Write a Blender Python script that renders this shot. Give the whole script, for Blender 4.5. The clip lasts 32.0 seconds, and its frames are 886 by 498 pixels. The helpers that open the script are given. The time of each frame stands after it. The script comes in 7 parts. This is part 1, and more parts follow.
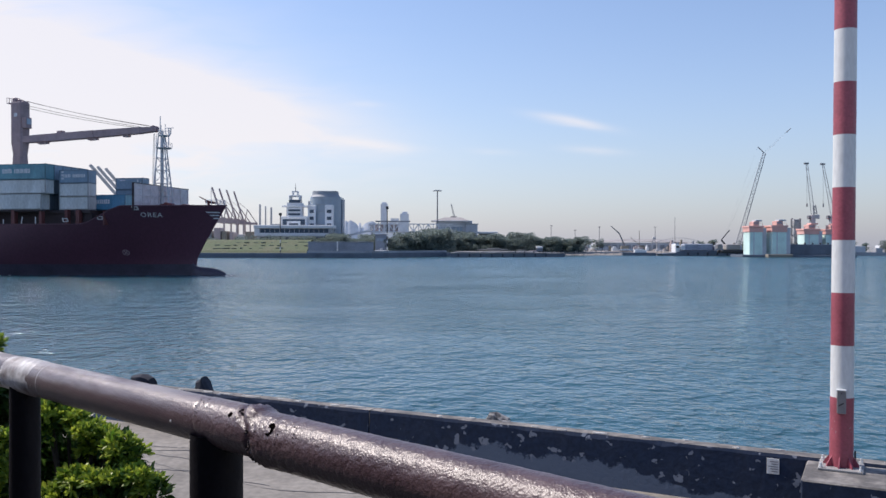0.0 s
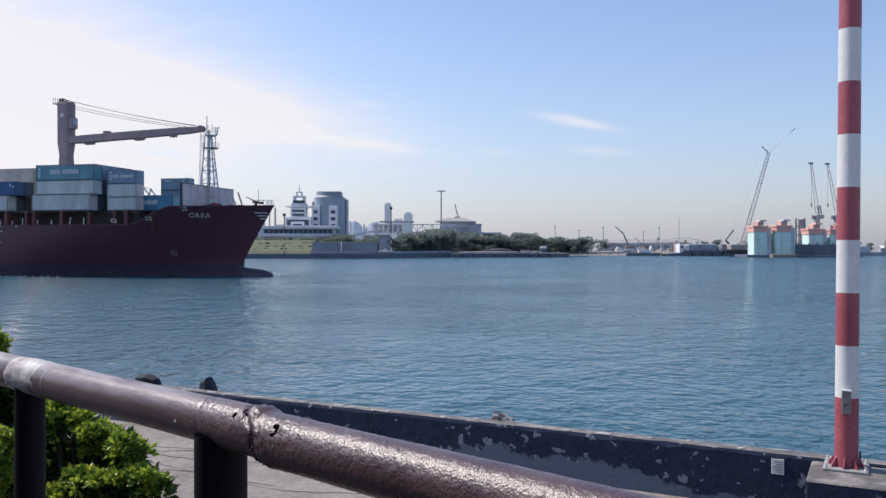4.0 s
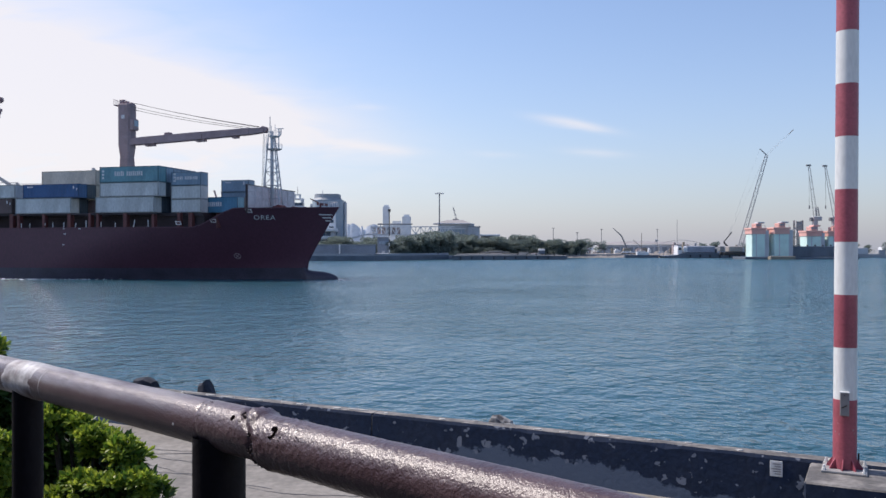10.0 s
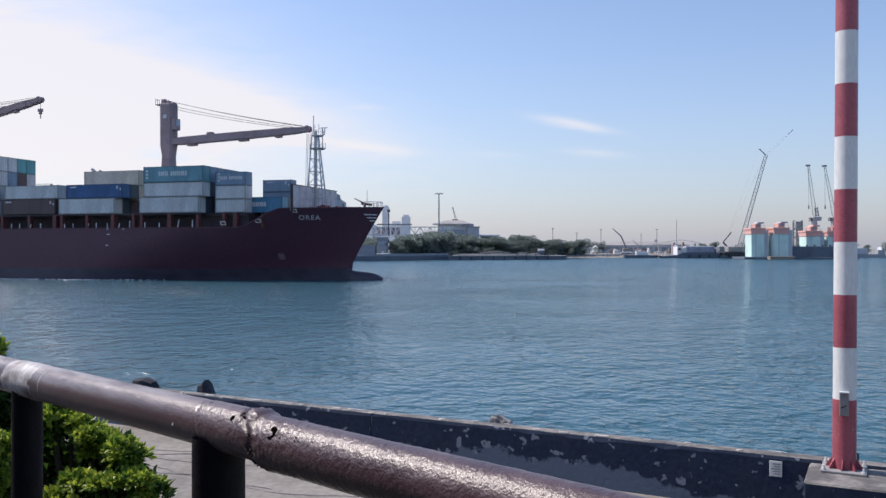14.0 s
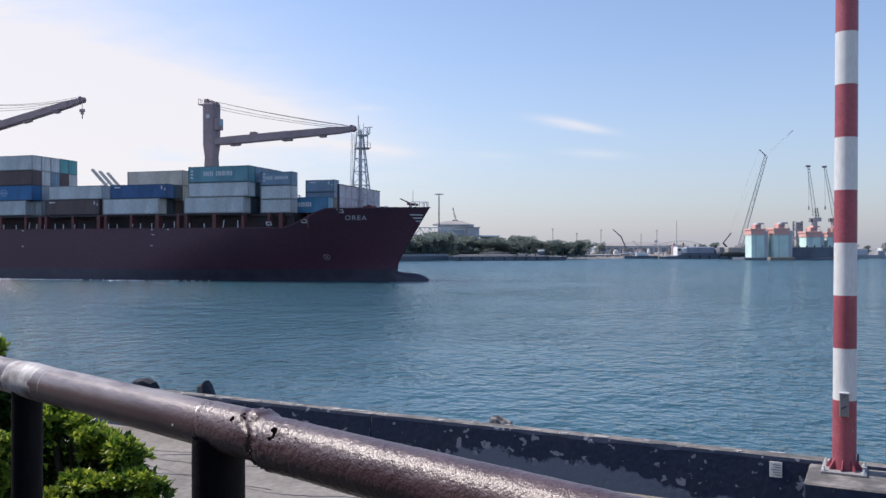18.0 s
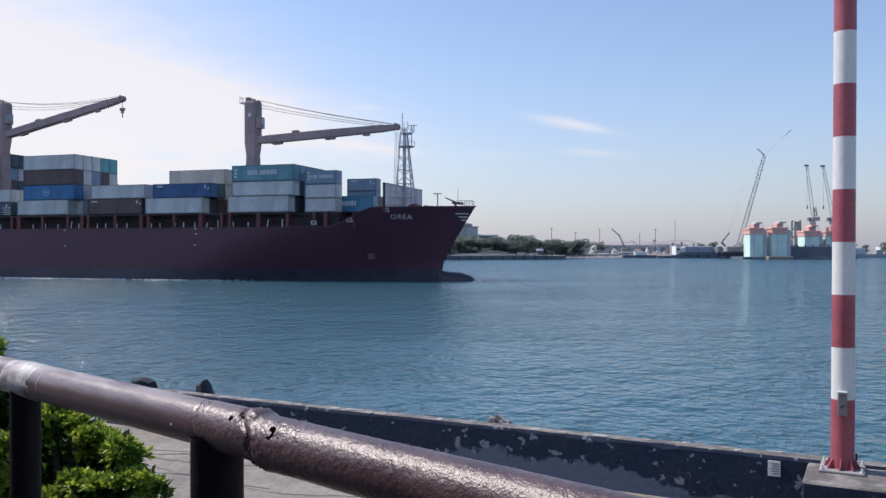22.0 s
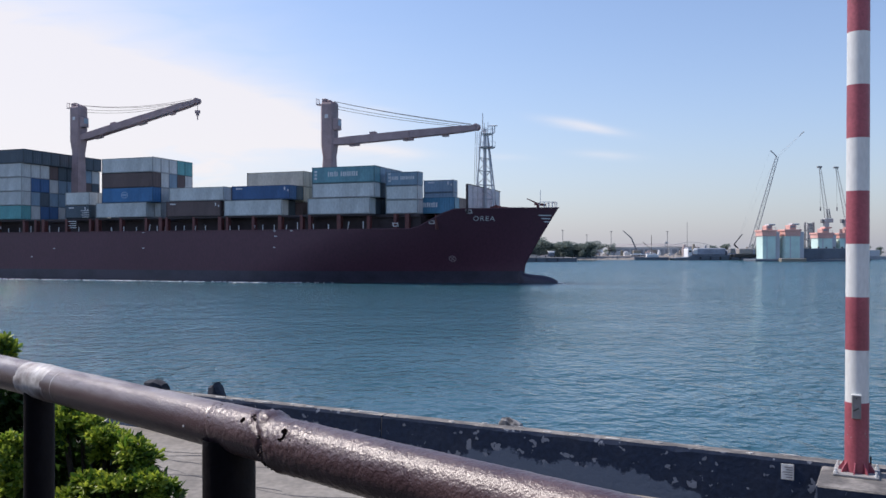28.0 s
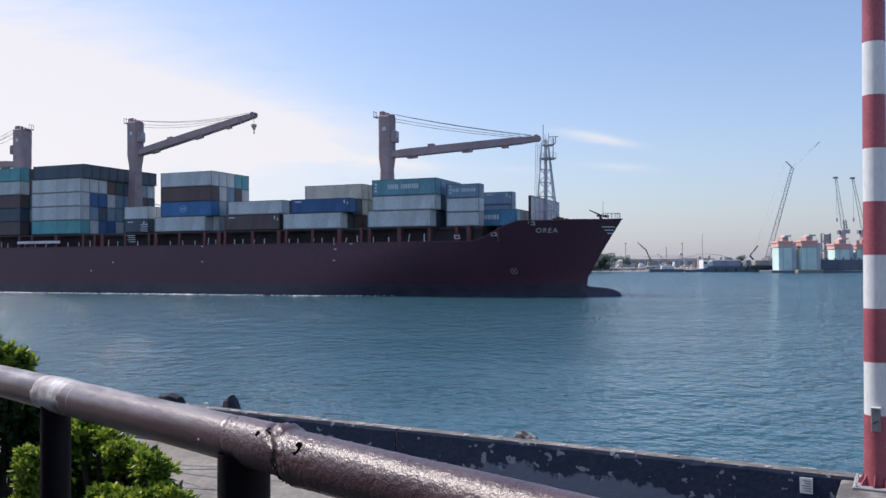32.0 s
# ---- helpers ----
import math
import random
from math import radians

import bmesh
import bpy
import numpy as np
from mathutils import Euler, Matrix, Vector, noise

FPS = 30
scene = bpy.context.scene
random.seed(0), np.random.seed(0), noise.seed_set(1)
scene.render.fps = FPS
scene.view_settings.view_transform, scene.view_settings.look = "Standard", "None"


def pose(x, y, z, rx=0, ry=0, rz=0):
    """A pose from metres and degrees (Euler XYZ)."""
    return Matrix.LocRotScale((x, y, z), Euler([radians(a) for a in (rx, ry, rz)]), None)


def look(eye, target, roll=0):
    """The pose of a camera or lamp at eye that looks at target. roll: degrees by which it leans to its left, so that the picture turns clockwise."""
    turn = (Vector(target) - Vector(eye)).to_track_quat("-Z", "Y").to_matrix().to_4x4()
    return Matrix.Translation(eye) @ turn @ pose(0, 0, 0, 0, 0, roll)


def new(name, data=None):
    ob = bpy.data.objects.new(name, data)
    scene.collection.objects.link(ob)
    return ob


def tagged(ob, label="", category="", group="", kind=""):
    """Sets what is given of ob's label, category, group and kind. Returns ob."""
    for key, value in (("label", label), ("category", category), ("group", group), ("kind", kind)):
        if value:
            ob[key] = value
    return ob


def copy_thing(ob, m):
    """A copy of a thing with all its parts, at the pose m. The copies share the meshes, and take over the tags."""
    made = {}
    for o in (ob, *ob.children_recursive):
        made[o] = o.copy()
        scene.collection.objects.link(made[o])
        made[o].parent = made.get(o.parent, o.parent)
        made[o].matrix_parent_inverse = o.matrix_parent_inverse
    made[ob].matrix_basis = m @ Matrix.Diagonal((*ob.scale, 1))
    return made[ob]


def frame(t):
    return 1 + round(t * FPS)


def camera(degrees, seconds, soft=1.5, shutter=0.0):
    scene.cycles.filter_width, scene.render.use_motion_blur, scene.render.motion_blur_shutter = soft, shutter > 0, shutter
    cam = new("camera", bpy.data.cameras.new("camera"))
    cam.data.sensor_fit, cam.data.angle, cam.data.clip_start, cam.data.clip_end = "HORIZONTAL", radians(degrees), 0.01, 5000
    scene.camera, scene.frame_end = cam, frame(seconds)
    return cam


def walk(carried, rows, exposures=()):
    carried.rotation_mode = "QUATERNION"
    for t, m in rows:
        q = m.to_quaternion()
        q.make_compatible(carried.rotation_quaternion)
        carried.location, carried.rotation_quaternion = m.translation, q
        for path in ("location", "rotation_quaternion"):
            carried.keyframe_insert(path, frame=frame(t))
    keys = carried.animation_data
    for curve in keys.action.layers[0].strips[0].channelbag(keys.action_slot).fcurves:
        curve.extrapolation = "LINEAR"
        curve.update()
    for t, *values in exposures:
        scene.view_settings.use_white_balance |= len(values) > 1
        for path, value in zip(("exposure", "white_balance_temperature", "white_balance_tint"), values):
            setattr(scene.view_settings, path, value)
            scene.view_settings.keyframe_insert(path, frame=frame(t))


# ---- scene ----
EYE = 5.8          # eye above the water
cam = camera(55.2, 32.0)
walk(cam, [
    (0.0, pose(0, 0, EYE, 89.742, -0.113, -0.090)),
    (0.5, pose(0, 0, EYE, 89.834, -0.041, -0.127)),
    (1.0, pose(0, 0, EYE, 89.813, -0.038, -0.177)),
    (1.5, pose(0, 0, EYE, 89.769, -0.099, -0.144)),
    (2.0, pose(0, 0, EYE, 89.772, -0.074, 0.121)),
    (2.5, pose(0, 0, EYE, 89.750, -0.084, 0.454)),
    (3.0, pose(0, 0, EYE, 89.735, -0.092, 0.541)),
    (3.5, pose(0, 0, EYE, 89.791, -0.072, 0.265)),
    (5.5, pose(0, 0, EYE, 89.642, -0.037, 0.102)),
    (6.0, pose(0, 0, EYE, 89.769, -0.001, 0.115)),
    (6.5, pose(0, 0, EYE, 89.820, 0.099, -0.085)),
    (7.0, pose(0, 0, EYE, 89.855, 0.073, -0.075)),
    (7.5, pose(0, 0, EYE, 89.905, 0.060, -0.204)),
    (8.0, pose(0, 0, EYE, 89.966, -0.015, -0.030)),
    (8.5, pose(0, 0, EYE, 89.981, 0.009, -0.058)),
    (9.0, pose(0, 0, EYE, 89.931, 0.029, -0.009)),
    (9.5, pose(0, 0, EYE, 90.005, -0.063, -0.001)),
    (10.0, pose(0, 0, EYE, 89.924, 0.005, 0.054)),
    (10.5, pose(0, 0, EYE, 89.985, -0.000, 0.000)),
    (11.0, pose(0, 0, EYE, 89.923, -0.002, -0.088)),
    (11.5, pose(0, 0, EYE, 89.949, -0.048, -0.034)),
    (12.0, pose(0, 0, EYE, 89.981, 0.002, 0.000)),
    (12.5, pose(0, 0, EYE, 89.969, -0.020, 0.028)),
    (13.0, pose(0, 0, EYE, 89.924, -0.000, 0.000)),
    (13.5, pose(0, 0, EYE, 89.924, 0.006, 0.012)),
    (14.0, pose(0, 0, EYE, 89.941, 0.031, 0.022)),
    (14.5, pose(0, 0, EYE, 89.942, 0.041, 0.063)),
    (16.5, pose(0, 0, EYE, 89.931, 0.019, 0.007)),
    (17.0, pose(0, 0, EYE, 89.976, -0.002, 0.034)),
    (17.5, pose(0, 0, EYE, 89.974, -0.017, 0.002)),
    (18.0, pose(0, 0, EYE, 89.983, 0.016, 0.024)),
    (18.5, pose(0, 0, EYE, 89.980, 0.001, 0.000)),
    (19.0, pose(0, 0, EYE, 89.927, -0.002, -0.004)),
    (19.5, pose(0, 0, EYE, 89.932, 0.027, 0.011)),
    (20.0, pose(0, 0, EYE, 89.980, 0.032, 0.042)),
    (20.5, pose(0, 0, EYE, 89.966, -0.033, 0.018)),
    (21.0, pose(0, 0, EYE, 89.956, 0.027, -0.069)),
    (21.5, pose(0, 0, EYE, 89.938, 0.003, -0.088)),
    (22.0, pose(0, 0, EYE, 89.935, 0.019, -0.068)),
    (22.5, pose(0, 0, EYE, 89.931, 0.023, -0.086)),
    (23.0, pose(0, 0, EYE, 89.932, 0.030, -0.082)),
    (23.5, pose(0, 0, EYE, 89.923, -0.000, -0.049)),
    (24.0, pose(0, 0, EYE, 89.918, 0.027, -0.025)),
    (24.5, pose(0, 0, EYE, 89.924, 0.007, -0.058)),
    (25.0, pose(0, 0, EYE, 89.924, 0.003, -0.071)),
    (25.5, pose(0, 0, EYE, 89.937, 0.028, -0.060)),
    (27.5, pose(0, 0, EYE, 90.148, 0.006, 0.570)),
    (28.0, pose(0, 0, EYE, 90.087, 0.058, 0.687)),
    (28.5, pose(0, 0, EYE, 90.008, 0.159, 0.902)),
    (29.0, pose(0, 0, EYE, 90.092, 0.116, 1.012)),
    (29.5, pose(0, 0, EYE, 90.159, 0.147, 1.088)),
    (30.0, pose(0, 0, EYE, 90.440, 0.252, 1.174)),
    (30.5, pose(0, 0, EYE, 90.543, 0.252, 1.551)),
    (31.0, pose(0, 0, EYE, 90.906, 0.278, 1.558)),
    (31.5, pose(0, 0, EYE, 90.935, 0.260, 1.664)),
    (32.0, pose(0, 0, EYE, 90.948, 0.284, 1.634)),
], exposures=[(0.0, 0.08, 6560, 17), (32.0, 0.08, 6560, 17)])

# ---- world, sun ----
SUN_AZ, SUN_EL = -65.0, 50.0       # degrees: to the left of straight ahead, above the horizon


def build_world():
    world = bpy.data.worlds.new("sky")
    scene.world = world
    world.use_nodes = True
    nt = world.node_tree
    n, l = nt.nodes, nt.links
    n.clear()
    out, bg, sky = n.new("ShaderNodeOutputWorld"), n.new("ShaderNodeBackground"), n.new("ShaderNodeTexSky")
    sky.sky_type, sky.sun_disc = "NISHITA", False
    sky.sun_elevation, sky.sun_rotation = radians(SUN_EL), radians(SUN_AZ)
    sky.altitude, sky.air_density, sky.dust_density, sky.ozone_density = 0, 1.0, 0.7, 3.8
    bg.inputs["Strength"].default_value = 0.158
    tc, sep = n.new("ShaderNodeTexCoord"), n.new("ShaderNodeSeparateXYZ")
    l.new(tc.outputs["Generated"], sep.inputs[0])

    def calc(op, a, b=None, c=None):
        node = n.new("ShaderNodeMath")
        node.operation = op
        for i, v in enumerate((a, b, c)):
            if v is None:
                continue
            if isinstance(v, (int, float)):
                node.inputs[i].default_value = v
            else:
                l.new(v, node.inputs[i])
        return node.outputs[0]
    ahead = calc("MAXIMUM", sep.outputs["Y"], 0.05)
    u, v = calc("DIVIDE", sep.outputs["X"], ahead), calc("DIVIDE", sep.outputs["Z"], ahead)
    uv = n.new("ShaderNodeCombineXYZ")
    l.new(calc("MULTIPLY", u, 5.0), uv.inputs[0]), l.new(calc("MULTIPLY", v, 22.0), uv.inputs[1])
    tex = n.new("ShaderNodeTexNoise")
    tex.inputs["Scale"].default_value, tex.inputs["Detail"].default_value, tex.inputs["Distortion"].default_value = 2.2, 6.0, 0.6
    l.new(uv.outputs[0], tex.inputs["Vector"])
    wisp = tex.outputs["Fac"]
    total = None
    # thin wisps: across, up, half length, half thickness, slope, density
    for u0, v0, hu, hv, slope, dens in ((0.152, 0.146, 0.040, 0.0052, -0.17, 0.75), (0.18, 0.112, 0.034, 0.0045, -0.06, 0.30), (-0.075, 0.118, 0.05, 0.006, -0.12, 0.42),
                                        (-0.26, 0.165, 0.17, 0.034, -0.20, 0.8), (-0.48, 0.15, 0.26, 0.09, -0.12, 1.1), (-0.62, 0.26, 0.3, 0.12, -0.2, 0.9), (0.06, 0.11, 0.03, 0.004, -0.05, 0.16), (-0.09, 0.166, 0.02, 0.004, -0.05, 0.2)):
        du = calc("SUBTRACT", u, u0)
        dv = calc("SUBTRACT", calc("SUBTRACT", v, v0), calc("MULTIPLY", du, slope))
        dv = calc("ADD", dv, calc("MULTIPLY", calc("SUBTRACT", wisp, 0.5), hv * 1.4))
        q = calc("ADD", calc("POWER", calc("ABSOLUTE", calc("DIVIDE", du, hu)), 2.0), calc("POWER", calc("ABSOLUTE", calc("DIVIDE", dv, hv)), 2.0))
        g = calc("MULTIPLY", calc("EXPONENT", calc("MULTIPLY", q, -1.0)), calc("MULTIPLY", calc("ADD", wisp, 0.45), dens))
        total = g if total is None else calc("ADD", total, g)
    total = calc("MINIMUM", calc("MULTIPLY", total, calc("GREATER_THAN", sep.outputs["Y"], 0.06)), 0.85)
    mix = n.new("ShaderNodeMix")
    mix.data_type = "RGBA"
    l.new(total, mix.inputs["Factor"])
    # the hazy band all round the horizon
    band = calc("MULTIPLY", calc("EXPONENT", calc("MULTIPLY", calc("ABSOLUTE", sep.outputs["Z"]), -9.0)), 0.8)
    haze = n.new("ShaderNodeMix")
    haze.data_type = "RGBA"
    l.new(band, haze.inputs["Factor"]), l.new(sky.outputs[0], haze.inputs["A"])
    side, tone = n.new("ShaderNodeMapRange"), n.new("ShaderNodeMix")
    side.inputs["From Min"].default_value, side.inputs["From Max"].default_value = -0.5, 0.5
    l.new(sep.outputs["X"], side.inputs["Value"]), l.new(side.outputs[0], tone.inputs["Factor"])
    tone.data_type = "RGBA"
    tone.inputs["A"].default_value, tone.inputs["B"].default_value = (3.7, 3.9, 4.35, 1), (2.14, 2.38, 2.95, 1)
    l.new(tone.outputs["Result"], haze.inputs["B"])
    l.new(haze.outputs["Result"], mix.inputs["A"])
    mix.inputs["B"].default_value = (5.4, 5.38, 5.32, 1)
    l.new(mix.outputs["Result"], bg.inputs["Color"])
    l.new(bg.outputs[0], out.inputs[0])


build_world()
sun_data = bpy.data.lights.new("sun", "SUN")
sun_data.energy, sun_data.angle, sun_data.color = 4.2, radians(0.6), (1.0, 0.95, 0.86)
sun = new("sun", sun_data)
_az, _el = radians(SUN_AZ), radians(SUN_EL)
TO_SUN = Vector((math.sin(_az) * math.cos(_el), math.cos(_az) * math.cos(_el), math.sin(_el)))
sun.matrix_world = look(TO_SUN * 100, (0, 0, 0))


# ---- materials ----
def mat(name, col, rough=0.6, metal=0.0, grain=12.0, stain=0.7, amt=0.25, bump=0.15, tint=None, depth=0.01, stretch=(1, 1, 1), vary=0.0):
    """Paint, concrete or metal with fine grain and larger stains, sizes in 1/m. tint: the colour of the stains."""
    m = bpy.data.materials.new(name)
    m.use_nodes = True
    n, l = m.node_tree.nodes, m.node_tree.links
    bs = n["Principled BSDF"]
    tc, mp = n.new("ShaderNodeTexCoord"), n.new("ShaderNodeMapping")
    mp.inputs["Scale"].default_value = stretch
    l.new(tc.outputs["Object"], mp.inputs["Vector"])
    a, b = n.new("ShaderNodeTexNoise"), n.new("ShaderNodeTexNoise")
    a.inputs["Scale"].default_value, b.inputs["Scale"].default_value = grain, stain
    a.inputs["Detail"].default_value, b.inputs["Detail"].default_value = 6, 5
    l.new(mp.outputs[0], a.inputs["Vector"]), l.new(mp.outputs[0], b.inputs["Vector"])
    ramp = n.new("ShaderNodeValToRGB")
    ramp.color_ramp.elements[0].position, ramp.color_ramp.elements[1].position = 0.42, 0.72
    l.new(b.outputs["Fac"], ramp.inputs["Fac"])
    tint = tint or tuple(c * 0.55 for c in col)
    m1, m2 = n.new("ShaderNodeMix"), n.new("ShaderNodeMix")
    m1.data_type = m2.data_type = "RGBA"
    m2.blend_type = "MULTIPLY"
    m1.inputs["A"].default_value, m1.inputs["B"].default_value = (*col, 1), (*tint, 1)
    k = n.new("ShaderNodeMath")
    k.operation = "MULTIPLY"
    k.inputs[1].default_value = min(1.0, amt * 2.2)
    l.new(ramp.outputs[0], k.inputs[0]), l.new(k.outputs[0], m1.inputs["Factor"])
    m2.inputs["Factor"].default_value = amt
    l.new(m1.outputs["Result"], m2.inputs["A"])
    gr = n.new("ShaderNodeValToRGB")
    gr.color_ramp.elements[0].color, gr.color_ramp.elements[1].color = (0.35, 0.35, 0.35, 1), (1.3, 1.3, 1.3, 1)
    gr.color_ramp.elements[0].position, gr.color_ramp.elements[1].position = 0.3, 0.7
    l.new(a.outputs["Fac"], gr.inputs["Fac"]), l.new(gr.outputs[0], m2.inputs["B"])
    last = m2.outputs["Result"]
    if vary:
        info, hs, mr = n.new("ShaderNodeObjectInfo"), n.new("ShaderNodeHueSaturation"), n.new("ShaderNodeMapRange")
        mr.inputs["To Min"].default_value, mr.inputs["To Max"].default_value = 1 - vary, 1 + vary
        l.new(info.outputs["Random"], mr.inputs["Value"]), l.new(mr.outputs[0], hs.inputs["Value"]), l.new(last, hs.inputs["Color"])
        last = hs.outputs[0]
    l.new(last, bs.inputs["Base Color"])
    rr = n.new("ShaderNodeMapRange")
    rr.inputs["To Min"].default_value, rr.inputs["To Max"].default_value = max(0.03, rough - 0.12), min(1, rough + 0.12)
    l.new(a.outputs["Fac"], rr.inputs["Value"]), l.new(rr.outputs[0], bs.inputs["Roughness"])
    bs.inputs["Metallic"].default_value = metal
    if bump:
        bp = n.new("ShaderNodeBump")
        bp.inputs["Strength"].default_value, bp.inputs["Distance"].default_value = bump, depth
        l.new(a.outputs["Fac"], bp.inputs["Height"]), l.new(bp.outputs[0], bs.inputs["Normal"])
    return m


def water_material():
    """Wind ripples given by the true slope of a summed noise height, so that they keep their strength far out."""
    m = bpy.data.materials.new("harbour_water")
    m.use_nodes = True
    n, l = m.node_tree.nodes, m.node_tree.links
    bs = n["Principled BSDF"]
    bs.inputs["Base Color"].default_value = (0.03, 0.096, 0.124, 1)
    bs.inputs["IOR"].default_value = 1.47
    tc = n.new("ShaderNodeTexCoord")

    def calc(op, a, b=None):
        node = n.new("ShaderNodeMath")
        node.operation = op
        for i, v in enumerate((a, b)):
            if isinstance(v, (int, float)):
                node.inputs[i].default_value = v
            elif v is not None:
                l.new(v, node.inputs[i])
        return node.outputs[0]

    def field(scale, detail, stretch, rot, dx, dy):
        off, mp, t = n.new("ShaderNodeVectorMath"), n.new("ShaderNodeMapping"), n.new("ShaderNodeTexNoise")
        off.inputs[1].default_value = (dx, dy, 0)
        mp.inputs["Scale"].default_value, mp.inputs["Rotation"].default_value = (*stretch, 1), (0, 0, rot)
        t.inputs["Scale"].default_value, t.inputs["Detail"].default_value, t.inputs["Roughness"].default_value = scale, detail, 0.52
        l.new(tc.outputs["Object"], off.inputs[0]), l.new(off.outputs[0], mp.inputs["Vector"]), l.new(mp.outputs[0], t.inputs["Vector"])
        return t.outputs["Fac"]
    sx = sy = None
    # size in 1/m, octaves, stretch, turn, height, step of the slope
    for scale, detail, stretch, rot, amp, e in ((1.7, 4.0, (1.15, 1.0), 0.22, 0.4, 0.02), (0.6, 2.0, (1.2, 1.0), -0.3, 0.66, 0.1), (0.2, 1.0, (1.0, 1.0), 0.1, 0.55, 0.4)):
        h0 = field(scale, detail, stretch, rot, 0, 0)
        gx = calc("MULTIPLY", calc("SUBTRACT", h0, field(scale, detail, stretch, rot, e, 0)), amp / e)
        gy = calc("MULTIPLY", calc("SUBTRACT", h0, field(scale, detail, stretch, rot, 0, e)), amp / e)
        sx = gx if sx is None else calc("ADD", sx, gx)
        sy = gy if sy is None else calc("ADD", sy, gy)
    # gusts: rougher and calmer patches
    gust = n.new("ShaderNodeMapRange")
    gust.inputs["From Min"].default_value, gust.inputs["From Max"].default_value = 0.35, 0.65
    gust.inputs["To Min"].default_value, gust.inputs["To Max"].default_value = 0.72, 1.2
    l.new(field(0.06, 4.0, (0.6, 1.0), 0.1, 0, 0), gust.inputs["Value"])
    # slope strength and the tilt towards the camera go by distance, fitted to its view
    pos = n.new("ShaderNodeSeparateXYZ")
    l.new(tc.outputs["Object"], pos.inputs[0])

    def by_distance(near, far, start=120.0, end=320.0):
        mr = n.new("ShaderNodeMapRange")
        mr.inputs["From Min"].default_value, mr.inputs["From Max"].default_value = start, end
        mr.inputs["To Min"].default_value, mr.inputs["To Max"].default_value = near, far
        l.new(pos.outputs["Y"], mr.inputs["Value"])
        return mr.outputs[0]
    vec, nor = n.new("ShaderNodeCombineXYZ"), n.new("ShaderNodeVectorMath")
    k = calc("MULTIPLY", gust.outputs[0], by_distance(0.45, 0.82, 20.0, 100.0))
    # crests run across the view; far out the ripples are too fine to tell apart and blur what they mirror
    l.new(calc("MULTIPLY", calc("MULTIPLY", sx, by_distance(0.74, 1.2, 25.0, 150.0)), k), vec.inputs[0])
    l.new(by_distance(0.08, 0.12, 120.0, 400.0), bs.inputs["Roughness"])
    # fitted to the camera's view: faces towards it steepened, backs flattened, all tilted to mirror higher sky
    fronts, backs = calc("MULTIPLY", calc("MINIMUM", sy, 0.0), 1.7), calc("MULTIPLY", calc("MAXIMUM", sy, 0.0), 0.4)
    l.new(calc("SUBTRACT", calc("MULTIPLY", calc("ADD", fronts, backs), k), by_distance(0.042, 0.16, 70.0, 280.0)), vec.inputs[1])
    vec.inputs[2].default_value = 1.0
    nor.operation = "NORMALIZE"
    l.new(vec.outputs[0], nor.inputs[0]), l.new(nor.outputs[0], bs.inputs["Normal"])
    return m


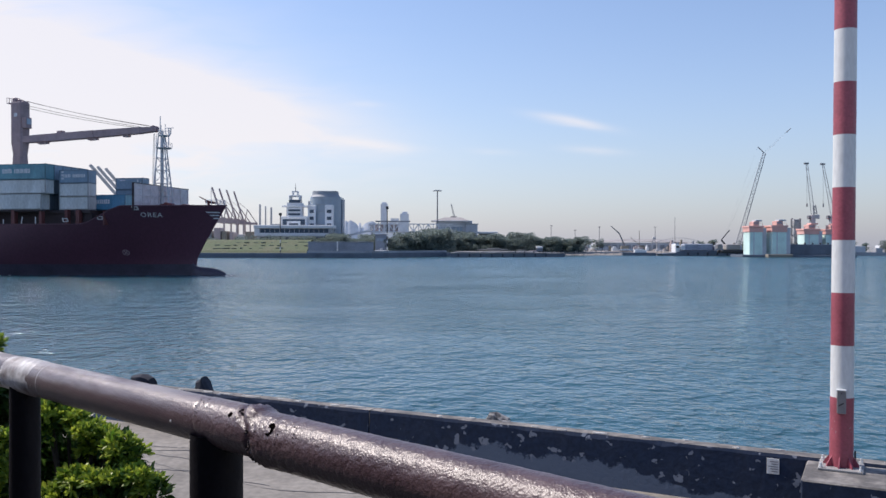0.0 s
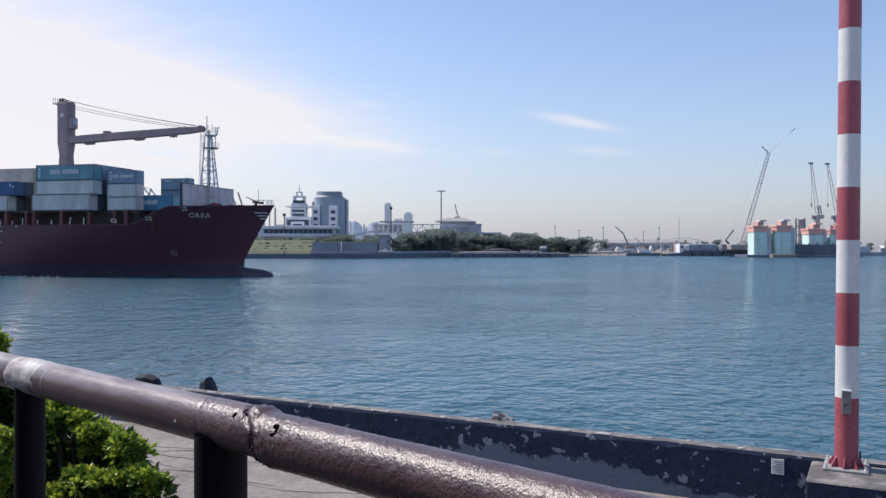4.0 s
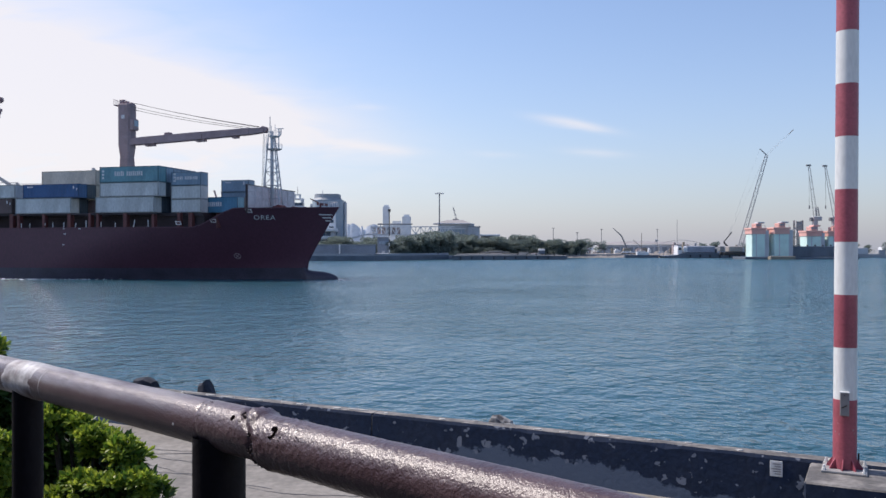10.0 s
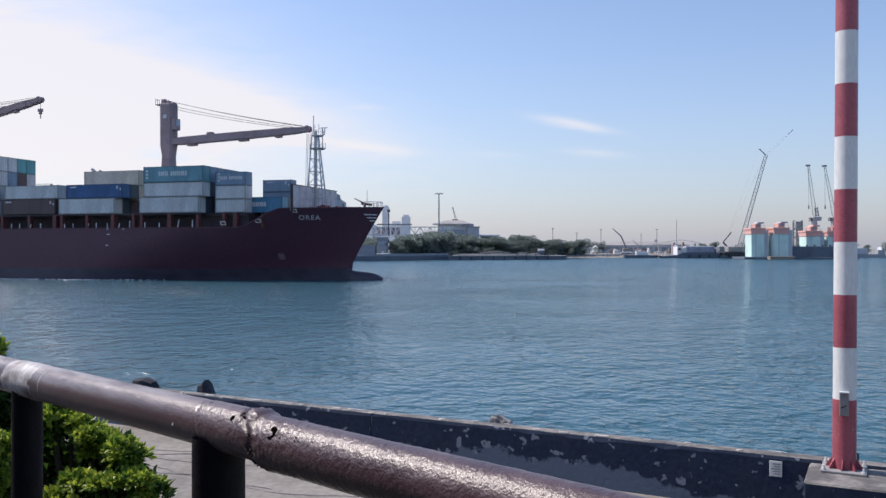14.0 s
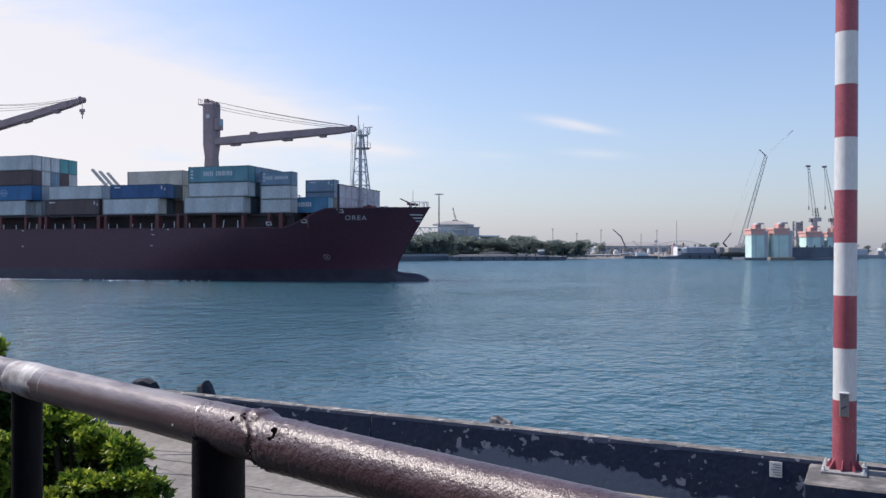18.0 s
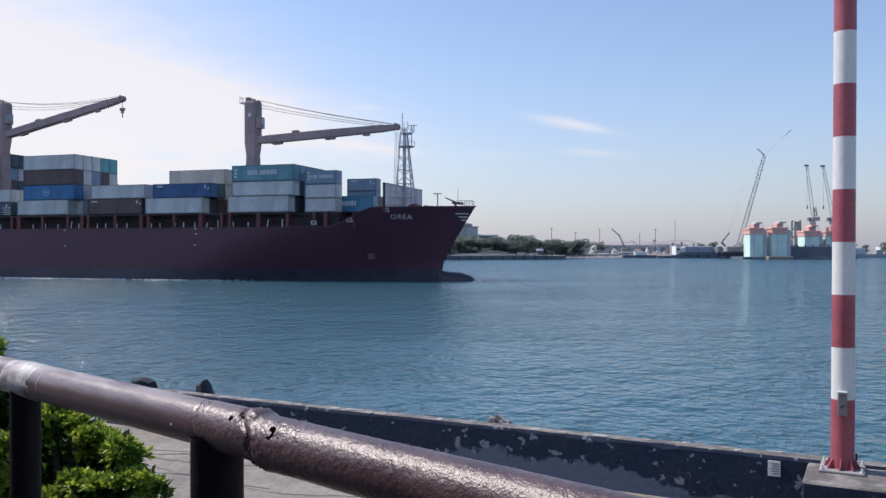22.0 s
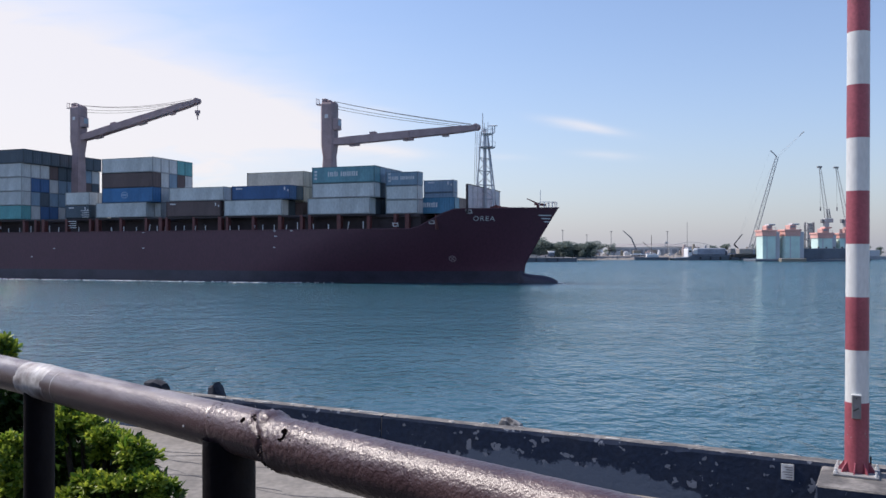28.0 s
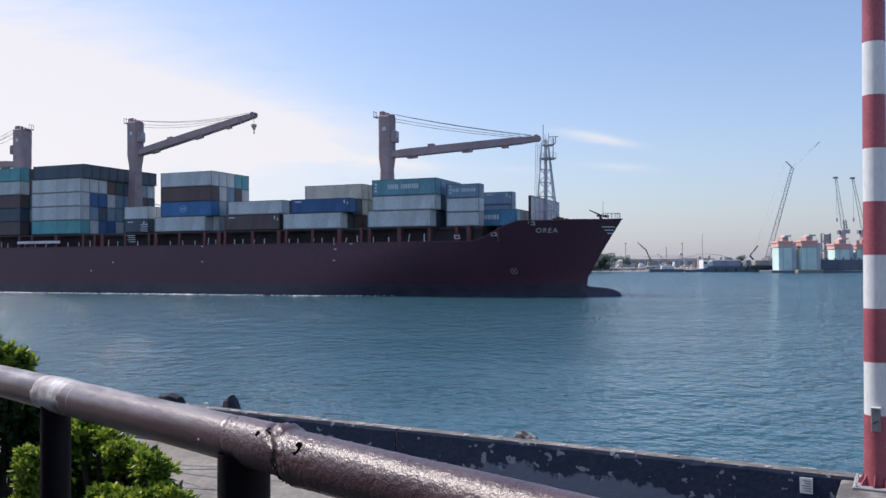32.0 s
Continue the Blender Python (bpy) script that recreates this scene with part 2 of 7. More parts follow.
def seawall_material():
    """Concrete with a black weathered coat that has flaked off in patches; the blue of sky light on its shaded face is
    put into the colours.
    """
    m = mat("seawall_concrete", (0.019, 0.031, 0.06), 0.85, 0, 14, 1.6, 0.4, 0.4, (0.03, 0.04, 0.064), 0.02)
    n, l = m.node_tree.nodes, m.node_tree.links
    bs = n["Principled BSDF"]
    base = bs.inputs["Base Color"].links[0].from_socket
    tc = n.new("ShaderNodeTexCoord")
    v, w = n.new("ShaderNodeTexVoronoi"), n.new("ShaderNodeTexNoise")
    w.inputs["Scale"].default_value, w.inputs["Detail"].default_value = 1.6, 8
    add = n.new("ShaderNodeVectorMath")
    add.operation = "MULTIPLY_ADD"
    add.inputs[1].default_value = (0.34, 0.34, 0.34)
    flat, face = n.new("ShaderNodeSeparateXYZ"), n.new("ShaderNodeCombineXYZ")
    w.inputs["Scale"].default_value = 7.0
    l.new(tc.outputs["Object"], w.inputs["Vector"]), l.new(tc.outputs["Object"], flat.inputs[0])
    l.new(flat.outputs["X"], face.inputs["X"]), l.new(flat.outputs["Z"], face.inputs["Y"])
    l.new(w.outputs["Color"], add.inputs[0]), l.new(face.outputs[0], add.inputs[2])
    v.voronoi_dimensions = "2D"
    v.inputs["Scale"].default_value = 6.0
    l.new(add.outputs[0], v.inputs["Vector"])
    lt = n.new("ShaderNodeValToRGB")
    lt.color_ramp.elements[0].color, lt.color_ramp.elements[1].color = (1, 1, 1, 1), (0, 0, 0, 1)
    lt.color_ramp.elements[0].position, lt.color_ramp.elements[1].position = 0.15, 0.19
    some, gate = n.new("ShaderNodeMath"), n.new("ShaderNodeMath")
    some.operation, gate.operation = "MULTIPLY_ADD", "ADD"
    some.inputs[1].default_value, some.inputs[2].default_value = 1.1, -0.31
    l.new(v.outputs["Color"], some.inputs[0]), l.new(some.outputs[0], gate.inputs[0]), l.new(v.outputs["Distance"], gate.inputs[1])
    l.new(gate.outputs[0], lt.inputs["Fac"])
    mx = n.new("ShaderNodeMix")
    mx.data_type = "RGBA"
    l.new(lt.outputs[0], mx.inputs["Factor"]), l.new(base, mx.inputs["A"])
    mx.inputs["B"].default_value = (0.165, 0.19, 0.235, 1)
    # lower coat scaled off down to grey render, along a ragged line
    sp, rag, ad, cr, mz = n.new("ShaderNodeSeparateXYZ"), n.new("ShaderNodeTexNoise"), n.new("ShaderNodeMath"), n.new("ShaderNodeValToRGB"), n.new("ShaderNodeMix")
    l.new(tc.outputs["Object"], sp.inputs[0]), l.new(tc.outputs["Object"], rag.inputs["Vector"])
    rag.inputs["Scale"].default_value, rag.inputs["Detail"].default_value, rag.inputs["Roughness"].default_value = 1.3, 12, 0.72
    ad.operation = "MULTIPLY_ADD"
    ad.inputs[1].default_value = -0.9
    l.new(rag.outputs["Fac"], ad.inputs[0]), l.new(sp.outputs["Z"], ad.inputs[2])
    # most of it is gone along one stretch only
    off, far_off, ramp, low, sum_ = (n.new("ShaderNodeMath") for _ in range(5))
    for node, op, v in ((off, "SUBTRACT", 3.7), (far_off, "ABSOLUTE", 0), (ramp, "SUBTRACT", 1.2), (low, "MULTIPLY", 0.22)):
        node.operation = op
        if op != "ABSOLUTE":
            node.inputs[1].default_value = v
    ramp.use_clamp = True
    l.new(sp.outputs["X"], off.inputs[0]), l.new(off.outputs[0], far_off.inputs[0]), l.new(far_off.outputs[0], ramp.inputs[0]), l.new(ramp.outputs[0], low.inputs[0])
    sum_.operation = "ADD"
    l.new(ad.outputs[0], sum_.inputs[0]), l.new(low.outputs[0], sum_.inputs[1])
    rng_ = n.new("ShaderNodeMapRange")
    rng_.inputs["From Min"].default_value, rng_.inputs["From Max"].default_value = 2.10, 2.14
    rng_.inputs["To Min"].default_value, rng_.inputs["To Max"].default_value = 1.0, 0.0
    l.new(sum_.outputs[0], rng_.inputs["Value"])
    mz.data_type = "RGBA"
    l.new(rng_.outputs[0], mz.inputs["Factor"]), l.new(mx.outputs["Result"], mz.inputs["A"])
    mz.inputs["B"].default_value = (0.092, 0.12, 0.17, 1)
    l.new(mz.outputs["Result"], bs.inputs["Base Color"])
    return m


def leaf_material(name, col, tip, through_light=0.42):
    m = bpy.data.materials.new(name)
    m.use_nodes = True
    n, l = m.node_tree.nodes, m.node_tree.links
    bs = n["Principled BSDF"]
    g, r = n.new("ShaderNodeNewGeometry"), n.new("ShaderNodeValToRGB")
    r.color_ramp.elements[0].color, r.color_ramp.elements[1].color = (*col, 1), (*tip, 1)
    l.new(g.outputs["Random Per Island"], r.inputs["Fac"]), l.new(r.outputs[0], bs.inputs["Base Color"])
    bs.inputs["Roughness"].default_value = 0.45
    tr, mx = n.new("ShaderNodeBsdfTranslucent"), n.new("ShaderNodeMixShader")
    l.new(r.outputs[0], tr.inputs["Color"])
    mx.inputs[0].default_value = through_light
    l.new(bs.outputs[0], mx.inputs[1]), l.new(tr.outputs[0], mx.inputs[2])
    l.new(mx.outputs[0], n["Material Output"].inputs["Surface"])
    return m


WATER = water_material()
SEAWALL = seawall_material()
CAP = mat("wall_cap_concrete", (0.30, 0.27, 0.22), 0.85, 0, 18, 1.5, 0.35, 0.4)
PALE_CONCRETE = mat("bare_concrete", (0.66, 0.64, 0.60), 0.85, 0, 25, 5, 0.25, 0.3)
PAVING = mat("quay_concrete", (0.275, 0.255, 0.225), 0.9, 0, 9, 0.9, 0.4, 0.3)
STONE = mat("armour_stone", (0.06, 0.063, 0.075), 0.9, 0, 7, 2.0, 0.4, 0.6, depth=0.03)
RUST = mat("flaking_rust", (0.022, 0.014, 0.014), 0.8, 0, 180, 30, 0.45, 0.6, (0.075, 0.045, 0.045), 0.003)
PALE_STONE = mat("crusted_stone", (0.07, 0.07, 0.075), 0.9, 0, 16, 7.0, 0.45, 0.6, (0.5, 0.49, 0.47), 0.03)
RAIL = mat("rail_paint", (0.056, 0.025, 0.03), 0.42, 0.0, 250, 9, 0.45, 0.5, (0.105, 0.06, 0.062), 0.0018)
# near-black: the shade on the posts is put into this colour
SHADED_POST = mat("shaded_post_paint", (0.007, 0.006, 0.008), 0.6, 0.0, 60, 6, 0.4, 0.5, (0.009, 0.007, 0.009), 0.004)
for _n in RAIL.node_tree.nodes:
    # glossy where the paint is sound, dull where it is pitted
    if _n.type == "MAP_RANGE":
        _n.inputs["From Min"].default_value, _n.inputs["From Max"].default_value = 0.38, 0.64
        _n.inputs["To Min"].default_value, _n.inputs["To Max"].default_value = 0.5, 0.9
RAIL.node_tree.nodes["Principled BSDF"].inputs["Coat Weight"].default_value = 0.95
RAIL.node_tree.nodes["Principled BSDF"].inputs["Coat Roughness"].default_value = 0.33
RAIL.node_tree.nodes["Principled BSDF"].inputs["Specular IOR Level"].default_value = 0.2
# sheen lobe, added to brighten the rail's top edge at grazing view
RAIL.node_tree.nodes["Principled BSDF"].inputs["Sheen Weight"].default_value = 0.06
RAIL.node_tree.nodes["Principled BSDF"].inputs["Sheen Roughness"].default_value = 0.35
def pit_rail(m):
    """Pitted, blistered paint on the older stretch of the rail."""
    n, l = m.node_tree.nodes, m.node_tree.links
    bs = n["Principled BSDF"]
    first = bs.inputs["Normal"].links[0].from_socket
    tc, v, w, sep, mr, bp = (n.new("ShaderNode" + k) for k in ("TexCoord", "TexVoronoi", "TexNoise", "SeparateXYZ", "MapRange", "Bump"))
    v.feature = "SMOOTH_F1"
    v.inputs["Scale"].default_value, w.inputs["Scale"].default_value, w.inputs["Detail"].default_value = 95.0, 240.0, 3.0
    l.new(tc.outputs["Object"], v.inputs["Vector"]), l.new(tc.outputs["Object"], w.inputs["Vector"]), l.new(tc.outputs["Object"], sep.inputs[0])
    add = n.new("ShaderNodeMath")
    add.operation = "ADD"
    l.new(v.outputs["Distance"], add.inputs[0]), l.new(w.outputs["Fac"], add.inputs[1])
    mr.inputs["From Min"].default_value, mr.inputs["From Max"].default_value = 0.05, -0.2
    mr.inputs["To Min"].default_value, mr.inputs["To Max"].default_value = 0.04, 0.32
    l.new(sep.outputs["X"], mr.inputs["Value"]), l.new(mr.outputs[0], bp.inputs["Strength"])
    bp.inputs["Distance"].default_value = 0.003
    l.new(add.outputs[0], bp.inputs["Height"]), l.new(first, bp.inputs["Normal"])
    l.new(bp.outputs[0], bs.inputs["Normal"]), l.new(bp.outputs[0], bs.inputs["Coat Normal"])


def sheen_on_rail(m):
    """Pale sheen put into the paint colour: streaks along the top of the plain stretch, with ragged ends."""
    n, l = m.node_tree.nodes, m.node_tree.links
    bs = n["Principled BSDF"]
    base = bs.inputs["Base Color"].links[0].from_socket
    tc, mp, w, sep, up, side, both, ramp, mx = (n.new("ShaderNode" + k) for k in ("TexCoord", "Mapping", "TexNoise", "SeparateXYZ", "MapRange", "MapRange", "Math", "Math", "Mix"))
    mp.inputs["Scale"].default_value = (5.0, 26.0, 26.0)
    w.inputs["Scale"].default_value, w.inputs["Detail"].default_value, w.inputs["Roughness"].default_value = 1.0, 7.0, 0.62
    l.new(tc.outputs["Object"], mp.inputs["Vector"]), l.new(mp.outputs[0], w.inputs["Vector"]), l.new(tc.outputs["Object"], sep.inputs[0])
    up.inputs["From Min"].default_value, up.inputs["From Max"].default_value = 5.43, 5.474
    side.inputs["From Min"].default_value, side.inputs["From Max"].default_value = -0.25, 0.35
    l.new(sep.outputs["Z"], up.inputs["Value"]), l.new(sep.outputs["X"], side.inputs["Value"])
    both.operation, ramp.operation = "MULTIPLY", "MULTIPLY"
    sheen_mask = n.new("ShaderNodeMapRange")
    sheen_mask.inputs["From Min"].default_value, sheen_mask.inputs["From Max"].default_value = 0.4, 0.62
    l.new(w.outputs["Fac"], sheen_mask.inputs["Value"])
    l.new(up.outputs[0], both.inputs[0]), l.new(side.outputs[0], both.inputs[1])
    l.new(both.outputs[0], ramp.inputs[0]), l.new(sheen_mask.outputs[0], ramp.inputs[1])
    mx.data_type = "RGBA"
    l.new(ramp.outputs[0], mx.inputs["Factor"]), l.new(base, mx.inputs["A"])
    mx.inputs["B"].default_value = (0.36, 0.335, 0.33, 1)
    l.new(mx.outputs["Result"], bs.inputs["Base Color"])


pit_rail(RAIL)
sheen_on_rail(RAIL)
for _m in (SEAWALL, SHADED_POST, STONE):
    _m.node_tree.nodes["Principled BSDF"].inputs["Specular IOR Level"].default_value = 0.15
RAIL_PRIMER = mat("rail_primer", (0.6, 0.6, 0.6), 0.5, 0.0, 60, 14, 0.45, 0.4, (0.12, 0.08, 0.08), 0.003)
HOLE = mat("rust_hole", (0.004, 0.003, 0.003), 0.95, 0, 40, 8, 0.2, 0)
HOLE.node_tree.nodes["Principled BSDF"].inputs["Specular IOR Level"].default_value = 0.0
# floor is out of view; made dark to cut bounce light on the rail
PLATFORM = mat("platform_concrete", (0.05, 0.05, 0.052), 0.9, 0, 12, 0.8, 0.3, 0.3)
POLE_RED = mat("pole_red", (0.37, 0.085, 0.112), 0.45, 0, 30, 3, 0.3, 0.15, depth=0.003)
POLE_WHITE = mat("pole_white", (0.68, 0.70, 0.69), 0.45, 0, 30, 4, 0.16, 0.15, (0.5, 0.51, 0.51), 0.003, (1, 1, 0.3))
GREY_STEEL = mat("grey_steel", (0.24, 0.24, 0.25), 0.5, 0.3, 20, 2, 0.25, 0.1)
LEAF = leaf_material("shrub_leaf", (0.085, 0.19, 0.02), (0.48, 0.56, 0.07))
# darker copy of the leaf: shade inside the crown put into the colour
SHADED_LEAF = leaf_material("shrub_shaded_leaf", (0.03, 0.075, 0.014), (0.07, 0.14, 0.025))
# paler and greyer than real foliage: distance haze put into the leaf colour
HAZED_TREE_LEAF = leaf_material("hazed_tree_leaf", (0.16, 0.21, 0.195), (0.27, 0.32, 0.285), 0.6)
BARK = mat("bark", (0.06, 0.045, 0.035), 0.95, 0, 20, 3, 0.3, 0.5)
HULL = mat("hull_paint", (0.10, 0.034, 0.056), 0.5, 0, 3, 0.12, 0.3, 0.08, (0.08, 0.027, 0.045), 0.02, (1, 1, 0.5))
BOOT = mat("boot_paint", (0.065, 0.055, 0.08), 0.5, 0, 3, 0.3, 0.3, 0.1)
MAROON = mat("deck_steel", (0.16, 0.05, 0.048), 0.6, 0, 6, 0.8, 0.3, 0.1)
COAMING = mat("coaming_steel", (0.05, 0.035, 0.04), 0.7, 0, 6, 0.8, 0.3, 0.1)
CRANE = mat("crane_paint", (0.35, 0.255, 0.265), 0.55, 0, 5, 0.5, 0.25, 0.1)
MAST = mat("mast_paint", (0.56, 0.58, 0.61), 0.5, 0, 6, 1, 0.2, 0.1)
CABLE = mat("wire_rope", (0.10, 0.10, 0.11), 0.5, 0.5, 20, 2, 0.2, 0)
MARK = mat("white_marking", (0.72, 0.72, 0.74), 0.55, 0, 10, 2, 0.2, 0)
SCREEN = mat("screen_paint", (0.76, 0.70, 0.72), 0.55, 0, 6, 0.8, 0.25, 0.1)
EMBLEM = mat("emblem_paint", (0.30, 0.45, 0.62), 0.55, 0, 6, 0.8, 0.25, 0)
FOAM = mat("foam", (0.82, 0.84, 0.85), 0.7, 0, 6, 1, 0.15, 0.3)
BOX_COLOURS = {
    "light grey": (0.64, 0.66, 0.66), "pale grey": (0.68, 0.69, 0.68), "teal": (0.15, 0.34, 0.40), "blue": (0.055, 0.22, 0.46), "navy blue": (0.05, 0.14, 0.32), "sea blue": (0.07, 0.26, 0.42),
    "brown": (0.15, 0.10, 0.10), "tan": (0.74, 0.65, 0.54), "dark slate": (0.085, 0.12, 0.155), "sea green": (0.13, 0.42, 0.44), "steel blue": (0.25, 0.37, 0.48)}
# frames darker than the shells: shaded gaps between tiers put into the colour
FRAME_MAT = {k: mat("rail_" + k.replace(" ", "_"), tuple(c * 0.55 for c in v), 0.6, 0, 5, 0.5, 0.3, 0.08) for k, v in BOX_COLOURS.items()}
BOX_MAT = {k: mat("box_" + k.replace(" ", "_"), v, 0.55, 0, 5, 0.5, 0.25, 0.08, stretch=(1, 1, 0.35), vary=0.06) for k, v in BOX_COLOURS.items()}
GRASS = mat("grass", (0.12, 0.15, 0.08), 0.95, 0, 1.2, 0.15, 0.45, 0.5, (0.15, 0.155, 0.095), 0.1)
SHORE = mat("shore_concrete", (0.36, 0.38, 0.41), 0.9, 0, 2, 0.08, 0.3, 0.3)
FAR_LAND = mat("far_land", (0.26, 0.26, 0.25), 0.95, 0, 0.5, 0.02, 0.3, 0)
WHITE_WALL = mat("white_render", (0.80, 0.81, 0.82), 0.8, 0, 2, 0.15, 0.15, 0.05)
GREY_WALL = mat("grey_render", (0.56, 0.58, 0.61), 0.8, 0, 2, 0.15, 0.2, 0.05)
RUBBLE = mat("rubble", (0.27, 0.25, 0.235), 0.95, 0, 1.2, 0.25, 0.45, 0.4, (0.40, 0.36, 0.31), 0.1)
SHED_ROOF = mat("shed_roof", (0.36, 0.34, 0.33), 0.8, 0, 1.0, 0.1, 0.25, 0)
SLATE = mat("slate_render", (0.25, 0.29, 0.35), 0.85, 0, 1.5, 0.15, 0.25, 0.1)
JETTY = mat("jetty_concrete", (0.34, 0.335, 0.33), 0.9, 0, 1.5, 0.1, 0.3, 0.2)
WALL_CAP = mat("chipped_cap", (0.12, 0.115, 0.11), 0.9, 0, 16, 3.2, 0.45, 0.5, (0.32, 0.30, 0.275), 0.02)
GLASS = mat("blue_glass", (0.30, 0.38, 0.46), 0.12, 0.0, 1, 0.1, 0.15, 0)
DARK_GLASS = mat("shaded_glass", (0.06, 0.09, 0.13), 0.25, 0.0, 1, 0.1, 0.15, 0)
ROOF = mat("roof_sheet", (0.30, 0.33, 0.36), 0.6, 0, 2, 0.2, 0.2, 0)
# haze over the skyline, hill and far sheds is put into this colour
HAZE_BLUE = mat("hazed_distance", (0.74, 0.77, 0.8), 0.95, 0, 0.1, 0.005, 0.15, 0)
# faded dock paint, with some distance haze put into both colours
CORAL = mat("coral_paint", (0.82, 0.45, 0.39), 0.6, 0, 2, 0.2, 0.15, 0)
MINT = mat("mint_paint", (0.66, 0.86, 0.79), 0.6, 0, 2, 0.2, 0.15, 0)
BARGE_GREY = mat("barge_grey", (0.34, 0.38, 0.45), 0.7, 0, 1.5, 0.2, 0.3, 0)
NAVY = mat("barge_paint", (0.13, 0.16, 0.20), 0.6, 0, 2, 0.2, 0.25, 0)
BLACK = mat("black_paint", (0.03, 0.03, 0.035), 0.5, 0, 8, 1, 0.2, 0)
STS = mat("gantry_paint", (0.50, 0.50, 0.50), 0.6, 0, 2, 0.2, 0.15, 0)
DARK_CRANE = mat("crane_grey", (0.24, 0.25, 0.28), 0.6, 0, 2, 0.2, 0.15, 0)
STS_RED = mat("gantry_red", (0.45, 0.37, 0.36), 0.6, 0, 2, 0.2, 0.15, 0)
LIGHT_GLASS = mat("lens_glass", (0.75, 0.75, 0.72), 0.3, 0, 5, 1, 0.1, 0)


# ---- mesh helpers ----
def part(name, bm, material, parent=None, label=""):
    me = bpy.data.meshes.new(name)
    bm.to_mesh(me)
    bm.free()
    me.materials.append(material)
    ob = new(name, me)
    if parent:
        ob.parent = parent
    if label:
        ob["label"] = label
    return ob


def thing(name, label, category, m=None, group="", kind=""):
    ob = new(name)
    ob.empty_display_size = 0.2
    if m is not None:
        ob.matrix_basis = m
    return tagged(ob, label, category, group, kind)


def smooth(ob, on=True):
    ob.data.polygons.foreach_set("use_smooth", [on] * len(ob.data.polygons))
    return ob


def box(bm, x0, x1, y0, y1, z0, z1, bevel=0.0):
    vs = [bm.verts.new((x, y, z)) for x in (x0, x1) for y in (y0, y1) for z in (z0, z1)]
    fs = [bm.faces.new([vs[i] for i in f]) for f in ((0, 1, 3, 2), (4, 6, 7, 5), (0, 4, 5, 1), (2, 3, 7, 6), (0, 2, 6, 4), (1, 5, 7, 3))]
    if bevel:
        es = list({e for f in fs for e in f.edges})
        bmesh.ops.bevel(bm, geom=es, offset=bevel, segments=1, affect="EDGES")
    return bm


def boxes(*args, bevel=0.0):
    bm = bmesh.new()
    for a in args:
        box(bm, *a, bevel=bevel)
    return bm


def tube(bm, p0, p1, r, r2=None, seg=8, caps=True):
    p0, p1 = Vector(p0), Vector(p1)
    r2 = r if r2 is None else r2
    d = (p1 - p0).normalized()
    a = d.orthogonal().normalized()
    b = d.cross(a)
    rings = []
    for p, rad in ((p0, r), (p1, r2)):
        rings.append([bm.verts.new(p + (a * math.cos(k * math.tau / seg) + b * math.sin(k * math.tau / seg)) * rad) for k in range(seg)])
    for k in range(seg):
        bm.faces.new((rings[0][k], rings[0][(k + 1) % seg], rings[1][(k + 1) % seg], rings[1][k]))
    if caps:
        bm.faces.new(rings[0][::-1]), bm.faces.new(rings[1])
    return bm


def beam(bm, p0, p1, w, h, w2=None, h2=None):
    """A box girder between two points: w across, h up."""
    p0, p1 = Vector(p0), Vector(p1)
    d = (p1 - p0).normalized()
    up = Vector((0, 0, 1)) if abs(d.z) < 0.95 else Vector((1, 0, 0))
    s = d.cross(up).normalized()
    u = s.cross(d)
    w2, h2 = w2 or w, h2 or h
    v = [bm.verts.new(p + s * (i * ww / 2) + u * (j * hh / 2)) for p, ww, hh in ((p0, w, h), (p1, w2, h2)) for i, j in ((-1, -1), (1, -1), (1, 1), (-1, 1))]
    for f in ((3, 2, 1, 0), (4, 5, 6, 7), (0, 1, 5, 4), (1, 2, 6, 5), (2, 3, 7, 6), (3, 0, 4, 7)):
        bm.faces.new([v[i] for i in f])
    return bm


def tubes(pairs, r, seg=6):
    bm = bmesh.new()
    for p0, p1 in pairs:
        tube(bm, p0, p1, r, seg=seg)
    return bm


def lattice(bm, p0, p1, w0, w1, bays, r):
    """A square lattice boom of four chords with zigzag lacing."""
    p0, p1 = Vector(p0), Vector(p1)
    d = (p1 - p0).normalized()
    a = d.cross(Vector((0.3, 1, 0.1))).normalized()
    b = d.cross(a)
    def corner(k, q):
        f = k / bays
        w = (w0 + (w1 - w0) * f) / 2
        i, j = ((-1, -1), (1, -1), (1, 1), (-1, 1))[q % 4]
        return p0.lerp(p1, f) + a * (w * i) + b * (w * j)
    for q in range(4):
        tube(bm, corner(0, q), corner(bays, q), r, seg=4)
        for k in range(bays):
            tube(bm, corner(k, q + k % 2), corner(k + 1, q + 1 - k % 2), r * 0.6, seg=3)
    return bm


def raw(name, verts, faces, material, parent=None, label=""):
    me = bpy.data.meshes.new(name)
    me.from_pydata(verts, [], faces)
    me.materials.append(material)
    ob = new(name, me)
    if parent:
        ob.parent = parent
    if label:
        ob["label"] = label
    return ob


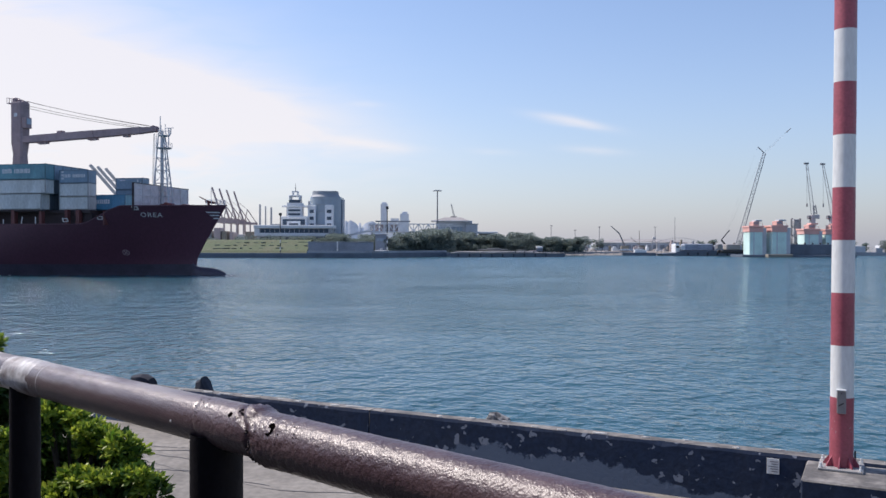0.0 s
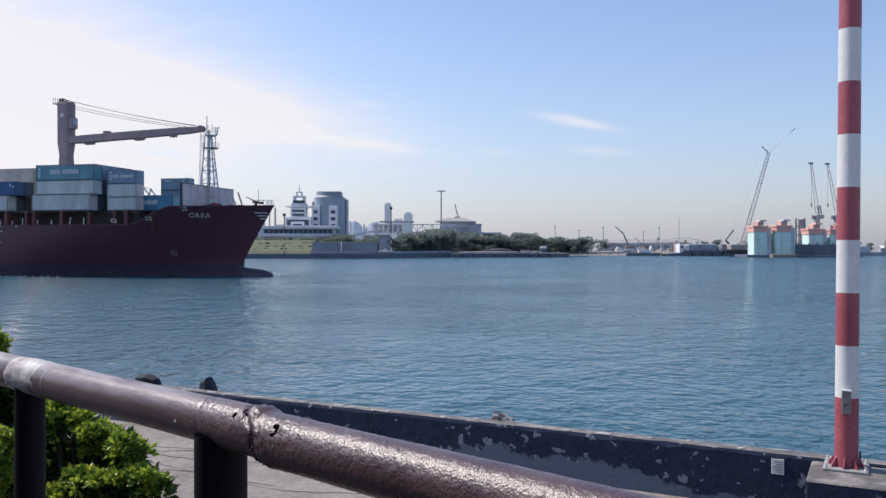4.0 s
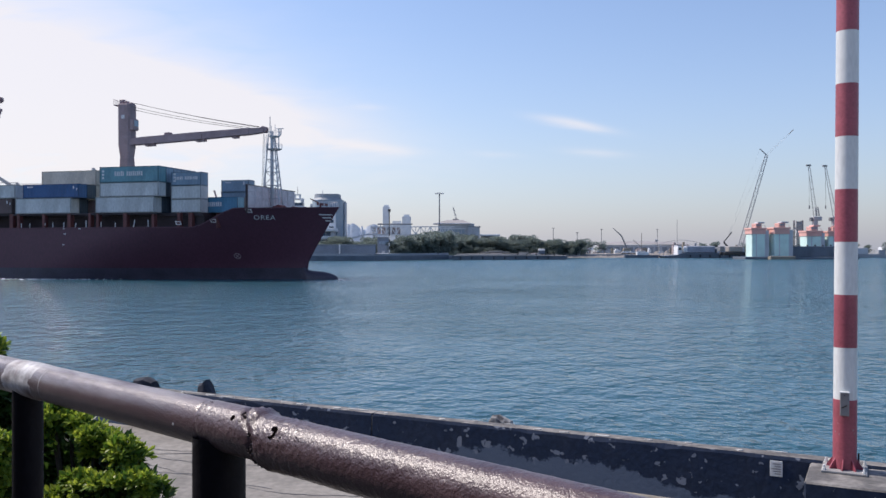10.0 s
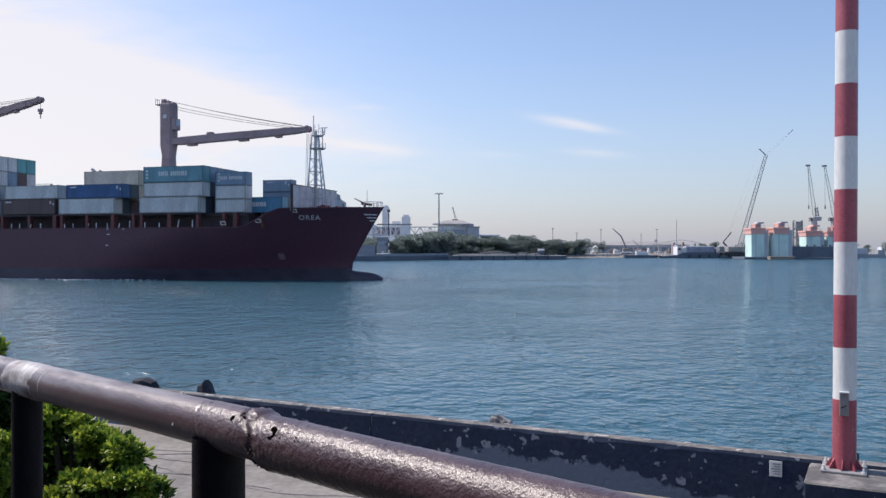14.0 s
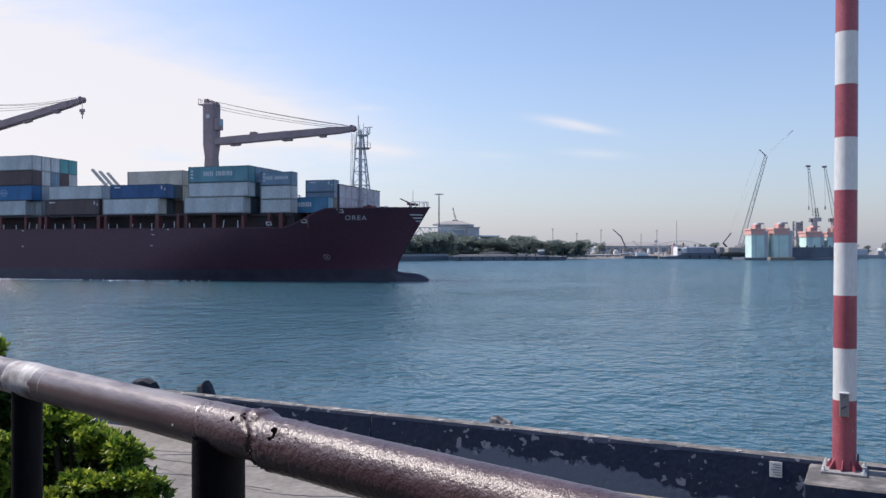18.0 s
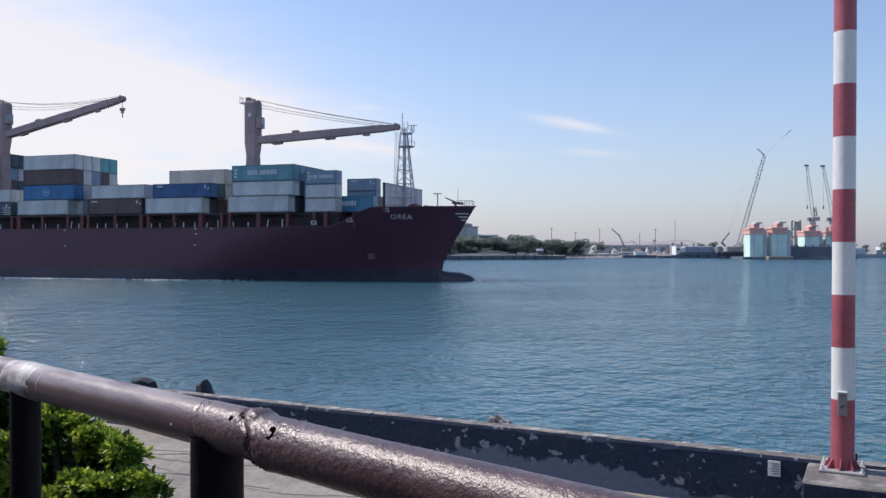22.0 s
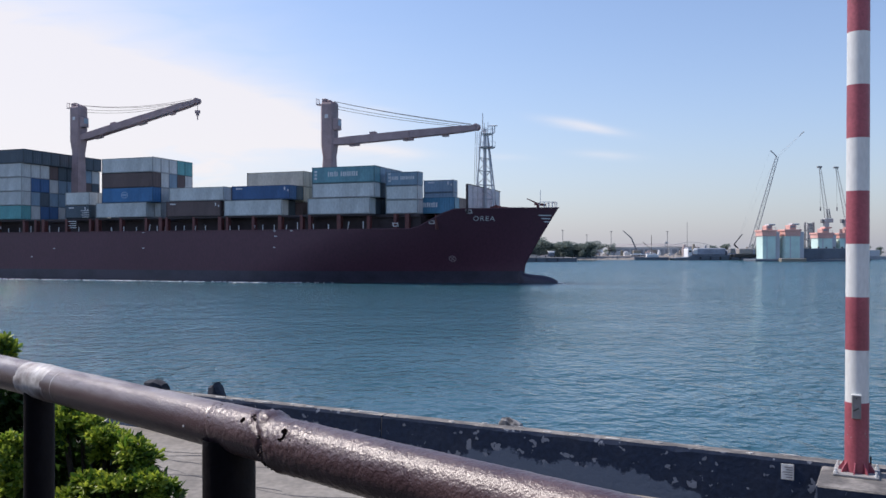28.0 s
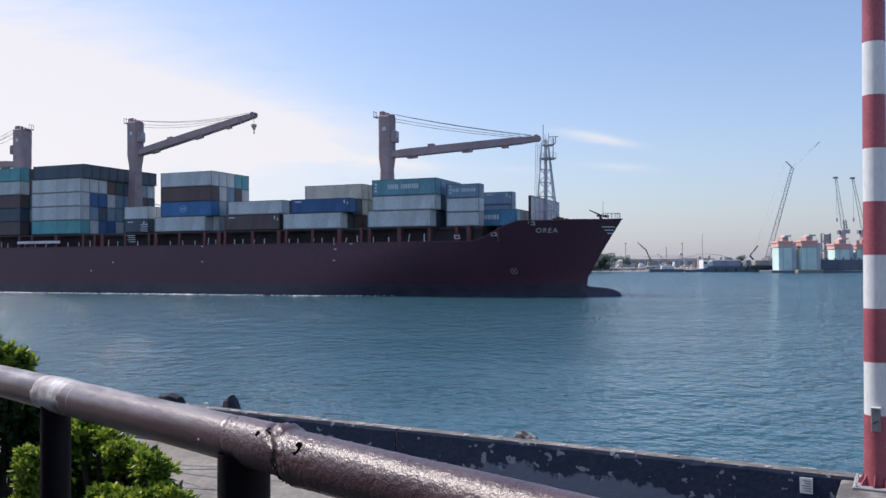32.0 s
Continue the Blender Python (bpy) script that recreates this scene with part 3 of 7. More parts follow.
def leaves(rng, centres, radii, count, size, flat=0.5):
    """Folded leaves of four points scattered on the shells of lobes."""
    centres, radii = np.array(centres, float), np.array(radii, float)
    wgt = (radii ** 2).prod(axis=1) ** (1 / 3)
    pick = rng.choice(len(centres), count, p=wgt / wgt.sum())
    d = rng.normal(size=(count, 3))
    d /= np.linalg.norm(d, axis=1)[:, None]
    p = centres[pick] + d * radii[pick] * rng.uniform(0.62, 1.06, count)[:, None]
    ax = d * 0.8 + rng.normal(size=(count, 3)) * 0.6 + (0, 0, 0.25)
    ax /= np.linalg.norm(ax, axis=1)[:, None]
    sd = np.cross(ax, rng.normal(size=(count, 3)) * flat + (0, 0, 1))
    sd /= np.linalg.norm(sd, axis=1)[:, None] + 1e-9
    up = np.cross(sd, ax)
    s = size * rng.uniform(0.6, 1.3, count)[:, None]
    quad = np.stack([p, p + ax * s * 0.55 + sd * s * 0.28 + up * s * 0.08, p + ax * s, p + ax * s * 0.55 - sd * s * 0.28 + up * s * 0.08], 1).reshape(-1, 3)
    return quad.tolist(), [(4 * i, 4 * i + 1, 4 * i + 2, 4 * i + 3) for i in range(count)]



def sprigs(rng, centres, radii, count, size, per=9):
    """Whorls of blunt leaves at the twig ends, on the shells of lobes."""
    centres, radii = np.array(centres, float), np.array(radii, float)
    wgt = (radii ** 2).prod(axis=1) ** (1 / 3)
    pick = rng.choice(len(centres), count, p=wgt / wgt.sum())
    d = rng.normal(size=(count, 3))
    d[:, 2] = np.abs(d[:, 2]) * 0.9 - 0.25
    d /= np.linalg.norm(d, axis=1)[:, None]
    p = centres[pick] + d * radii[pick] * rng.uniform(0.75, 1.1, count)[:, None]
    axis = d + (0, 0, 0.55) + rng.normal(size=(count, 3)) * 0.25
    axis /= np.linalg.norm(axis, axis=1)[:, None]
    e1 = np.cross(axis, rng.normal(size=(count, 3)))
    e1 /= np.linalg.norm(e1, axis=1)[:, None]
    e2 = np.cross(axis, e1)
    out = []
    for k in range(per):
        az = (k * 2.4 + rng.uniform(0, 0.5, count))[:, None]
        tilt = np.radians(rng.uniform(28, 92, count))[:, None]
        side = e1 * np.cos(az) + e2 * np.sin(az)
        ax = axis * np.cos(tilt) + side * np.sin(tilt)
        sd = np.cross(axis, side)
        up = np.cross(sd, ax)
        n = size * rng.uniform(0.7, 1.25, count)[:, None]
        # blunt leaf, broadest past its middle, folded along the midrib
        out.append(np.stack([p, p + ax * n * 0.38 + sd * n * 0.15 + up * n * 0.05, p + ax * n * 0.75 + sd * n * 0.2 + up * n * 0.03, p + ax * n - up * n * 0.1,
                             p + ax * n * 0.75 - sd * n * 0.2 + up * n * 0.03, p + ax * n * 0.38 - sd * n * 0.15 + up * n * 0.05], 1))
    pts = np.concatenate(out).reshape(-1, 3)
    return pts.tolist(), [q for i in range(0, 6 * count * per, 6) for q in ((i, i + 1, i + 2, i + 3), (i, i + 3, i + 4, i + 5))]


# ---- large structure: water, near quay, far land ----
def sheet(name, pts, z, material, label, category):
    bm = bmesh.new()
    bm.faces.new([bm.verts.new((x, y, z)) for x, y in pts])
    return tagged(part(name, bm, material), label, category, kind="structure")


WATER_OB = sheet("water", ((-4500, -30), (4500, -30), (4500, 4500), (-4500, 4500)), 0.0, WATER, "rippled blue-green harbour water under a hazy sky", "water")

WALL_A = Vector((4.87, 11.29, 0))                      # a point at the foot of the seawall, and its line
WALL_D = Vector((-0.889, 0.458, 0)).normalized()
WALL_N = Vector((-0.458, -0.889, 0)).normalized()      # towards the quay
ROAD_Z, WALL_TOP = 2.24, 3.0


def along(s, out=0.0, z=0.0):
    p = WALL_A + WALL_D * s + WALL_N * out
    return Vector((p.x, p.y, z))


WALL_M = Matrix.Translation(along(0, 0, 0)) @ Matrix.Rotation(math.atan2(WALL_D.y, WALL_D.x), 4, "Z")   # x along the wall to the left, y away from the sea


def near_quay():
    bm = bmesh.new()
    a, b = along(420, -0.3), along(-420, -0.3)
    bm.faces.new([bm.verts.new(p) for p in ((a.x, a.y, ROAD_Z), (-900, -2500, ROAD_Z), (900, -2500, ROAD_Z), (b.x, b.y, ROAD_Z))])
    tagged(part("ground", bm, PAVING), "worn grey concrete quay apron with cracks and patches", "ground", kind="structure")
    # sloped revetment behind the wall, down into the water
    bm = bmesh.new()
    prof = ((-0.3, 2.3), (-0.9, 2.28), (-3.0, 0.6), (-5.0, -1.2), (-0.3, -1.2))
    ends = [[bm.verts.new(along(s, o, z)) for o, z in prof] for s in (420, -420)]
    for i in range(len(prof)):
        bm.faces.new((ends[0][i], ends[0][(i + 1) % 5], ends[1][(i + 1) % 5], ends[1][i]))
    tagged(part("revetment", bm, STONE), "dark rubble revetment behind the seawall", "revetment", kind="structure")
    wall = thing("seawall", "low concrete seawall with flaking black coating", "seawall", WALL_M, kind="structure")
    rng = random.Random(4)
    joints = [6.85 + 9.4 * k for k in range(-5, 7)]
    for s0, s1 in zip(joints[:-1], joints[1:]):
        bm = bmesh.new()
        # battered section with a chipped arris
        n = 40
        rows = []
        for k in range(n + 1):
            x = s0 + 0.012 + (s1 - s0 - 0.024) * k / n
            c = rng.uniform(0.0, 0.02) + (0.02 if rng.random() < 0.15 else 0)
            rows.append([bm.verts.new((x, y, z)) for y, z in ((0.06, ROAD_Z - 0.05), (0.012, WALL_TOP - 0.05 - c), (-c, WALL_TOP - 0.012 - rng.uniform(0, 0.008)), (-0.24, WALL_TOP - 0.01 - rng.uniform(0, 0.006)), (-0.26, ROAD_Z - 0.3))])
        for r0, r1 in zip(rows[:-1], rows[1:]):
            for i in range(4):
                bm.faces.new((r0[i], r1[i], r1[i + 1], r0[i + 1]))
        bm.faces.new(rows[0]), bm.faces.new(rows[-1][::-1])
        bmesh.ops.recalc_face_normals(bm, faces=bm.faces)
        ob = part("wall_panel", bm, SEAWALL, wall)
        ob.data.materials.append(WALL_CAP)
        for p in ob.data.polygons:
            if p.normal.z > 0.6:
                p.material_index = 1
    bm = boxes(*[(j - 0.014, j + 0.014, -0.2, 0.0, ROAD_Z, WALL_TOP - 0.05) for j in joints])
    part("joint_filler", bm, PAVING, wall)
    # knocked edge of the cap: bare pale concrete
    for k in range(46):
        x, n = -6 + 0.62 * k + rng.uniform(-0.25, 0.25), 9
        rx, ry = rng.choice((0.05, 0.08, 0.1, 0.14, 0.2)) * rng.uniform(0.7, 1.2), rng.uniform(0.012, 0.035)
        y = -rng.choice((0.045, 0.06, 0.12, 0.2)) if ry < 0.025 else -0.07
        ring = [(x + rx * math.cos(i * math.tau / n) * rng.uniform(0.6, 1.1), y + ry * math.sin(i * math.tau / n) * rng.uniform(0.6, 1.1)) for i in range(n)]
        bm = bmesh.new()
        lo, hi = [bm.verts.new((u, v, WALL_TOP - 0.03)) for u, v in ring], [bm.verts.new((u, v, WALL_TOP + 0.002)) for u, v in ring]
        bm.faces.new(hi)
        for i in range(n):
            bm.faces.new((lo[i], lo[(i + 1) % n], hi[(i + 1) % n], hi[i]))
        part("chip", bm, PALE_CONCRETE, wall)
    # enamel plate fixed to the wall
    plate = thing("notice_plate", "small pale enamel plate with worn lettering on the seawall", "sign", WALL_M)
    part("plate", boxes((0.33, 0.49, 0.018, 0.032, 2.71, 2.92), bevel=0.003), POLE_WHITE, plate)
    for k in range(5):
        part("lettering_bar", boxes((0.35, 0.40 + 0.02 * (k % 3) + 0.03, 0.0325, 0.0345, 2.74 + 0.033 * k, 2.752 + 0.033 * k)), GREY_STEEL, plate)
    # cracks in the apron, most of them along the quay
    bm = bmesh.new()
    for k in range(15):
        p = Vector((-10.5 + rng.uniform(0, 3), 0))
        p.y = 13.0 + 0.62 * k * rng.uniform(0.9, 1.1) - 0.42 * (p.x + 5)
        w, ph = rng.uniform(0.008, 0.024), rng.uniform(0, 6)
        prev = None
        for i in range(rng.randint(40, 90)):
            ww = w * (0.25 + abs(math.sin(i * 0.21 + ph)) * rng.uniform(0.7, 1.3))
            q = (bm.verts.new((p.x, p.y + ww, ROAD_Z + 0.004)), bm.verts.new((p.x, p.y - ww, ROAD_Z + 0.004)))
            if prev:
                bm.faces.new((prev[1], q[1], q[0], prev[0]))
            prev = q
            bend = -0.36 + 0.3 * math.sin(i * 0.11 + ph) + rng.uniform(-0.25, 0.25)
            p += Vector((math.cos(bend) * 0.12, math.sin(bend) * 0.12))
    tagged(part("pavement_cracks", bm, BLACK), "dark tar-filled cracks in the quay apron", "crack", kind="structure")


near_quay()


def armour_stones():
    rng = random.Random(11)
    # boulders that stand above the wall: along the wall, behind it, top, size
    # along the wall, behind it, top, half length, half depth, the crest: (share of the length, height below the top) from one end to the other
    for s, out, top, rx, ry, crest in ((4.94, -1.1, 2.945, 0.21, 0.14, ((-1, 0.16), (-0.94, 0.085), (-0.35, 0.05), (0.25, 0.0), (0.68, 0.015), (1, 0.15))),
                                       (11.46, -1.0, 3.105, 0.2, 0.16, ((-1, 0.28), (-0.4, 0.13), (-0.02, 0.0), (0.25, 0.06), (0.8, 0.085), (1, 0.26))),
                                       (13.3, -1.1, 3.01, 0.27, 0.2, ((-1, 0.18), (-0.97, 0.07), (-0.2, 0.0), (0.25, 0.012), (0.92, 0.055), (1, 0.12)))):
        bm = bmesh.new()
        base = 2.2
        rows = []
        for u, dz in crest:
            x, z = u * rx, top - base - dz
            j = lambda q: rng.uniform(-q, q)
            w = ry * (1.0 - 0.35 * abs(u))
            rows.append([bm.verts.new(p) for p in ((x * 1.1, w, 0), (x + j(0.01), w * 0.92, z - 0.05 + j(0.02)), (x + j(0.012), w * 0.35 + j(0.02), z + j(0.008)), (x + j(0.012), -w * 0.4 + j(0.02), z - 0.015), (x, -w, z - 0.13), (x * 1.1, -w, 0))])
        for r0, r1 in zip(rows[:-1], rows[1:]):
            for i in range(5):
                bm.faces.new((r0[i], r1[i], r1[i + 1], r0[i + 1]))
        bm.faces.new(rows[0]), bm.faces.new(rows[-1][::-1])
        bmesh.ops.recalc_face_normals(bm, faces=bm.faces)
        ob = part("armour_stone", bm, PALE_STONE if s < 6 else STONE)
        ob.matrix_basis = Matrix.Translation(along(s, out, base)) @ Matrix.Rotation(math.atan2(WALL_D.y, WALL_D.x), 4, "Z")
        tagged(ob, "angular armour stone with a pale crust behind the seawall" if s < 6 else "dark angular armour stone behind the seawall", "boulder", "armour stones")


armour_stones()


def marker_pole():
    """Red and white banded steel pole on a concrete plinth built against the seawall."""
    rot = WALL_M.to_3x3().to_4x4()
    plinth = thing("plinth", "square weathered concrete plinth against the seawall", "plinth", Matrix.Translation((5.02, 10.5, 0)) @ rot)
    bm = boxes((-0.47, 0.47, -0.42, 0.62, ROAD_Z - 0.02, WALL_TOP - 0.005), bevel=0.02)
    ob = part("block", bm, SEAWALL, plinth)
    ob.data.materials.append(WALL_CAP)
    for p in ob.data.polygons:
        if p.normal.z > 0.6:
            p.material_index = 1
    pole = thing("marker_pole", "tall steel pole in red and white bands", "pole", Matrix.Translation((5.06, 10.7, WALL_TOP)) @ pose(0, 0, 0, 0, 0.35, 0))
    part("base_plate", boxes((-0.26, 0.26, -0.26, 0.26, -0.005, 0.025), bevel=0.006), JETTY, pole, "pale worn steel base plate").matrix_basis = rot
    band = 0.663
    bm = bmesh.new()
    tube(bm, (0, 0, 0.02), (0, 0, 0.885), 0.1395, seg=40, caps=False)
    smooth(part("band", bm, POLE_RED, pole))
    z = 0.885
    for k in range(13):
        bm = bmesh.new()
        tube(bm, (0, 0, z), (0, 0, z + band), 0.1368 - 0.0006 * k, 0.1365 - 0.0006 * (k + 1), seg=40, caps=False)
        smooth(part("band", bm, POLE_WHITE if k % 2 == 0 else POLE_RED, pole))
        z += band
    bm = bmesh.new()
    tube(bm, (0, 0, 0.875), (0, 0, 0.895), 0.1415, seg=40)
    part("collar", bm, POLE_RED, pole)
    for k in range(8):
        a = k * math.tau / 8 + 0.2
        bm = bmesh.new()
        v = [bm.verts.new(p) for p in ((0.135, -0.008, 0.02), (0.215, -0.008, 0.02), (0.207, -0.008, 0.055), (0.138, -0.008, 0.155), (0.135, 0.008, 0.02), (0.215, 0.008, 0.02), (0.207, 0.008, 0.055), (0.138, 0.008, 0.155))]
        for f in ((0, 1, 2, 3), (7, 6, 5, 4), (0, 4, 5, 1), (1, 5, 6, 2), (2, 6, 7, 3)):
            bm.faces.new([v[i] for i in f])
        part("gusset", bm, POLE_RED, pole).matrix_basis = Matrix.Rotation(a, 4, "Z")
    for i in (-1, 1):
        for j in (-1, 1):
            bm = bmesh.new()
            tube(bm, (0.225 * i, 0.225 * j, 0.02), (0.225 * i, 0.225 * j, 0.085), 0.014, seg=6)
            tube(bm, (0.225 * i, 0.225 * j, 0.025), (0.225 * i, 0.225 * j, 0.05), 0.023, seg=6)
            part("anchor_bolt", bm, POLE_WHITE, pole).matrix_basis = rot
    cover = part("hatch_cover", boxes((-0.053, 0.053, -0.18, -0.13, 0.735, 1.03), bevel=0.008), GREY_STEEL, pole, "grey steel cover over the cable opening")
    cover.matrix_basis = pose(0, 0, -0.03, 0, 0, -27)
    bm = bmesh.new()
    beam(bm, (-0.032, -0.184, 0.835), (0.026, -0.184, 0.872), 0.012, 0.014)
    part("hasp", bm, BLACK, cover)
    part("lip", boxes((-0.058, 0.058, -0.19, -0.128, 1.022, 1.038), bevel=0.004), POLE_WHITE, cover, "white upper lip of the cover")
    part("bolt", boxes((-0.006, 0.006, -0.186, -0.178, 0.985, 0.997)), BLACK, cover)
    # chips in the lowest red band, down to the pale primer
    rc = random.Random(12)
    for a0, z0, spread, count in ((-70, 0.5, 0.1, 6), (-152, 0.5, 0.25, 3)):
        for _ in range(count):
            a, zc, w, h = radians(a0 + rc.gauss(0, 5)), z0 + rc.uniform(-spread, spread), rc.uniform(0.012, 0.04), rc.uniform(0.006, 0.024)
            bm = bmesh.new()
            bm.faces.new([bm.verts.new((math.cos(a + du * w) * 0.1403, math.sin(a + du * w) * 0.1403, zc + dz * h * rc.uniform(0.6, 1.2))) for du, dz in ((-1, -0.3), (-0.2, -1), (0.8, -0.6), (1, 0.5), (0.1, 1), (-0.8, 0.6))])
            part("paint_chip", bm, RAIL_PRIMER, pole, "pale chip in the red paint")
    conduit = bmesh.new()
    tube(conduit, (0.19, 0.03, 0.02), (0.19, 0.03, 0.2), 0.012, seg=8)
    part("conduit", conduit, BLACK, pole)


marker_pole()


# ---- platform and railing ----
RAIL_P, RAIL_D = Vector((-0.5525, 1.875, 5.421)), Vector((-0.747, 0.665, 0)).normalized()
FLOOR_Z = 4.32


RAIL_M = Matrix.Translation((RAIL_P.x, RAIL_P.y, 0)) @ Matrix.Rotation(math.atan2(RAIL_D.y, RAIL_D.x), 4, "Z")   # x along the rail to the left, y towards the viewer


def platform():
    ob = part("platform", boxes((-12, 14, -0.14, 9, FLOOR_Z - 0.25, FLOOR_Z)), PLATFORM)
    ob.matrix_basis = RAIL_M
    tagged(ob, "raised viewing platform, its unseen floor kept dark", "platform", kind="structure")
    ob = part("retaining_wall", boxes((-12, 14, 0.1, 0.4, ROAD_Z - 0.1, FLOOR_Z - 0.25)), PLATFORM)
    ob.matrix_basis = RAIL_M
    tagged(ob, "concrete retaining wall under the platform", "wall", kind="structure")
    # unseen wall, added to keep sky light off the rail and posts
    ob = part("rear_light_block", boxes((-12, 14, 3.6, 3.9, FLOOR_Z, FLOOR_Z + 3.2)), PLATFORM)
    ob.matrix_basis = RAIL_M
    tagged(ob, "plain dark wall added out of view to block sky light", "wall", kind="structure")


platform()


def pipe(name, x0, x1, r, parent, material, seg=48, step=0.006, label="", pits=None, worn=0.0, drop=None):
    """A weathered pipe along local x at the rail's height, its skin lumpy with old paint. r and pits go by x and the angle round it."""
    n = max(2, int((x1 - x0) / step))
    verts, faces = [], []
    for i in range(n + 1):
        x = x0 + (x1 - x0) * i / n
        for k in range(seg):
            a = k * math.tau / seg
            amp, rx = (pits(x, a) if pits else 0.4), r(x, a)
            p = Vector((x * 9, math.cos(a) * 1.3, math.sin(a) * 1.3))
            d = 0.0004 * noise.noise(p * 3) + 0.0005 * noise.noise(p * 0.5)
            d += amp * (0.00025 * noise.noise(p * 6 + Vector((0, 7, 0))) + 0.0006 * noise.noise(p * 17))
            if worn:
                # a coat that thins out raggedly towards both ends
                edge = min(x - x0, x1 - x) / 0.03
                d += worn * (min(1.0, edge) - 0.45 + 0.9 * noise.noise(p * 2.2 + Vector((4, 0, 0))) + 0.4 * noise.noise(p * 7))
            verts.append((x, math.cos(a) * (rx + d), 5.421 - (drop(x) if drop else 0) + math.sin(a) * (rx + d)))
    for i in range(n):
        for k in range(seg):
            a, b = i * seg + k, i * seg + (k + 1) % seg
            faces.append((a, a + seg, b + seg, b))
    return smooth(raw(name, verts, faces, material, parent, label))


def railing():
    rail = thing("railing", "old iron pipe railing with thick maroon paint and rust", "railing", RAIL_M)
    bell = lambda x, c, w: math.exp(-((x - c) / w) ** 2)
    step = lambda x, c, w: 1 / (1 + math.exp(max(-40, min(40, (x - c) / w))))
    # the weld runs askew: further along the pipe below than on top
    weld = lambda a: -0.28 + 0.062 * max(0.0, min(1.0, (math.sin(a) - 0.3) / 0.7))

    def radius(x, a=0.5):
        # plain pipe, a sleeve with a crease at its edge, a ragged weld, then the thicker pipe
        w = 0.004 * noise.noise(Vector((x * 30, 2, 0)))
        c, q = weld(a), -0.082 + 0.018 * math.sin(a)
        lump = 0.002 + 0.7 * w + 0.0008 * bell(math.degrees(a), 105, 30)
        return 0.0495 + 0.0010 * step(x, q - 0.002, 0.002) - 0.0018 * bell(x, q, 0.004) + 0.0021 * step(x, c + w, 0.004) + lump * bell(x, c - 0.026, 0.022) - 0.0052 * bell(x, c + 0.004, 0.008)
    # past the weld the pipe hangs a little lower
    sag = lambda x: step(x, -0.262, 0.006) * (0.0075 + 0.0055 * max(0.0, -0.3 - x))
    rough = lambda x, a=0.5: 0.25 + 4.2 * bell(x, weld(a) - 0.01, 0.03) + 2.6 * bell(x, -0.36, 0.04) + 1.6 * bell(x, -0.2, 0.14) + 1.1 * bell(x, -0.55, 0.3) + 0.6 * step(x, -0.3, 0.02)
    pipe("top_rail", -1.25, 0.765, radius, rail, RAIL, seg=64, step=0.004, pits=rough, drop=sag)
    pipe("top_rail", -4.4, -1.25, lambda x, a: 0.0526, rail, RAIL, step=0.02, pits=lambda x, a: 0.7, drop=sag)
    pipe("top_rail", 0.768, 4.6, lambda x, a: 0.0495, rail, RAIL, step=0.015)
    pipe("collar", 0.745, 0.94, lambda x, a: 0.0502, rail, RAIL_PRIMER, step=0.003, worn=0.0016, label="worn pale primer band round the rail")
    pipe("seam_ring", 0.689, 0.6925, lambda x, a: 0.0499, rail, RAIL_PRIMER)
    # rust-through holes on the viewer's side
    for x, a, r in ((-0.2, 44, 0.0072), (-0.336, 38, 0.0125)):
        rr = radius(x)
        bm = bmesh.new()
        # a ragged crescent that follows the skin
        for k in range(9):
            t = -1.9 + k * 0.46
            q, w = (0.6, 0.2 + 0.035 * k) if r > 0.01 else (0.2, 0.62)
            xx, aa = x - math.cos(t) * r * q * 1.1, a + math.degrees(math.sin(t) * r * q * 1.3 / rr)
            nn = Vector((0, math.cos(radians(aa)), math.sin(radians(aa))))
            cc = Vector((xx, 0, 5.421 - sag(xx))) + nn * rr
            tube(bm, cc - nn * 0.006, cc + nn * 0.0011, r * w, r * w, seg=8)
        part("rust_hole", bm, HOLE, rail)
    # flaked scabs of rust about the weld and the sleeve's edge
    rs = random.Random(21)
    for count, x0, x1, a0, a1, size in ((34, -0.30, -0.255, -30, 40, 0.0055), (30, -0.265, -0.21, 40, 115, 0.005), (18, -0.092, -0.06, 5, 95, 0.004), (26, -0.43, -0.35, 5, 60, 0.0045), (14, -0.32, -0.255, -95, -40, 0.008)):
        bm = bmesh.new()
        for _ in range(count):
            x, a = rs.uniform(x0, x1), radians(rs.uniform(a0, a1))
            rr = radius(x)
            r = size * rs.uniform(0.4, 1.2)
            nn, tt = Vector((0, math.cos(a), math.sin(a))), Vector((0, -math.sin(a), math.cos(a)))
            cc = Vector((x, 0, 5.421 - sag(x))) + nn * (rr + 0.0004)
            ring = []
            for k in range(7):
                b = k * math.tau / 7
                q = r * rs.uniform(0.5, 1.2)
                ring.append(bm.verts.new(cc + Vector((math.cos(b) * q * 0.8, 0, 0)) + tt * math.sin(b) * q - nn * 0.003))
            top = bm.verts.new(cc + nn * rs.uniform(0.0006, 0.0022))
            for k in range(7):
                bm.faces.new((ring[k], ring[(k + 1) % 7], top))
        bmesh.ops.recalc_face_normals(bm, faces=bm.faces)
        part("rust_scab", bm, RUST, rail, "dark flaking rust")
    c = Vector((0.004, math.cos(radians(-4)) * 0.0495, 5.421 + math.sin(radians(-4)) * 0.0495))
    bm = bmesh.new()
    tube(bm, c - Vector((0, 0.002, 0)), c + Vector((0, 0.0012, 0)), 0.0028, seg=8)
    part("paint_fleck", bm, MARK, rail)
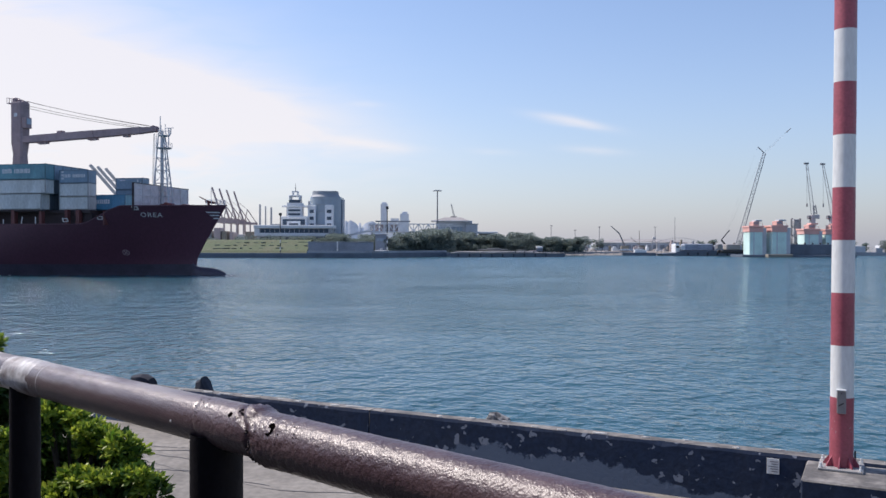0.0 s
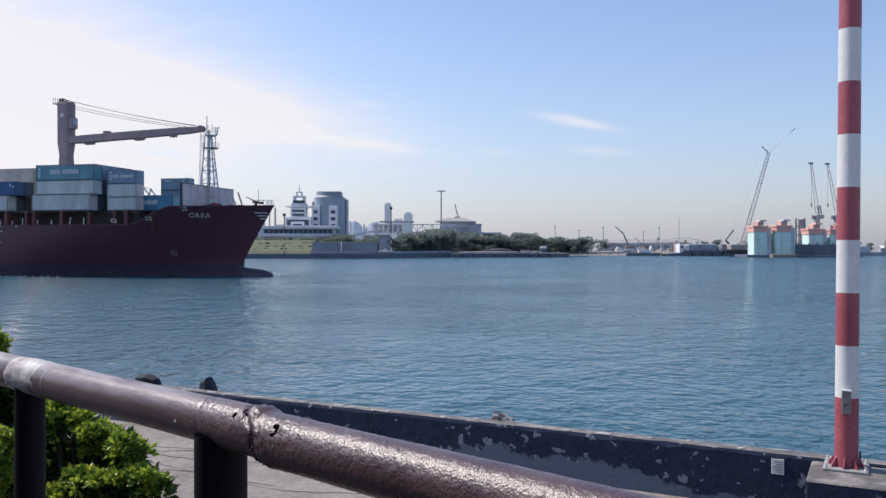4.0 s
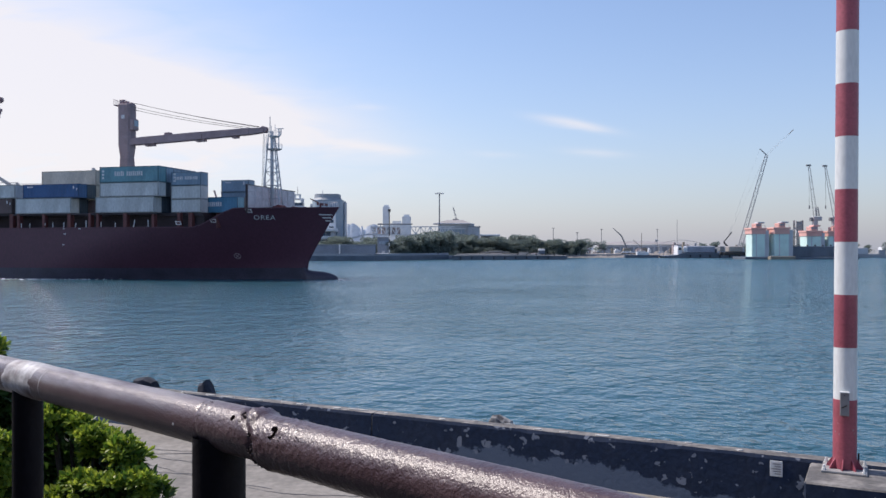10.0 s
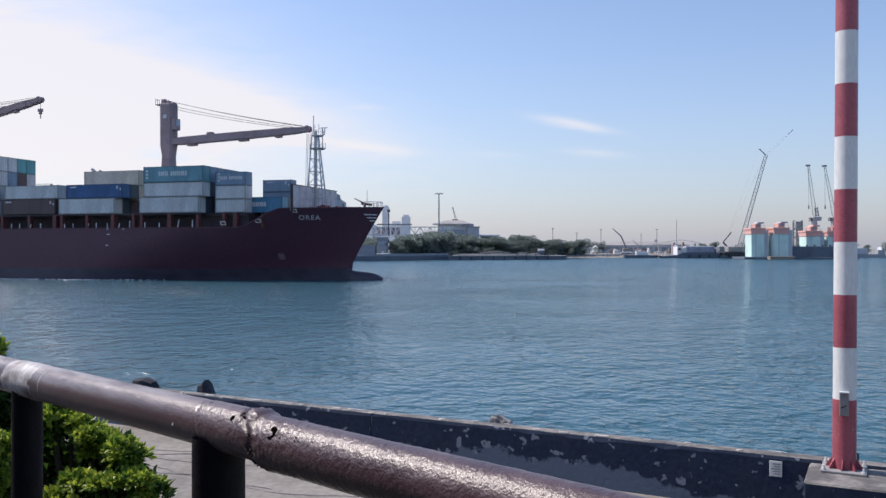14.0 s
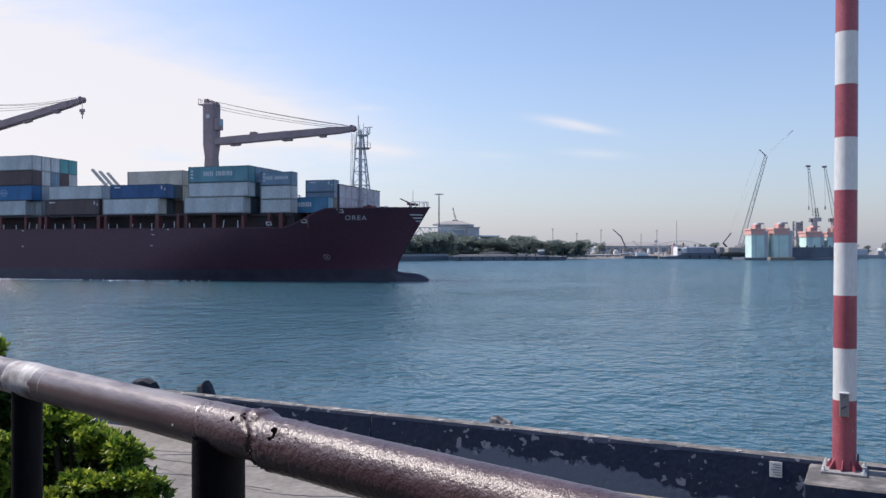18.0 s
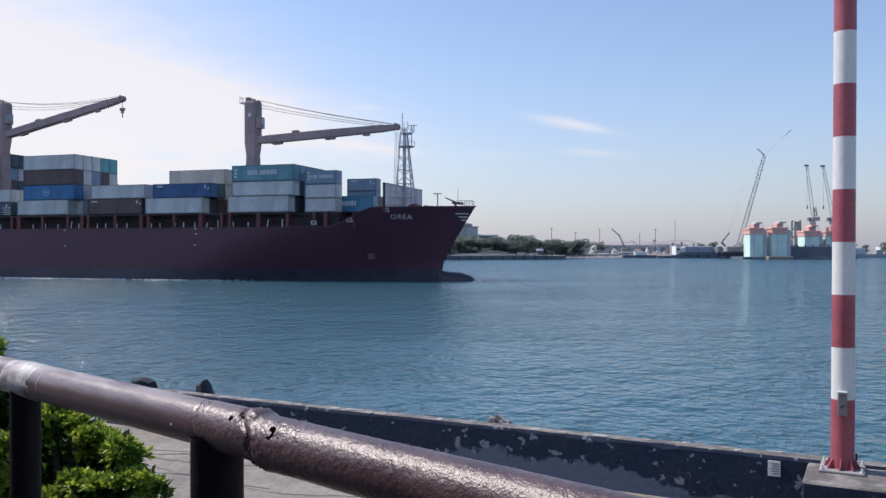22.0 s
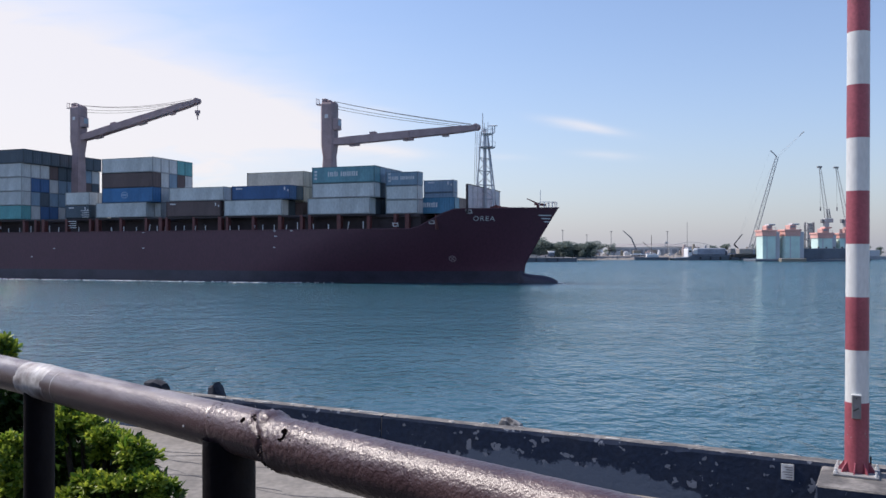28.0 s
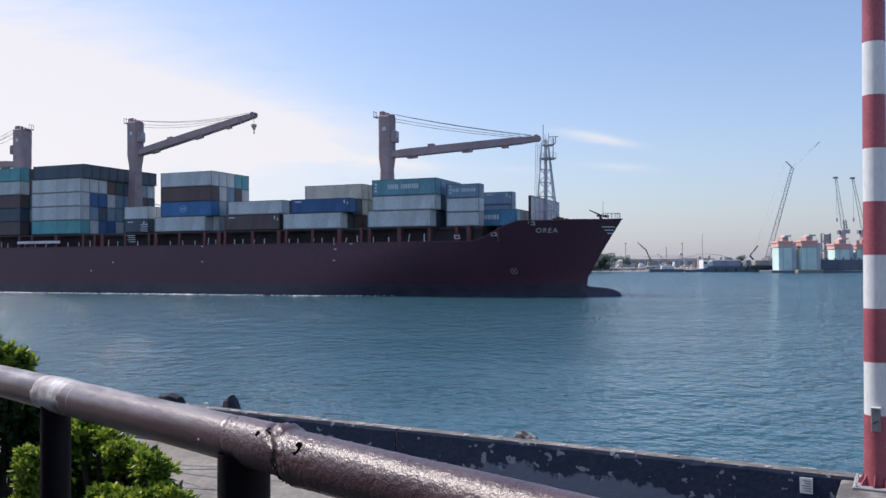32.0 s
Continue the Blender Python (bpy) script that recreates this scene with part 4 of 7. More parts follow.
    for x, r, m in ((-2.2, 0.056, RAIL), (-0.0964, 0.0555, RAIL), (0.877, 0.0415, RAIL), (1.85, 0.041, RAIL), (2.8, 0.041, RAIL), (3.8, 0.041, RAIL)):
        bm = bmesh.new()
        n, seg = 60, 32
        rings = []
        for i in range(n + 1):
            z = FLOOR_Z + (5.40 - FLOOR_Z) * i / n
            rings.append([bm.verts.new((x + math.cos(k * math.tau / seg) * (r + 0.0022 * noise.noise(Vector((x * 3 + math.cos(k * math.tau / seg), math.sin(k * math.tau / seg), z * 11)) * 1.7)),
                                        math.sin(k * math.tau / seg) * r, z)) for k in range(seg)])
        for a, b in zip(rings[:-1], rings[1:]):
            for k in range(seg):
                bm.faces.new((a[k], a[(k + 1) % seg], b[(k + 1) % seg], b[k]))
        post = smooth(part("post", bm, SHADED_POST, rail))
        bm = bmesh.new()
        tube(bm, (x, 0, FLOOR_Z), (x, 0, FLOOR_Z + 0.012), r + 0.05, seg=20)
        part("foot_plate", bm, SHADED_POST, post)


railing()


def shrub():
    rng = np.random.default_rng(7)
    ob = thing("shrub", "leafy green shrub with glossy sunlit leaves below the platform", "shrub")
    big = []
    for x, y, r, d in ((92, 737, 20, 4.2), (122, 745, 20, 4.2), (142, 762, 17, 4.15), (92, 768, 18, 4.2), (166, 779, 20, 4.1), (192, 787, 19, 4.1), (172, 804, 17, 4.15), (214, 803, 19, 4.0), (238, 815, 19, 4.0), (222, 834, 20, 4.0), (146, 866, 28, 3.95), (196, 866, 32, 3.9), (246, 860, 30, 3.9),
                       (276, 882, 28, 3.9), (112, 892, 28, 4.0), (200, 935, 66, 3.95), (265, 945, 56, 3.95), (110, 960, 70, 4.0), (0, 800, 22, 3.8), (8, 838, 24, 3.8), (0, 876, 30, 3.8), (20, 915, 34, 3.8), (40, 970, 50, 3.9)):
        big.append((Vector(((x - 784) / 1500 * d, d, EYE + (439 - y) / 1500 * d)), r * d / 1500))
    lobes, radii = [], []
    for c, r in big:
        for _ in range(int(6 + 160 * r * r)):
            q = Vector(rng.normal(size=3)).normalized()
            if q.z < -0.35:
                q.z *= -1
            lobes.append(tuple(c + q * r * rng.uniform(0.55, 1.0)))
            radii.append((rng.uniform(0.02, 0.04),) * 2 + (rng.uniform(0.018, 0.035),))
    v, f = sprigs(rng, lobes, radii, 1700, 0.041, per=7)
    raw("crown", v, f, LEAF, ob)
    # inner mass of leaves, in the darker copy that carries the crown's shade
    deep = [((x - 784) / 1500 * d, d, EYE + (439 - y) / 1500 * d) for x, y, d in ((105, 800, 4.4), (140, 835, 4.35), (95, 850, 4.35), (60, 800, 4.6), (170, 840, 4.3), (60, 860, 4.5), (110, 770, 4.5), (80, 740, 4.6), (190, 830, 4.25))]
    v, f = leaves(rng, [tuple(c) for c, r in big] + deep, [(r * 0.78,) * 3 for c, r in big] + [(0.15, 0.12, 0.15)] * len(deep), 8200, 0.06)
    raw("inner_leaves", v, f, SHADED_LEAF, ob)
    bm = bmesh.new()
    base = Vector((-1.75, 4.1, ROAD_Z - 0.05))
    tube(bm, base, (-1.75, 4.1, 4.1), 0.05, 0.035)
    for p, r in big:
        tube(bm, (-1.75, 4.1, 4.0), p, 0.022, 0.008, seg=6)
    part("trunk", bm, BARK, ob)
    tall = thing("shrub", "taller dark green shrub beside the railing", "shrub")
    tips = [(Vector(((x - 784) / 1500 * d, d, EYE + (439 - y) / 1500 * d)), r * d / 1500) for x, y, r, d in ((-16, 615, 20, 4.7), (-48, 606, 30, 4.7), (-95, 590, 45, 4.7), (-70, 645, 30, 4.7), (-140, 610, 50, 4.7), (-190, 560, 60, 4.7), (-150, 690, 55, 4.7))]
    lobes, radii = [], []
    for c, r in tips:
        for _ in range(int(6 + 160 * r * r)):
            q = Vector(rng.normal(size=3)).normalized()
            lobes.append(tuple(c + q * r * rng.uniform(0.4, 1.0)))
            radii.append((rng.uniform(0.025, 0.045),) * 2 + (rng.uniform(0.02, 0.04),))
    v, f = sprigs(rng, lobes, radii, 900, 0.044, per=7)
    raw("crown", v, f, LEAF, tall)
    # shade below the tips, again by the darker leaf colour
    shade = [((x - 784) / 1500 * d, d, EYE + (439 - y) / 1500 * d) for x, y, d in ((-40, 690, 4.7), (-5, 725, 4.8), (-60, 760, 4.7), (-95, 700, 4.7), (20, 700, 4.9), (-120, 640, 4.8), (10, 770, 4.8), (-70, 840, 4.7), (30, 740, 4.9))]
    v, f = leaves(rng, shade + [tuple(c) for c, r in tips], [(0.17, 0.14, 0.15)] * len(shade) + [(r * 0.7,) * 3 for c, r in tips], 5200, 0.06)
    raw("inner_leaves", v, f, SHADED_LEAF, tall)
    bm = bmesh.new()
    base = Vector((-2.55, 4.6, ROAD_Z - 0.05))
    tube(bm, base, (-2.55, 4.6, 4.3), 0.05, 0.035)
    for p, r in tips:
        tube(bm, (-2.55, 4.6, 4.2), p, 0.022, 0.008, seg=6)
    part("trunk", bm, BARK, tall)


shrub()


# ---- the container ship: x ahead from the bow's tip, y to port, z up from the water ----
BEAM = 12.4


def stem_x(z):
    z = max(-1.5, min(13.2, z))
    if z < 3.2:
        return -6.5 + 0.14 * (z + 1.5) ** 1.0
    return -5.84 + 5.84 * ((z - 3.2) / 9.8) ** 1.08


def half_beam(x, z):
    f = max(0.0, min(1.0, z / 13.0))
    s = max(0.0, min(1.0, (stem_x(z) - x) / (48 - 22 * f)))
    return BEAM * (1 - (1 - s) ** (1.2 + 0.8 * f))


def sheer(dist):
    k = max(0.0, min(1.0, (21.5 - dist) / 6.5))
    return 9.5 + 3.35 * k * k * (3 - 2 * k) + 0.35 * max(0.0, 1 - dist / 12)


STATIONS = [0, 0.25, 0.6, 1.1, 1.8, 2.7, 3.8, 5, 6.5, 8, 10, 12, 14, 15.5, 17, 18.5, 20, 21.5, 24, 27, 30, 34, 38, 43, 49, 56, 64, 75, 90, 110, 135, 165]


def hull_skin(levels, name, material, parent, inset=0.0):
    verts, faces = [], []
    nz = len(levels)
    for side in (-1, 1):
        for dist in STATIONS:
            for z in levels:
                zz = z if z <= 9.5 else 9.5 + (z - 9.5) / 3.5 * (sheer(dist) - 9.5)
                x = stem_x(zz) - dist if dist < 140 else -dist
                verts.append((x, side * max(0.0, half_beam(x, zz) - inset), zz))
    ns = len(STATIONS)
    for h in (0, 1):
        o = h * ns * nz
        for i in range(ns - 1):
            for j in range(nz - 1):
                q = (o + i * nz + j, o + (i + 1) * nz + j, o + (i + 1) * nz + j + 1, o + i * nz + j + 1)
                faces.append(q if h == 0 else q[::-1])
    ob = raw(name, verts, faces, material, parent)
    bm = bmesh.new()
    bm.from_mesh(ob.data)
    bmesh.ops.remove_doubles(bm, verts=bm.verts, dist=0.002)
    bmesh.ops.dissolve_degenerate(bm, edges=bm.edges, dist=0.002)
    bmesh.ops.recalc_face_normals(bm, faces=bm.faces)
    bm.to_mesh(ob.data)
    bm.free()
    return smooth(ob)


def on_hull(x, z, out=0.03):
    """A place on the starboard side."""
    return Vector((x, -half_beam(x, z) - out, z))


def hull_patch(name, quads, material, parent, out=0.035):
    """Painted shapes laid on the starboard skin, from quads of (x, z)."""
    bm = bmesh.new()
    for q in quads:
        bm.faces.new([bm.verts.new(on_hull(x, z, out)) for x, z in q])
    return part(name, bm, material, parent)


SHIP_GROUP = "containers on the ship"


def ship_pose(t):
    a = radians(-0.2475 * (t - 16))
    s = -35.367 + 2.1665 * t - 0.001337 * t * t
    phi = radians(11.937)
    bx, by = -5.666, 4.48
    return pose(bx * math.cos(a) - by * math.sin(a) + s * math.cos(phi), bx * math.sin(a) + by * math.cos(a) + 148.2 - s * math.sin(phi), 0, 0, 0, -16.5 + math.degrees(a))


MOVERS = []        # things that go with the ship, with their place on it


def aboard(ob, m):
    MOVERS.append((ob, m.copy()))
    return ob


def deck_crane(ship, xc, top, root_z, tip, droop, base_z, ahead=True, width=3.7):
    """Pedestal crane: waisted column, jib, head sheaves, cab, luffing ropes."""
    bm = bmesh.new()
    w = width / 2
    prof = ((base_z, w * 0.86), (21.5, w * 0.86), (23.5, w * 0.80), (root_z - 3.2, w * 0.76), (root_z - 0.6, w * 0.98), (top - 1.2, w), (top - 0.9, w * 0.92))
    rings = []
    for z, r in prof:
        rings.append([bm.verts.new((xc + i * r, j * r * 0.95, z)) for i, j in ((-1, -0.7), (-0.75, -1), (0.75, -1), (1, -0.7), (1, 0.7), (0.75, 1), (-0.75, 1), (-1, 0.7))])
    for a, b in zip(rings[:-1], rings[1:]):
        for k in range(8):
            bm.faces.new((a[k], a[(k + 1) % 8], b[(k + 1) % 8], b[k]))
    bm.faces.new(rings[-1])
    col = part("crane_column", bm, CRANE, ship, "dull red-brown cargo crane column")
    d = 1 if ahead else -1
    for x0, x1, h in ((-w * 0.95, -w * 0.35, 0.0), (-w * 0.1, w * 0.3, -0.35), (w * 0.55, w, -0.75)):
        part("sheave_housing", boxes((xc + x0, xc + x1, -w * 0.5, w * 0.5, top - 1.0 + h * 0.3, top + h), bevel=0.1), CRANE, col)
    part("head_platform", boxes((xc - d * (w + 0.1), xc - d * (w + 1.2), -0.7, 0.7, top - 1.15, top - 1.0)), CRANE, col)
    bm = tubes([((xc - d * (w + 1.15), j, top - 1.0), (xc - d * (w + 1.15), j, top + 0.1)) for j in (-0.65, 0, 0.65)] + [((xc - d * (w + 1.15), -0.65, top), (xc - d * (w + 1.15), 0.65, top))], 0.05)
    part("handrail", bm, CRANE, col)
    cab = part("crane_cab", boxes((xc + d * w, xc + d * (w + 1.0), -1.3, 0.4, root_z + 2.2, root_z + 4.4), bevel=0.12), CRANE, col)
    part("cab_window", boxes((xc + d * (w + 0.97), xc + d * (w + 1.03), -1.1, 0.2, root_z + 3.0, root_z + 4.1)), GLASS, cab)
    part("number_patch", boxes((xc - 0.35, xc + 0.35, -w * 0.95 - 0.04, -w * 0.95 - 0.005, top - 3.9, top - 3.2)), MARK, col)
    root = Vector((xc + d * w * 0.9, 0, root_z))
    tipv = Vector(tip)
    jib = part("jib", bmesh.new(), CRANE, col)
    bm = bmesh.new()
    prev = root
    for f0, f1, h0, h1 in ((0, 0.10, 1.15, 1.4), (0.10, 0.55, 1.4, 1.35), (0.55, 0.90, 1.35, 1.15), (0.90, 1.0, 1.15, 0.8)):
        for j in (-0.75, 0.75):
            off = Vector((0, j * (1 - 0.3 * f0), 0))
            beam(bm, root.lerp(tipv, f0) + off, root.lerp(tipv, f1) + off, 0.5, h0, 0.5, h1)
    for k in range(12):
        f = (k + 0.5) / 12
        p = root.lerp(tipv, f)
        beam(bm, p + Vector((0, -0.8, 0)), p + Vector((0, 0.8, 0)), 0.3, 0.7)
    bm.to_mesh(jib.data)
    bm.free()
    along_jib = (tipv - root).normalized()
    for f, up in ((0.13, -0.85), (0.155, -0.85), (0.52, -0.85), (0.545, -0.85), (0.79, -0.78), (0.28, 0.95)):
        p = root.lerp(tipv, f) + Vector((0, 0, up))
        bm = bmesh.new()
        beam(bm, p - along_jib * 0.55, p + along_jib * 0.55, 1.1, 0.5)
        part("jib_bracket", bm, CRANE, jib)
    bm = bmesh.new()
    for j in (-0.5, 0.5):
        tube(bm, tipv + Vector((0, j - 0.12, 0.1)), tipv + Vector((0, j + 0.12, 0.1)), 0.62, seg=16)
    part("tip_sheave", bm, CRANE, jib)
    head = Vector((xc + d * w * 0.9, 0, top - 0.7))
    n = 6
    for j, dz, f in ((-0.55, 0, 0.97), (0.55, 0.05, 0.965), (-0.3, -0.8, 0.90), (0.3, -1.3, 0.86)):
        a, b = head + Vector((0, j, dz)), root.lerp(tipv, f) + Vector((0, j, 0.7))
        bm = bmesh.new()
        for k in range(n):
            p0, p1 = a.lerp(b, k / n), a.lerp(b, (k + 1) / n)
            sag = lambda q: Vector((0, 0, -droop * 4 * q * (1 - q)))
            tube(bm, p0 + sag(k / n), p1 + sag((k + 1) / n), 0.045, seg=5)
        part("luffing_rope", bm, CABLE, col)
    return col, tipv


def fore_mast(ship):
    x, zb, zt = -13.2, 12.2, 29.7
    bm = bmesh.new()
    tube(bm, (x - 0.15, 0, zb), (x - 0.15, 0, 27.6), 0.36, 0.30, seg=12)
    mast = part("foremast", bm, MAST, ship, "pale grey lattice foremast with platforms")
    legs = [((x - 1.7, -1.0, zb), (x - 0.7, -0.3, 27.2)), ((x + 1.9, -0.9, zb), (x + 0.35, -0.2, 26.8)), ((x + 1.9, 0.9, zb), (x + 0.35, 0.2, 26.8))]
    for a, b in legs:
        bm = bmesh.new()
        tube(bm, a, b, 0.16, 0.11, seg=8)
        part("mast_leg", bm, MAST, mast)
    bm = bmesh.new()
    lv = [15, 17.5, 20, 22.3]
    for i, z in enumerate(lv):
        pts = [Vector(a).lerp(Vector(b), (z - zb) / (27 - zb)) for a, b in legs]
        for p, q in zip(pts, pts[1:] + pts[:1]):
            tube(bm, p, q, 0.09, seg=5)
        if i:
            for p, q in zip(last, pts[1:] + pts[:1]):
                tube(bm, p, q, 0.07, seg=5)
        last = pts
    part("mast_brace", bm, MAST, mast)
    bm = bmesh.new()
    for sx in (-0.22, 0.22):
        tube(bm, (x - 1.6 + sx, -0.5, zb), (x - 1.25 + sx, -0.4, 27.0), 0.05, seg=5)
    for k in range(34):
        z = zb + 0.4 + k * 0.42
        c = x - 1.6 + 0.35 * (z - zb) / 14.8
        tube(bm, (c - 0.22, -0.48, z), (c + 0.22, -0.48, z), 0.03, seg=4)
    part("mast_ladder", bm, MAST, mast)
    for z, r in ((24.1, 1.5), (26.5, 1.1)):
        bm = bmesh.new()
        tube(bm, (x + 0.3, 0, z), (x + 0.3, 0, z + 0.22), r * 0.8, r, seg=14)
        plat = part("mast_platform", bm, MAST, mast)
        bm = bmesh.new()
        for k in range(10):
            a, b = k * math.tau / 10, (k + 1) * math.tau / 10
            p, q = Vector((x + 0.3 + r * math.cos(a), r * math.sin(a), z + 0.2)), Vector((x + 0.3 + r * math.cos(b), r * math.sin(b), z + 0.2))
            tube(bm, p, p + Vector((0, 0, 0.9)), 0.03, seg=4)
            tube(bm, p + Vector((0, 0, 0.9)), q + Vector((0, 0, 0.9)), 0.03, seg=4)
        part("guard_rail", bm, MAST, plat)
    bm = tubes([((x - 0.55, 0, 27), (x - 0.55, 0, 30.4))], 0.09)
    part("aerial", bm, MAST, mast)
    bm = tubes([((x + 1.25, 0, 24.2), (x + 1.25, 0, 28.1)), ((x + 0.5, 0, 28.1), (x + 2.2, 0, 28.1)), ((x + 1.25, 0, 26.6), (x + 1.7, 0, 27.0)), ((x + 1.7, 0, 27), (x + 1.7, 0, 28))], 0.10)
    part("radar_post", bm, MAST, mast)
    bm = tubes([((x - 0.1, -0.4, 27.3), (x - 0.1, -0.4, 28.6)), ((x + 0.35, 0.3, 27.0), (x + 0.35, 0.3, 28.9))], 0.06)
    part("signal_lamp", bm, MAST, mast)
    bm = tubes([((x - 2.2, -0.2, zb + 2), (x - 1.9, 0, 27.2))], 0.035)
    part("halyard", bm, CABLE, mast)


def build_ship():
    ship = thing("container_ship", "maroon-hulled container ship under way with three deck cranes", "ship")
    aboard(ship, Matrix.Identity(4))
    hull = hull_skin([2.1, 2.6, 3.2, 4.5, 6, 7.5, 9, 9.5, 10.5, 11.5, 12.3, 13.0], "hull", HULL, ship)
    hull_skin([-1.6, -0.6, 0.3, 1.2, 2.1], "boot_topping", BOOT, ship)
    # bulbous bow
    bm = bmesh.new()
    # along, half width, top, bottom: the top sweeps up into the stem
    prof = ((-14, 0.2, 2.9, -1.5), (-7.2, 0.3, 3.1, -1.5), (-6.75, 0.45, 2.7, -1.5), (-6.45, 0.7, 2.15, -1.5), (-6.1, 0.95, 1.8, -1.5), (-5.4, 1.2, 1.6, -1.5), (-4, 1.35, 1.5, -1.5), (-2.6, 1.3, 1.38, -1.4), (-1.6, 1.15, 1.15, -1.2), (-0.8, 0.8, 0.85, -0.9), (-0.3, 0.5, 0.55, -0.5), (-0.02, 0.15, 0.2, -0.15))
    rings = [[bm.verts.new((x, math.cos(k * math.tau / 16) * w, (t + o) / 2 + math.sin(k * math.tau / 16) * (t - o) / 2)) for k in range(16)] for x, w, t, o in prof]
    for a, b in zip(rings[:-1], rings[1:]):
        for k in range(16):
            bm.faces.new((a[k], b[k], b[(k + 1) % 16], a[(k + 1) % 16]))
    bm.faces.new(rings[-1]), bm.faces.new(rings[0][::-1])
    bmesh.ops.recalc_face_normals(bm, faces=bm.faces)
    smooth(part("bulbous_bow", bm, BOOT, ship, "dark bulbous bow awash at the waterline"))
    # decks
    for z, d0, d1, name in ((9.35, 18.5, 165, "main_deck"), (12.0, 0.6, 19.0, "forecastle_deck")):
        bm = bmesh.new()
        rows = []
        for dist in [d for d in STATIONS if d0 <= d <= d1]:
            x = stem_x(z) - dist
            b = max(0.05, half_beam(x, z) - 0.15)
            rows.append((bm.verts.new((x, -b, z)), bm.verts.new((x, b, z))))
        for a, b in zip(rows[:-1], rows[1:]):
            bm.faces.new((a[0], a[1], b[1], b[0]))
        part(name, bm, MAROON, ship)
    part("forecastle_bulkhead", boxes((-19.0, -18.8, -10.4, 10.4, 9.35, 12.0)), MAROON, ship)
    bm = boxes((-165.2, -165.0, -12.4, 12.4, -1, 9.5))
    part("transom", bm, HULL, ship)
    # rubbing line at the sheer
    bm = bmesh.new()
    for a, b in zip(STATIONS[:-1], STATIONS[1:]):
        p, q = [on_hull(stem_x(sheer(d)) - d if d < 140 else -d, sheer(d), 0.0) for d in (a, b)]
        beam(bm, p, q, 0.22, 0.16)
        beam(bm, Vector((p.x, -p.y, p.z)), Vector((q.x, -q.y, q.z)), 0.22, 0.16)
    part("sheer_rail", bm, HULL, ship)
    # coaming, pillars, small white stanchions
    part("hatch_coaming", boxes((-160, -22, -9.3, 9.3, 9.36, 11.6)), COAMING, ship)
    part("hatch_cover", boxes((-160, -22, -9.8, 9.8, 11.6, 12.1)), COAMING, ship)
    for k, x in enumerate((-24.2, -26.2, -30.9, -36.5, -42.3, -44.0, -48.4, -54.0, -59.6, -61.2, -67.0, -73.2, -74.6, -78.0, -84.0, -89.8, -91.5, -97.5, -103.5, -105.5, -108.6, -116.0, -122.8, -126.5, -132.5, -138.5, -145)):
        w = 0.55 if k % 3 else 0.75
        yo = half_beam(x, 9.4) - 0.35
        part("pillar", boxes((x - w / 2, x + w / 2, -yo, -yo + 1.0, 9.36, 12.15), bevel=0.04), MAROON, ship)
        part("pillar", boxes((x - w / 2, x + w / 2, yo - 1.0, yo, 9.36, 12.15), bevel=0.04), MAROON, ship)
    part("side_girder", boxes((-160, -30, -12.0, -11.4, 11.85, 12.15), (-160, -30, 11.4, 12.0, 11.85, 12.15)), COAMING, ship)
    rng = random.Random(5)
    x = -31.8
    while x > -146:
        bm = bmesh.new()
        h = rng.choice((0.9, 1.0, 1.35))
        tube(bm, (x, -11.9, 9.4), (x + rng.choice((0, 0, 0.25)), -11.9, 9.5 + h), 0.085, seg=6)
        part("stanchion", bm, MARK, ship)
        x -= rng.choice((1.9, 2.4, 3.0, 3.2))
    # gangway steps stowed by the side
    for x0, z0 in ((-92.0, 12.4), (-95.2, 10.3)):
        for k in range(4):
            part("ladder_rung", boxes((x0 - 1.0 - (k % 2) * 0.3, x0 + 0.6, -12.5, -12.35, z0 + k * 0.42, z0 + k * 0.42 + 0.12)), MARK, ship)
    part("gangway", boxes((-126.5, -114.5, -12.55, -12.15, 10.3, 10.85), bevel=0.05), SCREEN, ship, "pale stowed accommodation ladder")
    # hull marks
    hull_patch("bow_stripe", [((-2.9 + 0.35 * k, 11.75 - 0.55 * k), (-1.05 - 0.2 * k, 11.75 - 0.55 * k), (-1.15 - 0.2 * k, 11.95 - 0.55 * k), (-3.1 + 0.35 * k, 11.95 - 0.55 * k)) for k in range(3)], MARK, ship)
    ring = []
    for k in range(20):
        a, b = k * math.tau / 20, (k + 1) * math.tau / 20
        ring.append(((-17.7 + 0.62 * math.cos(a), 4.3 + 0.55 * math.sin(a)), (-17.7 + 0.62 * math.cos(b), 4.3 + 0.55 * math.sin(b)), (-17.7 + 0.48 * math.cos(b), 4.3 + 0.42 * math.sin(b)), (-17.7 + 0.48 * math.cos(a), 4.3 + 0.42 * math.sin(a))))
    ring += [((-18.1, 3.98), (-17.98, 3.9), (-17.3, 4.62), (-17.42, 4.7)), ((-17.42, 3.9), (-17.3, 3.98), (-17.98, 4.7), (-18.1, 4.62))]
    hull_patch("thruster_mark", ring, CRANE, ship)
    hull_patch("draught_mark", [((-49.3, 8.3), (-48.7, 8.3), (-48.7, 8.45), (-49.3, 8.45))], MARK, ship)
    for x, z in ((-49.2, 9.25), (-45.8, 9.25), (-49.3, 6.3), (-78.2, 9.2), (-78.2, 6.2), (-100.2, 6.2), (-106, 4.5)):
        hull_patch("hull_mark", [((x - 0.25, z), (x + 0.25, z), (x + 0.25, z + 0.14), (x - 0.25, z + 0.14))], MARK, ship)
